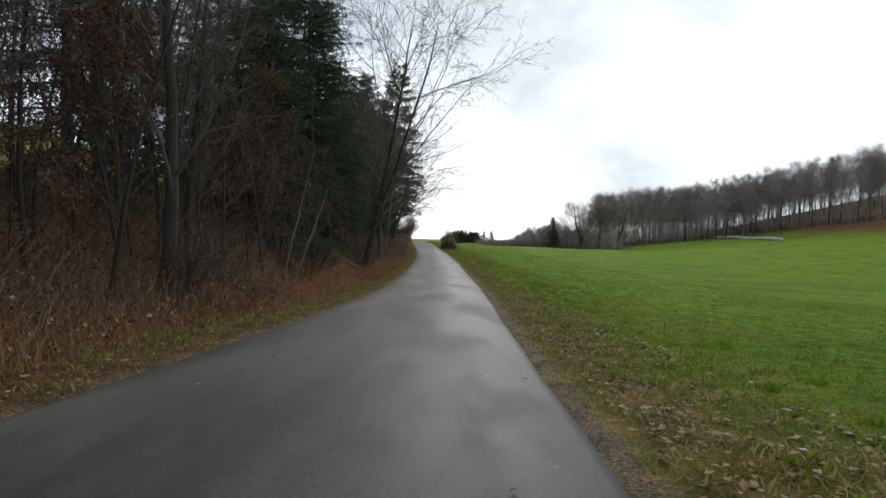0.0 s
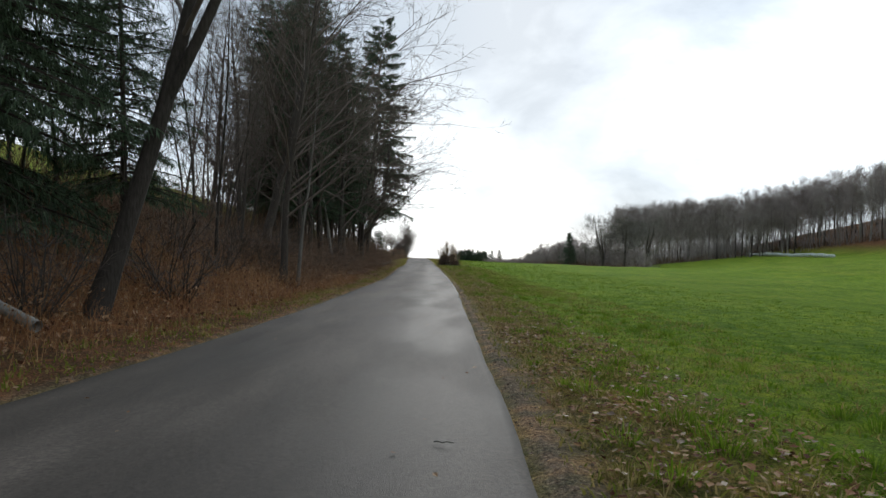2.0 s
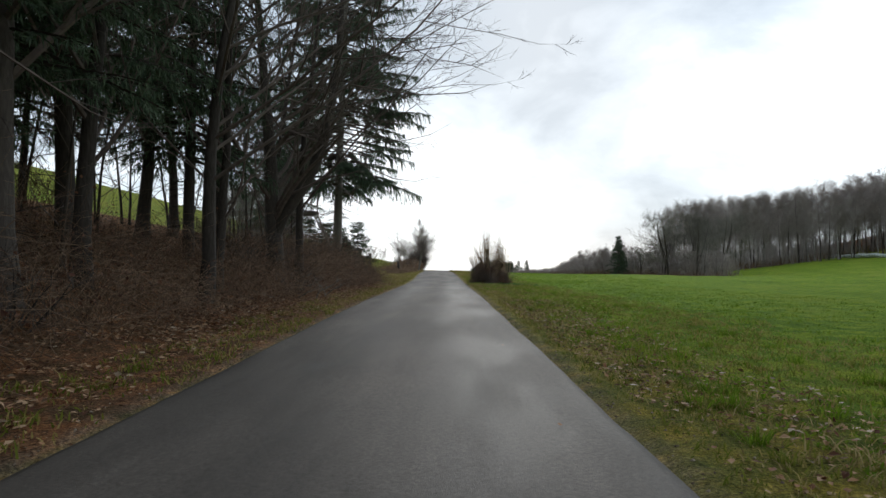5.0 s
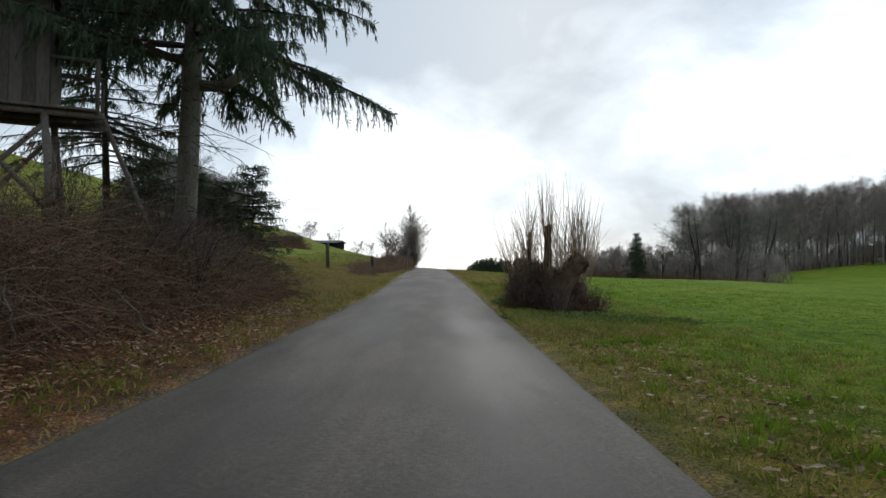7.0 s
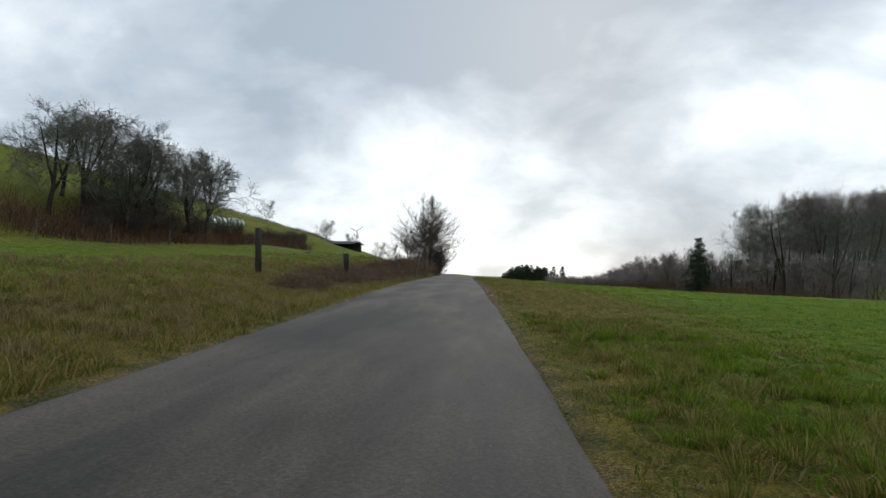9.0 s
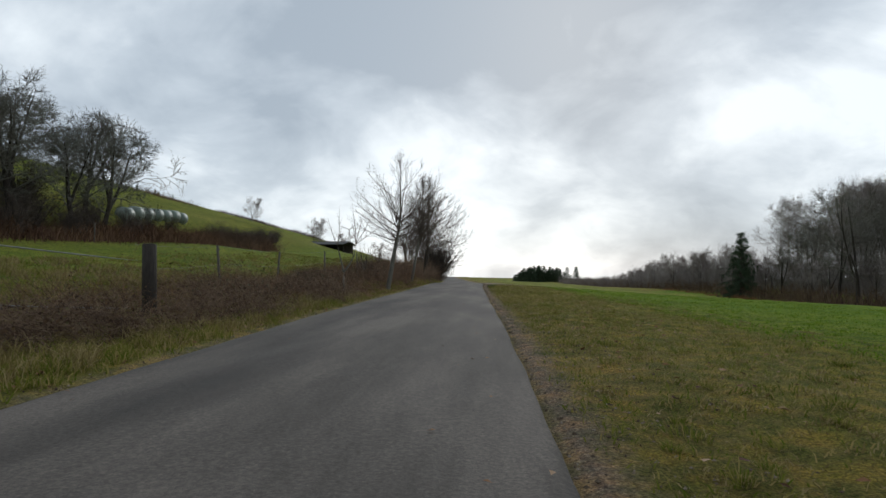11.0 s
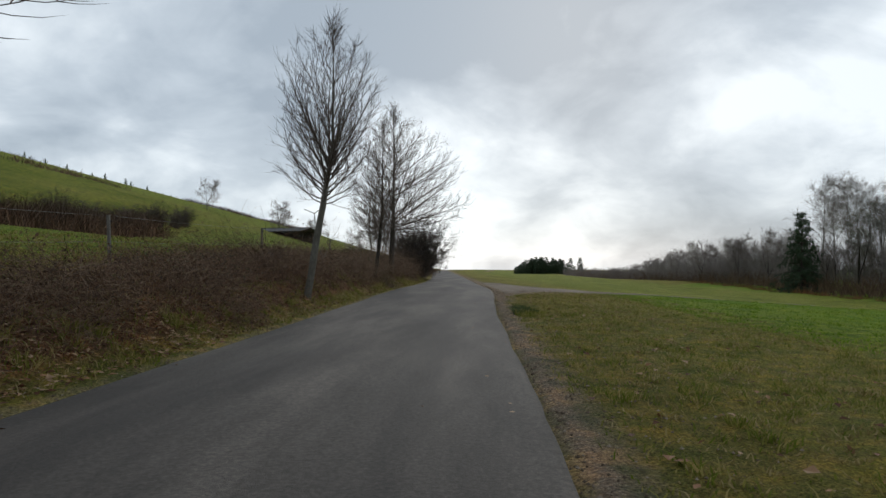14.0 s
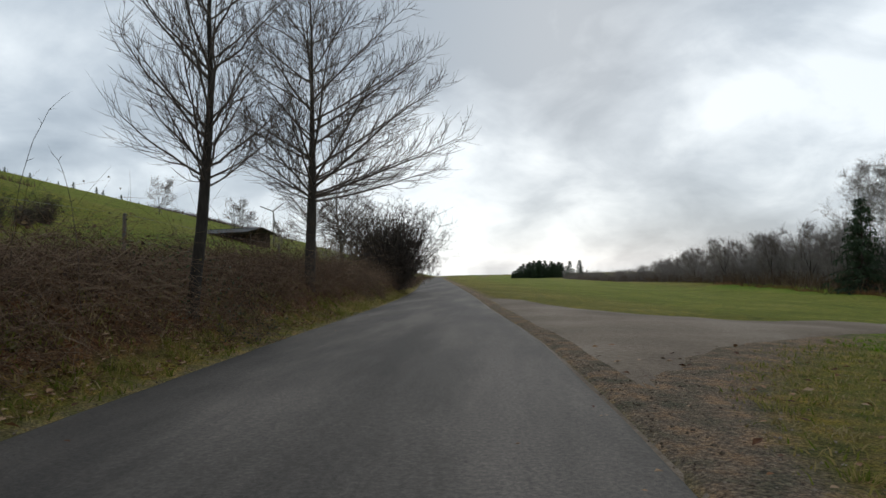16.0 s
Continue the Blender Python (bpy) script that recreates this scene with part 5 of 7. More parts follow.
tussocks("tufts of green grass on the field-side verge", 57, 420, -1, 124, 0.55, 3.6, 1, 0.08, 0.2, 60, BLADE, 1.2)
RUSH = surface("dark_rush_blades", [(0.03, 0.052, 0.02), (0.06, 0.092, 0.036), (0.1, 0.135, 0.055)], 0.25, 3, 0.7, 0, 0, 0.45, "island", through_light=0.3, spec=0.1)
tussocks("dark green rush tuft at the edge of the gravel", 76, 11, 168.0, 169.4, 0.45, 0.8, 1, 0.1, 0.24, 110, RUSH)
tussocks("long matted olive grass beyond the willow", 59, 170, 110.5, 123, 0.6, 3.0, 1, 0.1, 0.26, 70, BLADE_DULL)
tussocks("long green grass beyond the willow", 55, 90, 110.5, 121, 0.8, 3.2, 1, 0.1, 0.24, 70, BLADE)
tussocks("rough tan grass at the foot of the meadow", 54, 260, 112, 140, 1.2, 4.2, -1, 0.1, 0.3, 60, BLADE_TAN)
tussocks("rough olive grass at the foot of the meadow", 53, 260, 110, 140, 0.6, 4.6, -1, 0.08, 0.24, 60, BLADE_DULL)
tussocks("tufts of tan and green grass on the field-side verge", 56, 320, -1, 174, 0.5, 4.0, 1, 0.05, 0.13, 60, BLADE_DULL, 1.2)
tussocks("tufts of winter grass along the dirt shoulder", 55, 220, 108, 178, 0.5, 4.5, 1, 0.05, 0.13, 60, BLADE_DULL, 1.2)
tussocks("pale dead tufts in the meadow's edge", 54, 260, 108, 146, 0.4, 8.0, -1, 0.12, 0.32, 60, BLADE_TAN, 1.2)
tussocks("tufts of tan grass at the foot of the brambles", 53, 220, 136, 212, 0.35, 1.2, -1, 0.08, 0.24, 50, BLADE_DULL)


def leaf_litter(seed, label, n, y0, y1, d0, d1, side, size, power=1.0, lift=0.012, material=LEAF):
    rng = np.random.default_rng(seed)
    y = rng.uniform(y0, y1, n)
    d = d0 + (d1 - d0) * rng.uniform(0, 1, n) ** power
    left, right = road_edges(y)
    x = left - d if side < 0 else right + d
    z = land(x, y)
    z = np.where(d < 0, road_z(y) + 0.03, z)
    P = np.stack([x, y, z + lift + rng.uniform(0, 0.03, n) * (d > 0)], 1)
    drift = ripple(x * 2.1, y * 1.3) + 0.6 * ripple(x * 5.3 + 3, y * 3.1)
    P = P[drift > rng.uniform(-1.3, 0.9, n)]
    v, f = small_leaves(rng, P, size, 0.85)
    return tagged(mesh_object("fallen_leaves", v, f, material), label, "leaves", kind="stuff")


leaf_litter(69, "tan and brown leaves strewn on the field-side verge", 15000, -1, 102, 0.5, 2.1, 1, 0.06, 1.2)
sward("dead_grass", "pale dead grass on the verge beside the wood", 60, 16000, -1, 70, 0.4, 1.9, 1, 0.02, 0.07, BLADE_TAN, 500, 0.11, 1.2, 1.5, 0.007)
leaf_litter(71, "wet brown leaves lying on the field-side verge", 15000, -1, 84, 0.35, 1.9, 1, 0.055, 1.2)
leaf_litter(72, "red-brown leaves along the wooded verge", 25000, -3, 104, 0.15, 3.0, -1, 0.062, 1.1)
leaf_litter(70, "orange-brown leaves heaped under the brambles", 42000, 50, 106, 0.5, 2.7, -1, 0.075, 0.6, 0.035)
leaf_litter(78, "large pale curled leaves on the field-side verge", 3200, -1, 104, 0.4, 2.2, 1, 0.068, 1.0, 0.018, LEAF_PALE)
leaf_litter(79, "bleached leaves on the heaps under the brambles", 1500, 50, 106, 0.5, 2.6, -1, 0.085, 0.7, 0.05, LEAF_PALE)
leaf_litter(77, "red-brown leaves under the brambles on the bank", 12000, 150, 190, 0.25, 1.3, -1, 0.07, 1.0, 0.02)
leaf_litter(73, "a few leaves on the verge beside the meadow", 2200, 105, 215, 0.1, 1.6, -1, 0.08)
leaf_litter(74, "scattered leaves on the grass verge", 2200, 105, 182, 0.4, 3.5, 1, 0.08)
leaf_litter(75, "single leaves lying on the asphalt", 260, 0, 190, -1.9, 0.0, 1, 0.045, 0.4)
leaf_litter(76, "single leaves lying on the asphalt", 260, 0, 190, -1.9, 0.0, -1, 0.045, 0.4)


def shoulder_stones(seed, label, n, y0, y1, d0, d1, side, s0, s1):
    rng = np.random.default_rng(seed)
    y = rng.uniform(y0, y1, n)
    d = d0 + (d1 - d0) * rng.uniform(0, 1, n) ** 1.5
    left, right = road_edges(y)
    x = left - d if side < 0 else right + d
    s = rng.uniform(s0, s1, n) ** 1.0
    P = np.stack([x, y, land(x, y) + s * 0.25], 1)
    o = np.array([(1, 0, 0), (0, 1, 0), (-1, 0, 0), (0, -1, 0), (0, 0, 0.7), (0, 0, -0.7)])
    V = P[:, None] + o[None] * s[:, None, None] * rng.uniform(0.6, 1.3, (n, 6, 1))
    F = np.array([(0, 1, 4), (1, 2, 4), (2, 3, 4), (3, 0, 4), (1, 0, 5), (2, 1, 5), (3, 2, 5), (0, 3, 5)])[None] + (np.arange(n) * 6)[:, None, None]
    return tagged(mesh_object("loose_stones", V.reshape(-1, 3), F.reshape(-1, 3), CRUMB), label, "stones", kind="stuff")


shoulder_stones(77, "loose crumbs of stone and soil along the asphalt edge", 9000, -1, 190, -0.04, 0.9, 1, 0.004, 0.016)
shoulder_stones(78, "loose crumbs of stone along the asphalt edge", 3500, -1, 200, -0.02, 0.5, -1, 0.006, 0.018)
shoulder_stones(79, "scattered stones on the dirt beside the junction", 2500, 126, 180, 0.0, 1.5, 1, 0.006, 0.02)


# ---- the raised hide ----
HIDE_WOOD = surface("grey_hide_boards", [(0.05, 0.042, 0.036), (0.095, 0.082, 0.07), (0.15, 0.132, 0.115)], 2.0, 30, 0.85, 0.5, 40, 0.2, "object", (1, 1, 0.2))


def raised_hide():
    root = new("raised_hide")
    w, h, fl = 0.68, 1.8, 2.2
    for sx in (-1, 1):
        for sy in (-1, 1):
            bm = bmesh.new()
            beam(bm, (sx * 0.85, sy * 0.85, -0.5), (sx * 0.6, sy * 0.6, fl), 0.07, 8, 0.06)
            part("leg", bm, WOOD, root, smooth=True)
    for a, b in (((-0.8, -0.8, 0.4), (0.62, -0.62, fl - 0.2)), ((0.8, -0.8, 0.4), (-0.62, -0.62, fl - 0.2)), ((0.8, -0.8, 0.4), (0.62, 0.62, fl - 0.2)), ((0.8, 0.8, 0.4), (0.62, -0.62, fl - 0.2)), ((-0.8, 0.8, 0.4), (0.62, 0.62, fl - 0.2))):
        bm = bmesh.new()
        beam(bm, a, b, 0.045, 6)
        part("brace", bm, WOOD, root, smooth=True)
    for y in (-0.6, 0.0, 0.6):
        bm = bmesh.new()
        beam(bm, (-0.9, y, fl), (1.5, y, fl), 0.06, 8)
        part("bearer", bm, WOOD, root, smooth=True)
    bm = bmesh.new()
    box(bm, -0.8, 1.4, -0.75, 0.75, fl + 0.05, fl + 0.10)
    part("platform", bm, WOOD, root)
    z0, z1 = fl + 0.10, fl + 0.10 + h
    for side in range(4):
        m = pose(0, 0, 0, 0, 0, side * 90)
        bm = bmesh.new()
        box(bm, -w + 0.01, w - 0.01, -w + 0.002, -w + 0.05, z0 + 0.1, z0 + 0.18, 0.004, m)
        wall = part("wall", bm, HIDE_WOOD, root)
        bm = bmesh.new()
        box(bm, -w + 0.01, w - 0.01, -w + 0.002, -w + 0.05, z1 - 0.2, z1 - 0.12, 0.004, m)
        part("batten", bm, HIDE_WOOD, wall)
        for k in range(7):
            x0 = -w + k * 2 * w / 7
            x1 = x0 + 2 * w / 7 - 0.006
            cuts = ((z0, z0 + 1.1), (z0 + 1.4, z1)) if side in (1, 2) and 1 < k < 5 else ((z0, z1),)
            for za, zb in cuts:
                bm = bmesh.new()
                box(bm, x0, x1, -w - 0.024, -w, za, zb, 0.004, m)
                part("board", bm, HIDE_WOOD, wall)
    bm = bmesh.new()
    box(bm, -0.8, 0.8, -0.85, 0.85, fl + 0.13 + h, fl + 0.19 + h, 0.012, Matrix.Rotation(0.03, 4, "X"))
    part("roof", bm, ROOF, root)
    for y in (-0.65, 0.65):
        bm = bmesh.new()
        beam(bm, (1.4, y, fl), (1.4, y, fl + 1.0), 0.04, 6)
        part("rail_post", bm, WOOD, root, smooth=True)
        bm = bmesh.new()
        beam(bm, (0.66, y, fl + 0.95), (1.45, y, fl + 0.95), 0.035, 6)
        part("handrail", bm, WOOD, root, smooth=True)
    for y in (-0.25, 0.25):
        bm = bmesh.new()
        beam(bm, (2.5, y, -0.3), (1.45, y, fl + 0.1), 0.04, 6)
        part("ladder_rail", bm, WOOD, root, smooth=True)
    for k in range(10):
        q = (k + 0.7) / 10.5
        bm = bmesh.new()
        beam(bm, (2.5 - 1.05 * q, -0.3, fl * q), (2.5 - 1.05 * q, 0.3, fl * q), 0.025, 6)
        part("rung", bm, WOOD, root, smooth=True)
    return tagged(root, "raised wooden hunting hide on braced pole legs beside spruces", "hide")


stand(raised_hide(), -8.5, 102.35, 26, 1.25, 0.42)


# ---- the pollard willow ----
WILLOW_BARK = surface("brown_willow_bark", [(0.045, 0.03, 0.02), (0.11, 0.075, 0.05), (0.2, 0.14, 0.095)], 3, 18, 0.9, 1.0, 20, spec=0.1)


WILLOW_ROD = surface("willow_rods", [(0.20, 0.14, 0.09), (0.34, 0.25, 0.165)], 2, 12, 0.7, 0, 0)


def pollard_willow(seed, stumps, heads, label, rod=1.0):
    """Knobbly stumps (name, points, radii) with heads of upright shoots (middle, spread, number, length, fan, way)."""
    rng = np.random.default_rng(seed)
    root = new("pollard_willow")
    for name, pts, radii in stumps:
        pts = np.array(pts, float)
        q = np.linspace(0, len(pts) - 1, 13)
        line = np.stack([np.interp(q, np.arange(len(pts)), pts[:, k]) for k in range(3)], 1)
        r = np.interp(q, np.arange(len(radii)), radii)
        d = (line[-1] - line[-2]) / np.linalg.norm(line[-1] - line[-2])
        line = np.concatenate([line, [line[-1] + d * r[-1] * 0.28, line[-1] + d * r[-1] * 0.36]])
        r = np.concatenate([r, [r[-1] * 0.62, 0.0]])
        v, f = tubes([(line + rng.normal(0, 0.012, line.shape), r)], 16)
        v = v + rng.normal(0, 1, v.shape) * min(radii[-1] * 0.12, 0.026)
        mesh_object(name, v, f, BARK_LANE if name == "headed_stem" else WILLOW_BARK, root, True)
    for c, w, n, ln, fan, way in heads:
        for _ in range(n):
            dx = rng.uniform(-1, 1)
            p = np.array(c) + np.array([dx * w, rng.uniform(-1, 1) * w, rng.uniform(-0.25, 0.08)])
            d = np.array([dx * fan + way, rng.normal(0, 0.12), 1.0])
            L, R = branch_line(rng, p, d, ln * rng.uniform(0.55, 1.12), rod * rng.uniform(0.0045, 0.009), 6, 0.045, 0.045)
            lines = [(L, R)]
            for _ in range(int(rng.random() < 0.55) + int(rod > 1) * 2):
                w1 = (L[2] - L[1]) / np.linalg.norm(L[2] - L[1])
                lines.append(branch_line(rng, L[rng.integers(1, 4)], side_way(rng, w1, 0.5), ln * 0.35, 0.004 * rod, 3, 0.06, 0.05))
            v, f = tubes(lines, 4)
            mesh_object("shoot", v, f, WILLOW_ROD, root)
    return tagged(root, label, "willow", "pollard willows")


stand(pollard_willow(81, (
    ("trunk", [(-0.28, 0.05, -0.2), (-0.32, 0.05, 0.9), (-0.36, 0.05, 1.6), (-0.36, 0.05, 2.25)], [0.14, 0.105, 0.085, 0.085]),
    ("leaning_trunk", [(-0.1, -0.1, -0.2), (0.0, -0.1, 0.6), (0.2, -0.15, 1.05), (0.46, -0.22, 1.42)], [0.26, 0.21, 0.22, 0.27]),
    ("stump", [(-0.7, 1.0, -0.2), (-0.7, 1.0, 0.9), (-0.72, 1.0, 1.7)], [0.06, 0.05, 0.045]),
), (
    ((-0.36, 0.05, 2.1), 0.13, 36, 1.62, 0.12, 0.0), ((-0.5, 0.05, 1.35), 0.25, 22, 1.84, 0.25, -0.05), ((0.0, -0.1, 1.35), 0.2, 20, 1.84, 0.05, 0.02), ((0.25, -0.2, 1.5), 0.2, 25, 2.00, 0.06, 0.04),
    ((0.48, -0.2, 1.5), 0.18, 36, 1.67, 0.16, 0.08), ((0.62, -0.2, 1.45), 0.12, 14, 1.35, 0.3, 0.1), ((-0.75, 1.1, 1.6), 0.12, 28, 1.40, 0.3, -0.1), ((-0.9, 1.0, 0.95), 0.3, 48, 1.94, 0.3, -0.15),
), "old pollard willow with upright shoots and knobbly stumps"), 4.1, 105.1, 0, 1.0, 0.0)
stand(pollard_willow(80, (
    ("stump", [(0.1, 0.2, -0.2), (0.05, 0.2, 0.6), (0.0, 0.2, 1.3)], [0.36, 0.3, 0.33]),
    ("headed_stem", [(0.15, -0.2, -0.2), (0.16, -0.2, 0.6), (0.16, -0.2, 1.3), (0.17, -0.25, 2.05), (0.17, -0.25, 2.2)], [0.085, 0.065, 0.055, 0.05, 0.085]),
    ("stump", [(-0.3, 0.0, -0.2), (-0.38, -0.05, 0.6), (-0.5, -0.1, 1.25)], [0.1, 0.06, 0.04]),
), (
    ((0.17, -0.25, 2.2), 0.09, 21, 1.62, 0.35, 0.0), ((0.0, 0.2, 1.35), 0.28, 25, 1.24, 0.45, 0.0), ((-0.5, -0.1, 1.25), 0.1, 17, 1.19, 0.55, -0.15),
    ((-0.3, -0.1, 0.9), 0.3, 22, 1.40, 0.55, -0.1), ((0.4, -0.6, 0.9), 0.3, 20, 1.84, 0.4, 0.0),
), "low pollard willow stump with a thin headed stem"), 3.6, 109.5, 0, 1.0, 0.0)
stand(pollard_willow(79, (
    ("stump", [(0.0, 0.0, -0.2), (-0.05, 0.0, 0.35), (-0.1, 0.0, 0.7)], [0.2, 0.17, 0.18]),
), (
    ((-0.1, 0.0, 0.75), 0.18, 34, 2.6, 0.35, -0.6), ((0.0, 0.0, 0.7), 0.2, 14, 2.4, 0.3, 0.0),
), "willow stool with long shoots leaning over the verge", 1.5), 5.1, 107.2, 0, 1.0, 0.0)


def clump_stems(name, label, seed, cx, cy, rx, ry, n, h0, h1, material, leaf, leaf_n, leaf_size, r=0.006, lean=0.7, flat=0.0):
    rng = np.random.default_rng(seed)
    a, q = rng.uniform(0, 2 * np.pi, n), np.sqrt(rng.uniform(0, 1, n))
    x, y = cx + rx * q * np.cos(a), cy + ry * q * np.sin(a)
    h = rng.uniform(h0, h1, n) * (1.05 - 0.75 * q ** 2)
    v, f, pts = stems(rng, x, y, h, lean, r, 0.6, 4, 0.11)
    ob = tagged(mesh_object(name, v, f, material), label, "undergrowth", kind="stuff")
    p = pts.reshape(-1, 3)
    if leaf_n:
        P = p[rng.integers(0, len(p), leaf_n)] + rng.normal(0, 0.015, (leaf_n, 3))
        lv, lf = small_leaves(rng, P, leaf_size, flat)
        mesh_object("leaves", lv, lf, leaf, ob)
    return ob


def tangle(label, seed, cx, cy, rx, ry, high, n, length, r, material, leaf, leaf_n, leaf_size):
    """A mound of short bent stems that cross in all directions, uneven on top."""
    rng = np.random.default_rng(seed)
    a, q = rng.uniform(0, 2 * np.pi, n), np.sqrt(rng.uniform(0, 1, n))
    x, y = cx + rx * q * np.cos(a), cy + ry * q * np.sin(a)
    top = high * np.sqrt(np.maximum(1.02 - q ** 2.5, 0.02)) * (1 + 0.22 * np.sin(4.3 * x + 1.3 * seed) * np.sin(3.7 * y + seed))
    p = np.stack([x, y, land(x, y) + top * rng.uniform(0, 1, n) ** 0.7], 1)
    b = rng.uniform(0, 2 * np.pi, n)
    d = np.stack([np.cos(b), np.sin(b), rng.normal(0.25, 0.5, n)], 1)
    step = (length * rng.uniform(0.4, 1.3, n) / 4)[:, None]
    p = p - d * step * 2
    pts = [p]
    for _ in range(4):
        d = d / np.linalg.norm(d, axis=1)[:, None] + rng.normal(0, 0.3, (n, 3)) + np.array([0, 0, -0.1])
        p = p + d * step
        p[:, 2] = np.maximum(p[:, 2], land(p[:, 0], p[:, 1]))
        pts.append(p)
    pts = np.stack(pts, 1)
    ang = np.arange(3) * 2 * np.pi / 3
    ring = np.stack([np.cos(ang), 0.6 * np.sin(ang), 0.8 * np.sin(ang)], 1)
    V = pts[:, :, None] + ring[None, None] * (r * np.array([0.7, 1, 1, 0.8, 0.5]))[None, :, None, None]
    F = [t for i in range(4) for j in range(3) for t in ((i * 3 + j, i * 3 + (j + 1) % 3, i * 3 + 3 + (j + 1) % 3), (i * 3 + j, i * 3 + 3 + (j + 1) % 3, i * 3 + 3 + j))]
    F = np.array(F)[None] + (np.arange(n) * 15)[:, None, None]
    ob = tagged(mesh_object("bramble_tangle", V.reshape(-1, 3), F.reshape(-1, 3), material), label, "undergrowth", kind="stuff")
    c = pts.reshape(-1, 3)
    lv, lf = small_leaves(rng, c[rng.integers(0, len(c), leaf_n)] + rng.normal(0, 0.02, (leaf_n, 3)), leaf_size)
    mesh_object("leaves", lv, lf, leaf, ob)
    return ob


IVY = surface("dark_ivy_leaves", [(0.02, 0.035, 0.014), (0.04, 0.068, 0.024), (0.075, 0.11, 0.04)], 0.5, 12, 0.45, 0, 0, 0.5, "island", spec=0.35)
for k in range(24):
    y = 141 + 2.6 * k + rnd.uniform(-0.8, 0.8)
    d = rnd.uniform(1.3, 3.2)
    high = rnd.uniform(0.45, 0.75) * (0.75 + 0.35 * float(ease(y, 150, 172)))
    tangle("rounded mound of dark brambles on the bank", 300 + k, float(road_edges(y)[0]) - d, y, rnd.uniform(0.9, 1.4), rnd.uniform(1.2, 1.9), high, 1100, 0.7, 0.0036, BRAMBLE, IVY if k % 3 == 1 else BANK_LEAF, 1200, 0.045)
tangle("brown bramble clump beside the gate posts", 404, -4.7, 130.6, 0.9, 1.5, 0.5, 2200, 0.6, 0.0035, BRAMBLE, BANK_LEAF, 1500, 0.05)
tangle("brown bramble clump beside the gate posts", 405, -4.6, 136.2, 0.8, 1.6, 0.5, 1800, 0.6, 0.0035, BRAMBLE, BANK_LEAF, 1200, 0.05)
tangle("dark bramble tangle round the willow's foot", 82, 3.9, 105.55, 0.8, 0.65, 1.2, 6500, 0.5, 0.0032, BRAMBLE_DARK, BEECH_LEAF, 7000, 0.045)
tangle("fine dead stems caught in the willow's foot", 86, 3.5, 105.7, 0.7, 0.65, 1.25, 4800, 0.6, 0.0036, BRAMBLE_DARK, IVY, 1500, 0.05)
tangle("dark bramble tangle between the willows", 78, 4.15, 107.7, 0.65, 1.5, 1.15, 5000, 0.6, 0.0035, BRAMBLE_DARK, BEECH_LEAF, 4500, 0.045)
tangle("bramble tangle with trailing stems by the verge", 75, 3.7, 107.0, 0.55, 0.95, 1.25, 4200, 0.5, 0.0032, BRAMBLE_DARK, IVY, 3000, 0.05)
tangle("brambles and ivy climbing over the low stump", 74, 3.75, 109.1, 0.65, 0.75, 1.12, 3600, 0.5, 0.0032, BRAMBLE, IVY, 3000, 0.05)
tangle("trailing brambles beside the willow", 84, 4.75, 105.3, 0.4, 0.5, 0.5, 350, 0.8, 0.004, BRAMBLE, BEECH_LEAF, 2000, 0.045)
for x, y, sz in ((3.2, 105.2, 0.6), (3.9, 104.4, 0.6), (4.9, 104.9, 0.55), (3.5, 108.3, 0.6), (4.0, 106.3, 0.7), (4.6, 109.0, 0.8), (5.0, 110.2, 0.7)):
    place(scrub[0], x, y, rnd.uniform(0, 360), sz, label="leafless twiggy growth round the willow")
clump_stems("nettle_patch", "low green bramble leaves at the willows' foot", 83, 3.35, 108.0, 0.85, 2.6, 1400, 0.05, 0.2, BLADE, GREEN_LEAF, 9000, 0.055, lean=0.7, flat=0.6)
clump_stems("nettle_patch", "low green nettles before the willow", 77, 4.7, 102.9, 2.3, 1.3, 2600, 0.05, 0.2, BLADE, GREEN_LEAF, 15000, 0.055, lean=0.7, flat=0.6)


def grass_patch(label, seed, n, cx, cy, rx, ry, h0, h1, material):
    rng = np.random.default_rng(seed)
    a, q = rng.uniform(0, 2 * np.pi, n), np.sqrt(rng.uniform(0, 1, n))
    x, y = cx + rx * q * np.cos(a), cy + ry * q * np.sin(a)
    keep = x > road_edges(y)[1] + 0.15
    v, f = blades(rng, x[keep], y[keep], rng.uniform(h0, h1, n)[keep], 0.008, 1.2)
    return tagged(mesh_object("long_grass", v, f, material), label, "grass", kind="stuff")


grass_patch("lush long grass before the willow", 85, 13000, 3.6, 102.6, 2.6, 2.4, 0.04, 0.12, BLADE)
grass_patch("tan and green grass before the willow", 86, 20000, 3.6, 102.2, 2.6, 2.8, 0.03, 0.13, BLADE_DULL)
grass_patch("pale dead grass before the willow", 88, 3500, 3.2, 101.6, 2.0, 2.8, 0.04, 0.16, BLADE_TAN)
grass_patch("green rush tuft beside the dirt shoulder", 87, 700, 0.95, 168.3, 0.35, 0.9, 0.06, 0.16, BLADE_DULL)


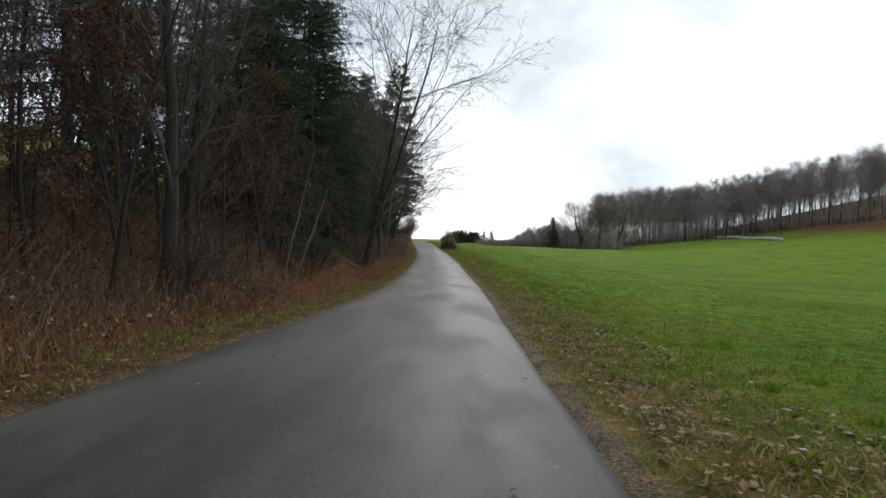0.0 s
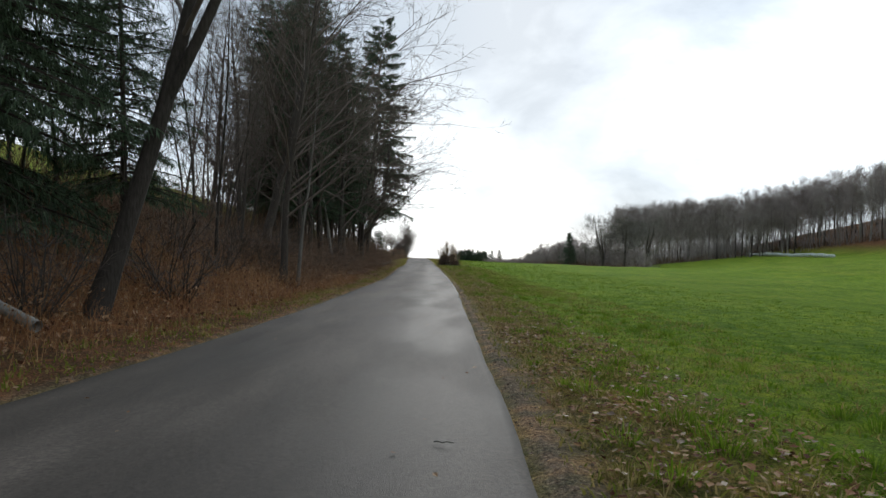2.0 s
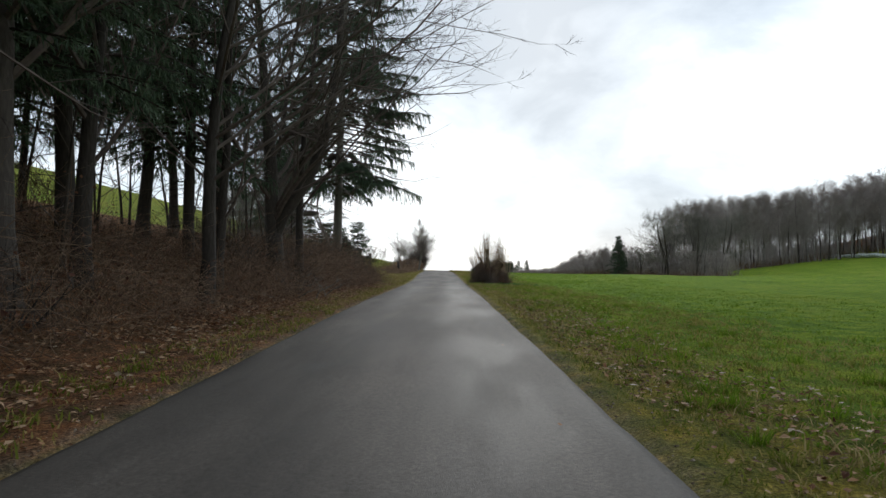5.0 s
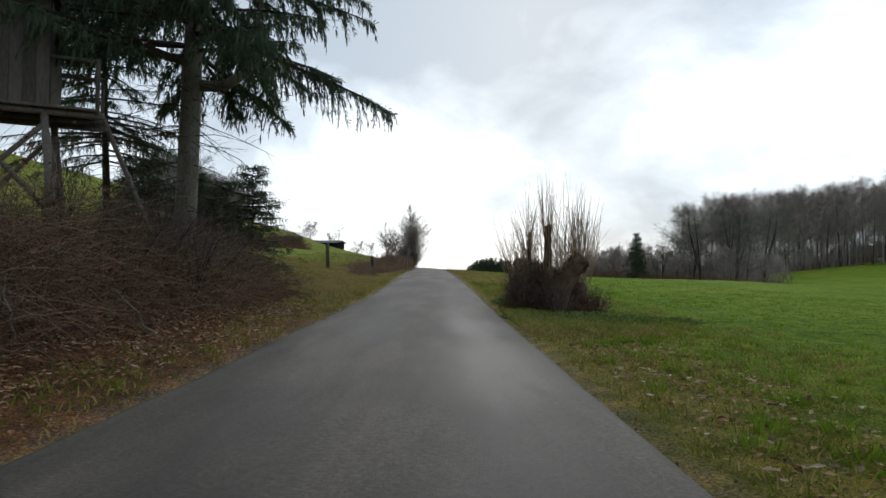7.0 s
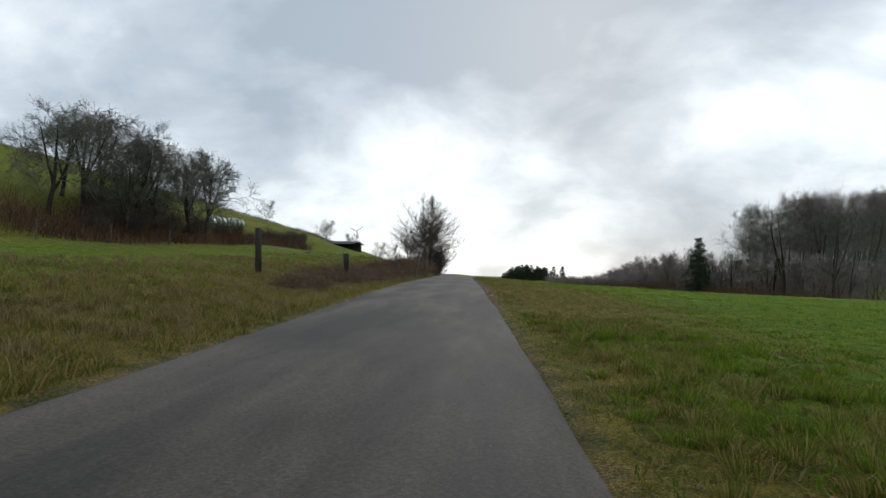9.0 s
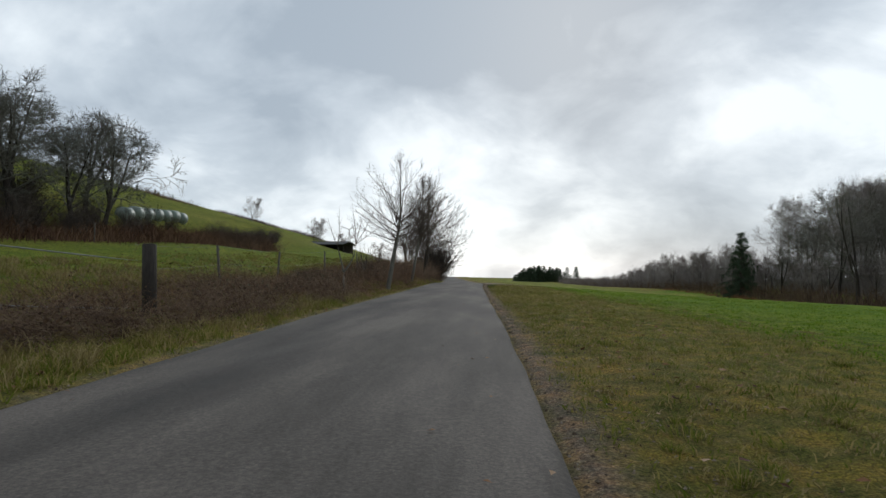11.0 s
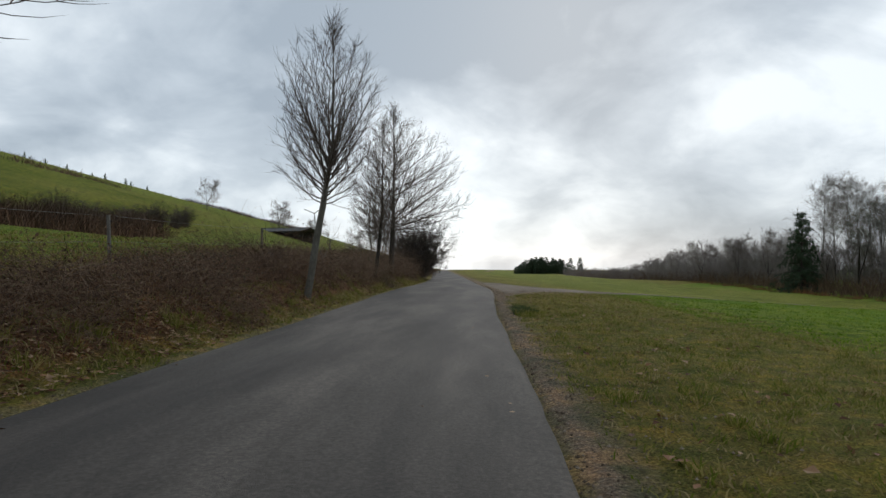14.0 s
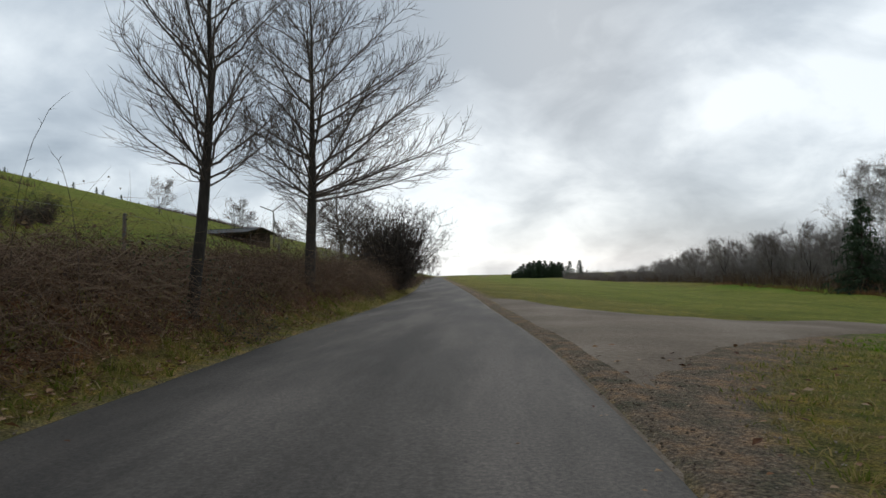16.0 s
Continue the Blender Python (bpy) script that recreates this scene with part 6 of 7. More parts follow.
# ---- gate posts, fence ----
def gate_post(h, r):
    root = new("gate_post")
    bm = bmesh.new()
    rng = random.Random(5)
    beam(bm, (0, 0, -0.4), (0.01, 0, h), r, 10, r * 0.94)
    bmesh.ops.bevel(bm, geom=[e for e in bm.edges if all(v.co.z > h - 0.01 for v in e.verts)], offset=0.015, segments=1, affect="EDGES")
    part("shaft", bm, WOOD_DARK, root, smooth=True)
    for z in (0.35, h - 0.35):
        bm = bmesh.new()
        beam(bm, (r * 0.8, 0, z), (r + 0.07, 0, z), 0.012, 6)
        part("hinge_pin", bm, ROOF, root)
    return tagged(root, "dark round wooden gate post in the meadow", "post", "gate posts")


stand(gate_post(1.78, 0.14), -7.95, 135.2, -35, 1.0, -0.18, (1, -2))
stand(gate_post(1.25, 0.13), -5.1, 139.2, 145, 1.0, -0.12, (0, 3))


def sagging(a, b, sag, r, n=7):
    q = np.linspace(0, 1, n)
    a, b = np.array(a), np.array(b)
    pts = a + (b - a) * q[:, None]
    pts[:, 2] -= sag * 4 * q * (1 - q)
    return pts, np.full(n, r)


def rope(a, b, label, sag=0.05, r=0.007):
    v, f = tubes([sagging(a, b, sag, r)], 4)
    return tagged(mesh_object("fence_rope", v, f, ROPE), label, "rope", "fence ropes")


ga, gb = at(-7.95, 135.2), at(-5.1, 139.2)
for za, zb in ((1.25, 1.05), (0.25, 0.2)):
    rope(ga + Vector((0.08, 0.08, za)), gb + Vector((-0.08, -0.08, zb)), "thin pale rope across the meadow gate", 0.03, 0.012)


def fence_post(h=1.25):
    root = new("fence_post")
    bm = bmesh.new()
    box(bm, -0.03, 0.03, -0.03, 0.03, -0.35, h, 0.01)
    part("shaft", bm, WOOD, root)
    for z in (h - 0.12, h - 0.62):
        bm = bmesh.new()
        beam(bm, (0.03, 0, z), (0.07, 0, z), 0.012, 6)
        part("insulator", bm, ROOF, root, "small black insulator")
    return tagged(root, "weathered grey wooden fence post on the bank", "post", "fence posts")


first_post = fence_post()
spots = [(-6.7, 145.6), (-6.9, 150.8), (-7.0, 157.6), (-7.3, 166.0), (-7.6, 174.7), (-8.0, 184.8), (-8.6, 195.5), (-9.3, 206.0)]
tops = []
for k, (x, y) in enumerate(spots):
    tilt = (rnd.uniform(-4, 4), rnd.uniform(-4, 4))
    ob = stand(first_post, x, y, 0, 1.0, 0.05, tilt) if k == 0 else place(first_post, x, y, rnd.uniform(-10, 10), 1.0, 0.05, tilt)
    tops.append(at(x, y, 0.05))
tops = [at(-14.0, 137.5), at(-5.1, 139.2) * 0.25 + at(-6.7, 141.0) * 0.75] + tops
for a, b in zip(tops[1:], tops[2:]):
    for z in (1.22, 0.72):
        rope(a + Vector((0.07, 0, z)), b + Vector((0.07, 0, z)), "thin pale electric fence rope between the posts", 0.04, 0.0024)
for x, y in ((-22.5, 141.5), (-23.0, 149.0), (-23.2, 157.0), (-23.6, 165.0)):
    place(first_post, x, y, 0, 1.0, 0.05, label="pale fence post at the top of the meadow")


# ---- trees along the lane ----
def pruned_sapling():
    """Two short heads on one pale stem, each with long whips."""
    rng = np.random.default_rng(91)
    root = new("sapling")
    stem = [(np.array([(0, 0, -0.3), (0.05, 0.01, 0.35), (0.04, 0, 0.75)]), np.array([0.042, 0.035, 0.03]))]
    heads = [np.array([-0.2, 0.05, 1.55]), np.array([0.42, -0.05, 1.6])]
    stem.append((np.array([(0.04, 0, 0.74), (-0.05, 0.02, 1.05), (-0.12, 0.04, 1.3), heads[0]]), np.array([0.028, 0.023, 0.02, 0.016])))
    stem.append((np.array([(0.04, 0, 0.74), (0.22, -0.02, 0.95), (0.36, -0.04, 1.25), heads[1]]), np.array([0.028, 0.023, 0.02, 0.016])))
    v, f = tubes(stem, 7)
    mesh_object("trunk", v, f, BARK_LANE, root, True)
    lines = []
    for h, ways in ((0, ((-0.42, 0.9, 1.0), (0.0, 1.0, 1.35), (0.06, 1.0, 0.75))), (1, ((-0.35, 1.0, 0.8), (0.02, 1.0, 1.3), (0.14, 1.0, 1.05), (0.62, 0.9, 1.65), (0.95, 0.55, 1.1)))):
        for dx, dz, ln in ways:
            L, R = branch_line(rng, heads[h], np.array([dx, rng.normal(0, 0.2), dz]), ln, 0.011, 6, 0.05, 0.03)
            lines.append((L, R))
            for _ in range(9):
                k = rng.integers(1, 5)
                w = (L[k + 1] - L[k]) / np.linalg.norm(L[k + 1] - L[k])
                lines.append(branch_line(rng, L[k], side_way(rng, w, 0.7), rng.uniform(0.08, 0.32), 0.005, 2, 0.1, 0.08))
    v, f = tubes(lines, 4)
    mesh_object("crown", v, f, TWIG, root)
    return tagged(root, "pruned sapling with two heads of long bare whips", "sapling", "saplings")


sap = stand(pruned_sapling(), -4.1, 149.4, 0, 1.1)
place(sap, -5.3, 158.6, 140, 0.7, label="small bare sapling in the brambles")
place(sap, -5.9, 176.0, 60, 0.6, label="small bare sapling in the brambles")


def avenue_tree(seed, height, radius, fork, wide, belly, limbs, rise, dense, label, lean=0.0, blunt=0.5, side=0.0, tip=0.0035, bow=0.25, tw=0.32, bark=None, name="lane_tree"):
    """A planted tree: straight trunk, limbs that sweep out to an even crown, twigs that turn upwards."""
    rng = np.random.default_rng(seed)
    root = new(name)
    zs = np.linspace(-0.25, height * 0.95, 14)
    sway = np.cumsum(rng.normal(0, 0.012, (14, 2)), 0)
    axis = np.stack([sway[:, 0] + lean * np.minimum(zs, fork * 1.6), sway[:, 1], zs], 1)
    rad = np.interp(zs, (-0.25, 0.1, fork, fork + 0.35 * (height - fork), height), (radius * 1.3, radius, radius * 0.86, radius * 0.42, 0.006))
    v, f = tubes([(axis, rad)], 10)
    mesh_object("trunk", v, f, bark or BARK_LANE, root, True)
    low = fork - 0.15

    def spread(z):
        s = np.clip((z - low) / (height - low), 0, 1)
        up, down = np.clip((s - belly) / (1 - belly), 0, 1), np.clip((belly - s) / belly, 0, 1)
        return wide * (1 - up ** (1 / blunt)) ** 0.75 * (1 - 0.55 * down ** 2)

    fat, mids, thin = [], [], []
    for k in range(limbs):
        s = (k + rng.uniform(0.1, 0.9)) / limbs
        az = k * 2.39996 + rng.uniform(-0.35, 0.35)
        ze = low + 0.08 * height + (height * 0.98 - low) * s ** 0.85
        w = spread(ze) * rng.uniform(0.82, 1.06) * (1 + side * math.cos(az))
        za = np.clip(ze - w * math.tan(rise) * rng.uniform(0.85, 1.2), fork + 1.7 * s, height * 0.9)
        p = np.array([np.interp(za, zs, axis[:, 0]), np.interp(za, zs, axis[:, 1]), za])
        e = np.array([p[0] + w * math.cos(az), p[1] + w * math.sin(az), max(ze, za + 0.1)])
        c = p + (e - p) * 0.5 + np.array([0, 0, -bow * 0.5 * np.linalg.norm(e - p)])
        q = np.linspace(0, 1, 9)[:, None]
        L = p * (1 - q) ** 2 + 2 * c * q * (1 - q) + e * q ** 2
        L[1:] += np.cumsum(rng.normal(0, 0.016, (8, 3)), 0)
        ln = np.linalg.norm(e - p)
        r0 = min(0.55 * float(np.interp(za, zs, rad)), 0.0065 * ln + 0.011)
        fat.append((L, np.linspace(r0, tip, 9)))
        for m in range(int(ln * dense) + 2):
            x = (0.16 + 0.84 * (m + rng.uniform(0, 1)) / (int(ln * dense) + 2)) * 7.9
            i = int(x)
            p1, d1 = L[i] + (L[i + 1] - L[i]) * (x - i), L[i + 1] - L[i]
            d1 /= np.linalg.norm(d1)
            l1 = min(ln * 0.42 * (1.15 - x / 8) + 0.22, 1.3) * rng.uniform(0.7, 1.25)
            L2, R2 = branch_line(rng, p1, side_way(rng, d1, 0.62), l1, max(r0 * 0.4 * (1 - x / 10), tip * 1.2), 5, 0.05, 0.10)
            mids.append((L2, np.maximum(R2, tip * 0.8)))
            for n in range(int(l1 * dense * 0.75) + 1):
                y = rng.uniform(0.15, 0.98) * 4.9
                j = int(y)
                p2, d2 = L2[j] + (L2[j + 1] - L2[j]) * (y - j), L2[j + 1] - L2[j]
                d2 /= np.linalg.norm(d2)
                thin.append(branch_line(rng, p2, side_way(rng, d2, 0.6), tw * rng.uniform(0.5, 1.3), tip, 3, 0.06, 0.12))
    v, f = joined(tubes(fat, 6), tubes(mids, 4), tubes(thin, 3))
    mesh_object("crown", v, f, TWIG, root)
    return tagged(root, label, "tree", "trees along the lane")


lane_b = stand(avenue_tree(92, 6.15, 0.10, 2.1, 2.3, 0.46, 34, 0.78, 5.0, "small bare tree with rounded open crown on the bank", 0.17, 0.22, 0.0, 0.004, 0.22), -3.8, 156.9, 0)
lane_c = stand(avenue_tree(93, 6.8, 0.09, 2.35, 1.25, 0.5, 52, 1.1, 7.6, "bare tree with narrow upswept crown on the bank", 0.16, 0.27, 0.0, 0.004, 0.25), -4.5, 169.6, 0)
lane_d = stand(avenue_tree(94, 6.85, 0.09, 1.95, 1.22, 0.36, 48, 0.85, 8.0, "bare tree with dense upswept crown beside the lane", 0.12, 0.26, 0.0, 0.004, 0.22, bark=BARK), -5.15, 181.8, 0)
lane_e = stand(avenue_tree(95, 9.2, 0.15, 2.5, 3.6, 0.24, 60, 0.50, 6.8, "bare oak-like tree with wide spreading dark limbs", 0.04, 0.45, 0.25, 0.0055, 0.05, 0.45, bark=BARK), -5.85, 190.1, 0)


def round_bush(seed, height, name="hawthorn_bush", label="dense leafless hawthorn bush by the lane", n=110):
    rng = np.random.default_rng(seed)
    root = new(name)
    main, mids, fine = [], [], []
    for _ in range(n):
        a = rng.uniform(0, 2 * np.pi)
        d = np.array([math.cos(a) * rng.uniform(0, 0.95), math.sin(a) * rng.uniform(0, 0.95), 1.0])
        L, R = branch_line(rng, np.array([math.cos(a) * 0.25, math.sin(a) * 0.25, -0.15]), d, height * rng.uniform(0.35, 1.0), 0.028, 6, 0.10, 0.05)
        main.append((L, R))
        for _ in range(20):
            i = rng.integers(0, 6)
            q, r = branch_line(rng, L[i], side_way(rng, (L[i + 1] - L[i]) / np.linalg.norm(L[i + 1] - L[i]), 0.9), height * 0.17 * rng.uniform(0.5, 1.3), 0.012, 3, 0.2, 0.02)
            mids.append((q, r))
            for _ in range(4):
                p = q[rng.integers(0, 4)]
                fine.append((np.array([p, p + rng.normal(0, 0.22, 3)]), np.array([0.013, 0.003])))
    v, f = tubes(main, 5)
    mesh_object("trunk", v, f, BARK, root)
    v, f = joined(tubes(mids, 3), tubes(fine, 3))
    mesh_object("crown", v, f, TWIG, root)
    return tagged(root, label, "bush", "bushes")


def bramble_whip(label, a, b, c, seed):
    """One long cane that arches free of the bank, from a by b to c."""
    rng = np.random.default_rng(seed)
    q = np.linspace(0, 1, 11)[:, None]
    a, b, c = (np.array(p, float) for p in (a, b, c))
    L = a * (1 - q) ** 2 + 2 * b * q * (1 - q) + c * q ** 2 + rng.normal(0, 0.006, (11, 3))
    lines = [(L, np.linspace(0.0045, 0.002, 11))]
    lines += [branch_line(rng, L[k], side_way(rng, (L[k] - L[k - 1]) / np.linalg.norm(L[k] - L[k - 1]), 0.9), 0.1, 0.003, 2, 0.1, 0.0) for k in (5, 7, 8)]
    v, f = tubes(lines, 5)
    return tagged(mesh_object("bramble_cane", v, f, TWIG), label, "bramble", "free bramble canes")


bramble_whip("long thin bramble cane arching above the bank", (-5.75, 179.1, 0.95), (-5.75, 179.1, 2.75), (-5.18, 179.3, 3.2), 1)
bramble_whip("short thin bramble cane arching above the bank", (-5.25, 179.5, 0.8), (-5.25, 179.45, 2.3), (-5.46, 179.27, 2.6), 2)
hawthorn = stand(round_bush(96, 6.6), -7.0, 212.0, 0)
place(hawthorn, -8.3, 214.5, 100, 0.9)
place(hawthorn, -7.6, 218.0, 200, 1.0)


for x, y, sz in ((-10.8, 214.0, 0.9), (-12.5, 222.0, 1.3), (-10.0, 206.0, 0.9), (-13.5, 230.0, 1.2)):
    place(lane_b, x, y, rnd.uniform(0, 360), sz, label="small bare tree above the lane")


for k in range(9):
    place(hawthorn, -28.6 + rnd.uniform(-0.6, 0.6), 193.5 + 2.1 * k, rnd.uniform(0, 360), rnd.uniform(0.3, 0.42), label="low dark bush on the hillside bank")


# ---- orchard trees, wrapped bales and sheds on the hillside ----
apple = [
    stand(tagged(bare_tree(101, 7.4, 0.2, 0.22, 30, 1.15, 0.55, 0.02, (8, 6, 2), lean=(0.14, 0.05), twig=0.55, tip=0.012, wander=0.18, forks=2, twig_mat=TWIG_LICHEN, name="orchard_tree"), "old gnarled orchard tree leaning on the hillside", "fruit tree", "orchard trees"), -28.6, 150.6, 0),
    stand(tagged(bare_tree(102, 7.8, 0.24, 0.18, 34, 1.15, 0.55, 0.02, (8, 6, 2), twig=0.55, tip=0.012, wander=0.17, forks=3, twig_mat=TWIG_LICHEN, name="orchard_tree"), "old orchard tree with broad lichen-grey crown", "fruit tree", "orchard trees"), -27.0, 158.5, 0),
]
for x, y, k, sz in ((-27.5, 163.0, 1, 1.05), (-26.5, 167.0, 1, 0.95), (-27.0, 171.0, 0, 1.1), (-29.0, 155.0, 1, 1.0), (-31.0, 160.5, 1, 1.05), (-30.5, 166.5, 0, 1.1), (-29.5, 172.5, 1, 0.95), (-26.0, 155.5, 1, 0.75), (-31.5, 156.0, 0, 0.9)):
    place(apple[k], x, y, rnd.uniform(0, 360), sz * 1.02)


for x, y, sz in ((-26.4, 152.5, 0.42), (-27.6, 154.0, 0.5), (-26.2, 156.5, 0.48), (-27.4, 158.8, 0.56), (-25.9, 161.0, 0.46), (-27.0, 163.6, 0.54), (-25.8, 166.0, 0.44), (-26.8, 168.8, 0.5), (-25.6, 171.8, 0.42), (-27.9, 178.4, 0.28), (-28.3, 182.6, 0.3), (-27.3, 175.0, 0.3), (-29.2, 161.0, 0.6), (-29.4, 166.0, 0.6), (-29.0, 157.0, 0.58)):
    place(hawthorn, x, y, rnd.uniform(0, 360), sz, label="dense brown bush under the orchard trees")


def wrapped_bale(material):
    root = new("wrapped_bale")
    bm = bmesh.new()
    beam(bm, (-0.6, 0, 0.62), (0.6, 0, 0.62), 0.62, 20)
    bmesh.ops.bevel(bm, geom=[e for e in bm.edges if abs(e.verts[0].co.x - e.verts[1].co.x) < 0.01], offset=0.09, segments=2, affect="EDGES")
    part("wrap", bm, material, root, smooth=True)
    return root


bale = tagged(wrapped_bale(WRAP), "round straw bale wrapped in pale green plastic", "bale", "wrapped bales on the hillside")
for k in range(7):
    x, y = -29.2 - 0.24 * k, 177.1 + 1.95 * k
    if k == 0:
        stand(bale, x, y, 85, 0.95, 0.2)
    else:
        place(bale, x, y, 85 + rnd.uniform(-8, 8), 0.95, 0.2)
far_bale = stand(tagged(wrapped_bale(WRAP_WHITE), "round bale wrapped in white plastic at the field's edge", "bale", "wrapped bales by the far wood"), 130.0, 227.0, 90, 1.0, 0.03)
for k in range(1, 44):
    place(far_bale, 130.0 + 0.05 * k, 227.0 + 1.35 * k, 90 + rnd.uniform(-4, 4), 1.0, 0.03)


def open_shed():
    root = new("field_shed")
    for x in (-3.4, 0.0, 3.4):
        for y in (-1.6, 1.6):
            bm = bmesh.new()
            beam(bm, (x, y, -2.4), (x, y, 1.05 if y < 0 else 1.2), 0.07, 8)
            part("post", bm, WOOD_DARK, root)
    bm = bmesh.new()
    box(bm, -3.4, 3.4, 1.58, 1.64, -0.4, 1.12, 0.01)
    part("back_wall", bm, WOOD_DARK, root)
    for sy, rot in ((-1, 0.22), (1, -0.22)):
        bm = bmesh.new()
        box(bm, -3.7, 3.7, -1.35, 1.35, -0.03, 0.03, 0.01, Matrix.Translation((0, sy * 1.2, 1.30)) @ Matrix.Rotation(rot * 1.0, 4, "X"))
        part("roof_slope", bm, ROOF, root)
    return tagged(root, "low open wooden field shed with dark shallow roof", "shed")


shed = stand(open_shed(), -28.7, 239.0, -15, 1.05, 0.55)


def wind_wheel():
    root = new("small_wind_turbine")
    bm = bmesh.new()
    beam(bm, (0, 0, -0.4), (0, 0, 4.6), 0.07, 8, 0.05)
    part("mast", bm, ROPE, root, smooth=True)
    bm = bmesh.new()
    beam(bm, (0, -0.35, 4.6), (0, 0.4, 4.6), 0.11, 10, 0.08)
    part("nacelle", bm, ROPE, root, smooth=True)
    for k in range(3):
        bm = bmesh.new()
        box(bm, -0.06, 0.06, -0.40, -0.37, 0.05, 1.7, 0.008, Matrix.Translation((0, 0, 4.6)) @ Matrix.Rotation(radians(52 + 120 * k), 4, "Y"))
        part("blade", bm, ROPE, root)
    return tagged(root, "small grey three-bladed wind turbine behind the shed", "wind turbine")


stand(wind_wheel(), -28.0, 250.0, 15, 1.0, 0.0)


# ---- trees round the field, the far wood ----
FAR = (5, 3, 3, 3)
oak = stand(tagged(bare_tree(111, 19, 0.38, 0.15, 24, 0.95, 0.45, 0.04, (7, 7, 2), twig=1.3, tip=0.018, forks=2, wander=0.12, sides=FAR, twig_mat=TWIG_LICHEN, name="field_oak"), "large bare oak at the edge of the field", "oak", "trees round the field"), 57.5, 232.0, 0)
# hedge trees and far beeches carry the haze in their twig colour
hedge_tree = stand(tagged(bare_tree(112, 10, 0.13, 0.05, 22, 0.85, 0.45, 0.05, (6, 6, 0), twig=1.3, tip=0.024, twig_mat=TWIG_HAZED, forks=2, wander=0.12, sides=FAR, name="hedge_tree"), "bare grey-brown hedge tree at the field's edge", "tree", "trees round the field"), 61.0, 247.0, 0)
beech_far = stand(tagged(bare_tree(113, 23.6, 0.26, 0.32, 34, 0.75, 0.4, 0.05, (6, 9, 0), twig=1.6, tip=0.017, sides=FAR, bark=BARK_PALE, twig_mat=TWIG_HAZED, name="wood_beech"), "tall bare beech with pale trunk in the far wood", "beech", "trees of the far wood"), 100.0, 268.0, 0)
beech_far2 = stand(tagged(bare_tree(114, 23.1, 0.24, 0.28, 34, 0.75, 0.42, 0.05, (6, 9, 0), twig=1.6, tip=0.017, sides=FAR, twig_mat=TWIG_HAZED, name="wood_beech"), "tall bare beech with dark trunk in the far wood", "beech", "trees of the far wood"), 112.0, 270.0, 0)
hedge_spruce = stand(tagged(spruce(117, 15.0, 0.24, 0.01, 0.32, 26, 7, 20, 0.06, 0.7, 0.9, dead=0), "lone dark spruce in the field hedge", "spruce", "trees round the field"), 54.5, 271.5, 0)
place(hedge_spruce, 56.0, 274.5, 80, 0.75)
far_spruce = stand(tagged(spruce(115, 15.0, 0.24, 0.01, 0.25, 14, 5, 7, 0.06, 1.4, 0.9, dead=0), "small conifer on the hill's crest", "spruce", "conifers on the crest"), -186, 318, 0, 0.3)
for x, y, sz in ((62, 224, 0.85), (66, 236, 0.95), (61, 217, 0.6), (70, 228, 0.9), (63, 258, 0.6), (72, 250, 0.85), (59, 262, 0.55), (73, 283, 0.72), (71, 274, 0.85), (75, 262, 0.9), (79, 290, 0.85), (60, 242, 0.7)):
    place(oak, x, y, rnd.uniform(0, 360), sz)
for k in range(78):
    y = 206 + 4.5 * k + rnd.uniform(-2, 2)
    x = 58 + rnd.uniform(0, 9) - 0.02 * max(y - 300, 0)
    tall = 0.9 if y < 285 else 1.35 - 0.0042 * (y - 285)
    place(hedge_tree, x, y, rnd.uniform(0, 360), rnd.uniform(0.7, 1.0) * max(tall, 0.5))
for k in range(46):
    q = k / 45
    place((beech_far, beech_far2)[k % 2], 70 + 72 * q + rnd.uniform(-2, 2), 262 + 8 * math.sin(3 * q) + 6 * q + rnd.uniform(-3, 3), rnd.uniform(0, 360), rnd.uniform(0.85, 0.98))
for k in range(52):
    q = k / 51
    place((beech_far, beech_far2)[k % 2], 142 + 42 * q + rnd.uniform(-2, 3), 292 - 90 * q + rnd.uniform(-3, 3), rnd.uniform(0, 360), rnd.uniform(0.85, 1.1))
for k in range(130):
    q = rnd.random()
    x, y = 78 + 130 * q + rnd.uniform(0, 22), 285 + rnd.uniform(0, 55) - 75 * max(q - 0.45, 0)
    place((beech_far, beech_far2)[k % 2], x, y, rnd.uniform(0, 360), rnd.uniform(0.85, 1.15))


def far_brush(name, label, seed, n, path, spread, h0, h1, r, material):
    """Dense distant scrub along a line of the plan."""
    rng = np.random.default_rng(seed)
    p = np.array(path, float)
    s = rng.uniform(0, len(p) - 1.001, n)
    i = s.astype(int)
    c = p[i] + (p[i + 1] - p[i]) * (s - i)[:, None] + rng.normal(0, spread, (n, 2))
    v, f, _ = stems(rng, c[:, 0], c[:, 1], rng.uniform(h0, h1, n) * (1 + 0.3 * ripple(c[:, 0], c[:, 1])), 0.5, r, 0.4, 3)
    return tagged(mesh_object(name, v, f, material), label, "scrub", kind="stuff")


far_brush("hill_brush", "dark brush and brambles below the orchard trees", 57, 14000, [(-27.5, 144), (-26.5, 156), (-25.5, 168), (-25, 178), (-25.5, 192), (-27, 200)], 1.2, 0.5, 1.6, 0.016, BRAMBLE_RED)
far_brush("hill_brush", "taller dark bushes at the end of the hillside brush", 58, 5000, [(-25.2, 184), (-25.5, 192), (-27, 201)], 0.8, 1.0, 2.3, 0.014, BRAMBLE_DARK)
far_brush("hill_scrub", "dark wood edge on the far ridge", 59, 1500, [(-106, 362), (-96, 371), (-88, 372), (-78, 369), (-68, 372)], 1.5, 0.6, 1.5, 0.06, BRAMBLE_DARK)
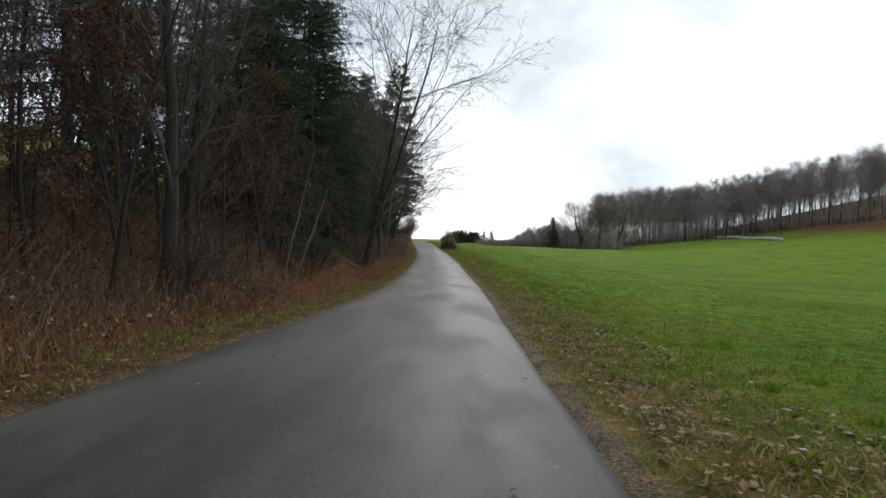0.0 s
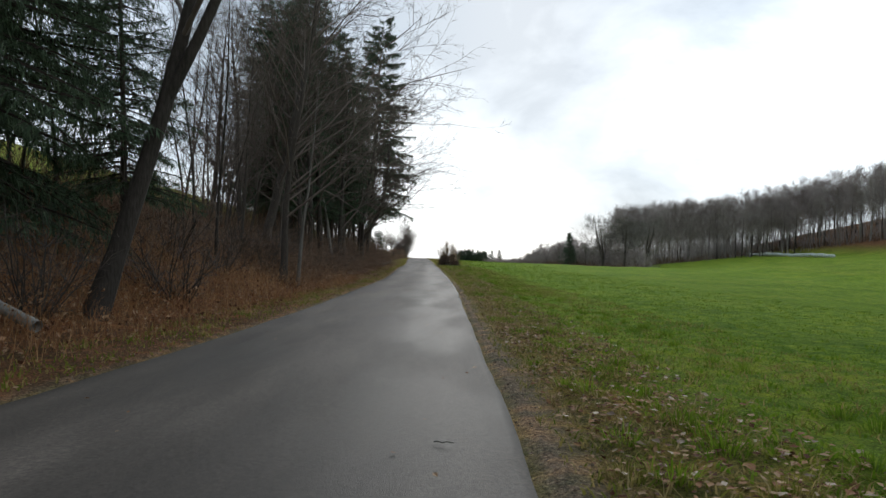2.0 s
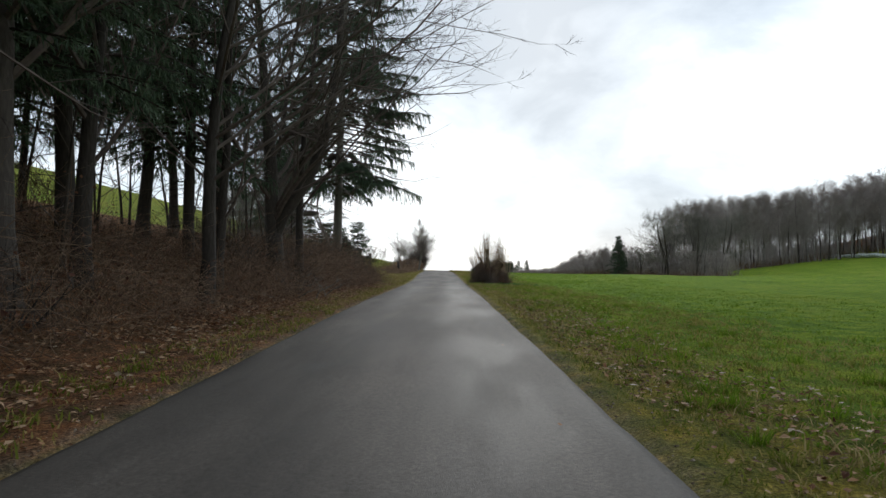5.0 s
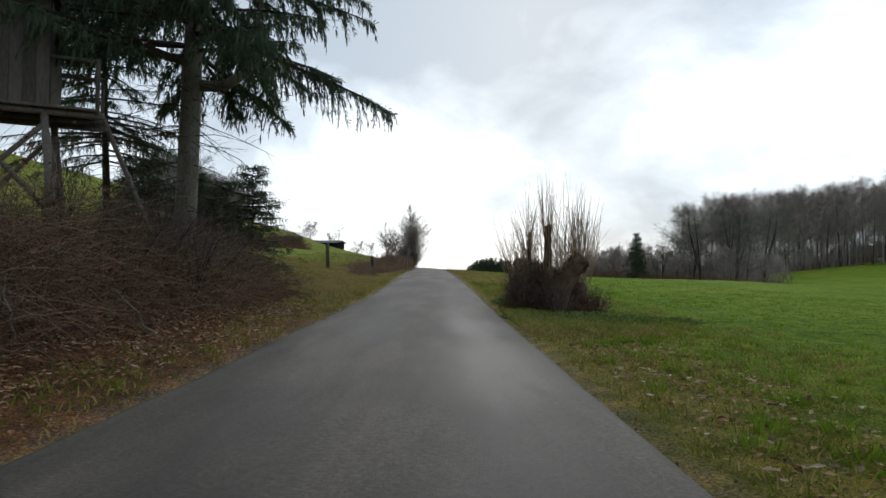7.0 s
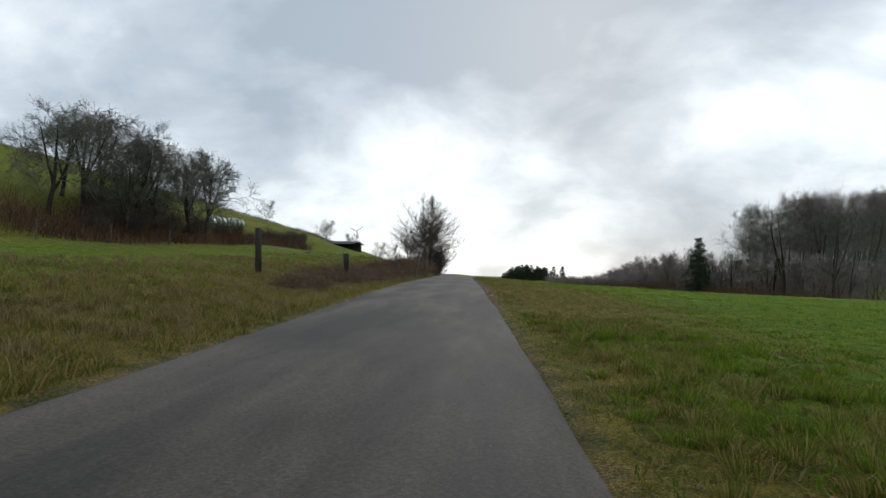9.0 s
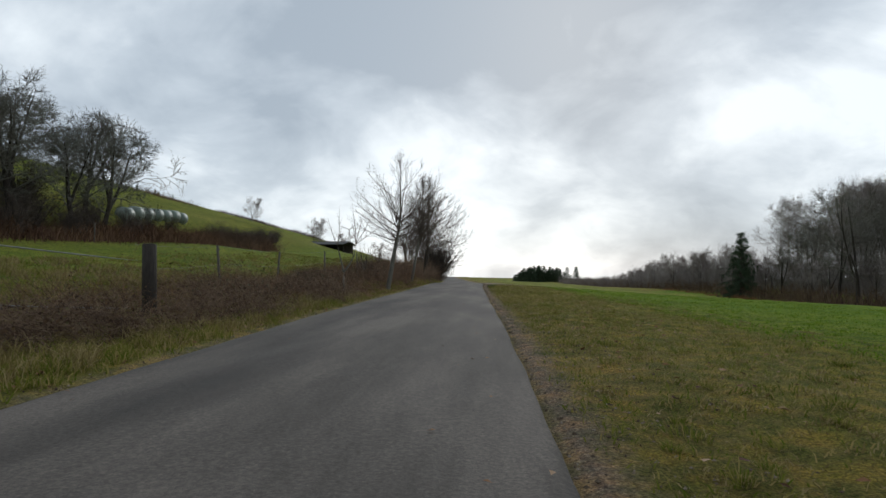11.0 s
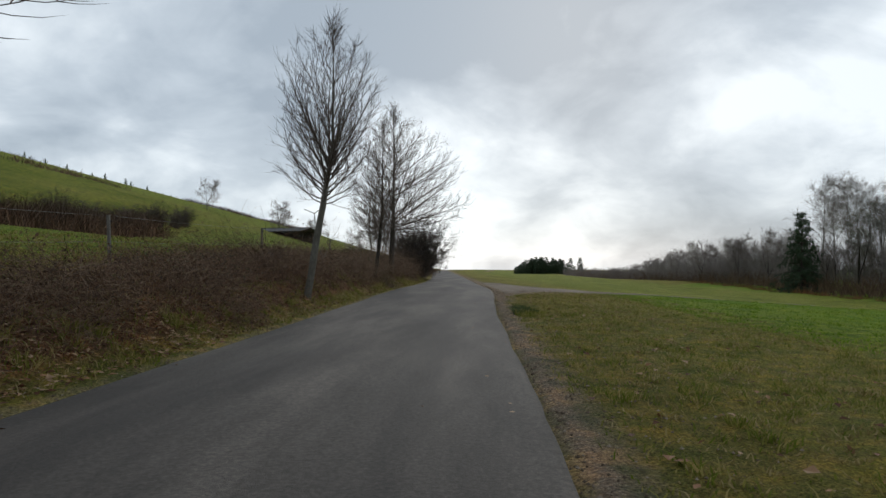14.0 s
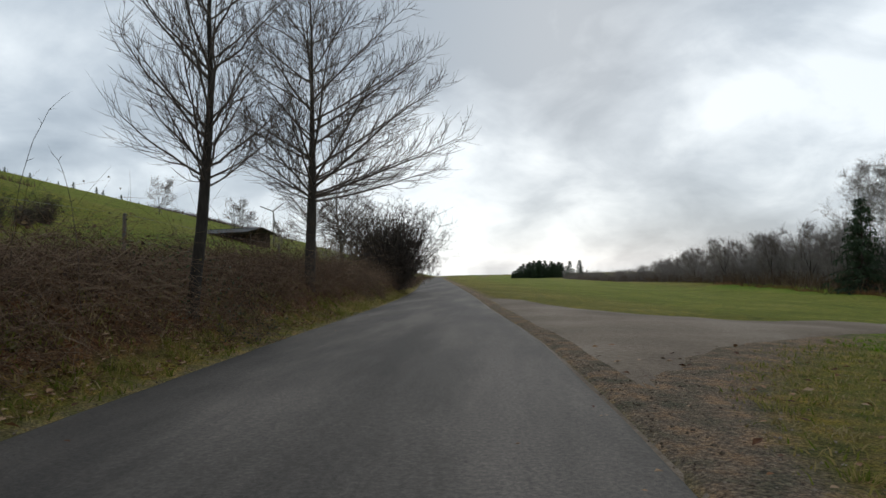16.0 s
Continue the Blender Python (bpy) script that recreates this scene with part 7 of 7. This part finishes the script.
far_brush("hedge_scrub", "brown leafless scrub below the hedge trees", 121, 6500, [(58, 200), (58, 240), (57, 280), (57, 330), (55, 420), (52, 560)], 1.8, 1.0, 4.2, 0.05, BRAMBLE)
far_brush("wood_edge_scrub", "red-brown scrub along the far wood's foot", 122, 4500, [(66, 260), (100, 268), (140, 292), (186, 203)], 2.2, 0.8, 3.0, 0.06, BRAMBLE)
# these far stems use the same haze-lightened colour
far_brush("distant_wood", "slender leafless stems of the far wood", 127, 1900, [(72, 268), (105, 276), (140, 298), (188, 215)], 5.5, 6, 18, 0.075, TWIG_HAZED)
far_brush("distant_wood", "tall slender stems between the far beeches", 131, 800, [(74, 272), (105, 280), (140, 302), (190, 220)], 6.0, 12, 19, 0.05, TWIG_HAZED)
far_brush("distant_wood", "dense leafless stems behind the field oaks", 128, 1500, [(66, 225), (72, 250), (70, 290), (64, 330)], 3.0, 4, 10, 0.07, TWIG_HAZED)
far_brush("distant_wood", "dense leafless hedge stems along the field", 129, 2800, [(64, 285), (61, 330), (58, 385)], 2.2, 4.5, 11, 0.06, TWIG_HAZED)
far_brush("distant_wood", "low leafless hedge far along the field", 130, 2200, [(58, 380), (55, 450), (50, 600)], 2.2, 2.5, 6.5, 0.07, TWIG_HAZED)
far_brush("field_edge_grass", "tall pale dry grass along the field's far edge", 123, 3000, [(54, 200), (54, 240), (52.5, 268), (53, 330)], 0.5, 0.4, 0.9, 0.03, DRY)
far_brush("hill_scrub", "dark scrub on the hillside", 124, 450, [(-50, 216), (-54, 231), (-58, 246)], 1.5, 0.4, 1.0, 0.04, BRAMBLE)
far_brush("hill_scrub", "low scrub along the hill's crest", 125, 500, [(-185, 300), (-192, 420), (-195, 520), (-190, 700)], 2.5, 0.8, 2.4, 0.10, BRAMBLE)
far_brush("verge_scrub", "low scrub where the lane meets the skyline", 126, 1800, [(-9.3, 226), (-11.0, 250), (-13.5, 280), (-16, 315)], 1.0, 0.4, 1.3, 0.015, BRAMBLE)
# dark pine wood far off
far_pine = stand(tagged(spruce(116, 15.0, 0.3, 0.02, 0.31, 16, 7, 12, 0.03, 1.2, 0.5, "pine", dead=0), "dark conifer of a distant wood", "pine", "distant conifers"), 40, 700, 0)
for k in range(44):
    q = k / 44
    tall = float(np.interp(q, (0, 0.15, 0.42, 0.6, 1), (0.4, 0.75, 1.05, 0.95, 0.85)))
    place(far_pine, 17 + 42 * q + rnd.uniform(-1, 1), 698 + rnd.uniform(-12, 12), rnd.uniform(0, 360), rnd.uniform(0.75, 1.1) * tall, 0.3)
for x, sz in ((61, 0.7), (63.5, 0.95), (67, 0.5), (71.5, 1.0), (73.5, 0.6)):
    place(far_pine, x, 700 + rnd.uniform(-3, 3), rnd.uniform(0, 360), sz, 0.3)
# bare trees behind the shed and on the hillside
for x, y, sz in ((-22, 262, 0.5), (-26, 268, 0.55), (-18, 275, 0.5), (-33, 270, 0.6), (-13, 283, 0.45), (-38, 262, 0.55), (-30, 285, 0.6), (-20, 296, 0.55), (-44, 280, 0.6), (-62, 285, 0.7), (-9.5, 262, 0.4)):
    place(hedge_tree, x, y, rnd.uniform(0, 360), sz, label="small bare tree behind the field shed")
for k in range(26):
    y = 330 + 12 * k
    place(far_spruce, -188 - 4 * math.sin(k * 0.5) + rnd.uniform(-3, 3), y, rnd.uniform(0, 360), rnd.uniform(0.15, 0.3))
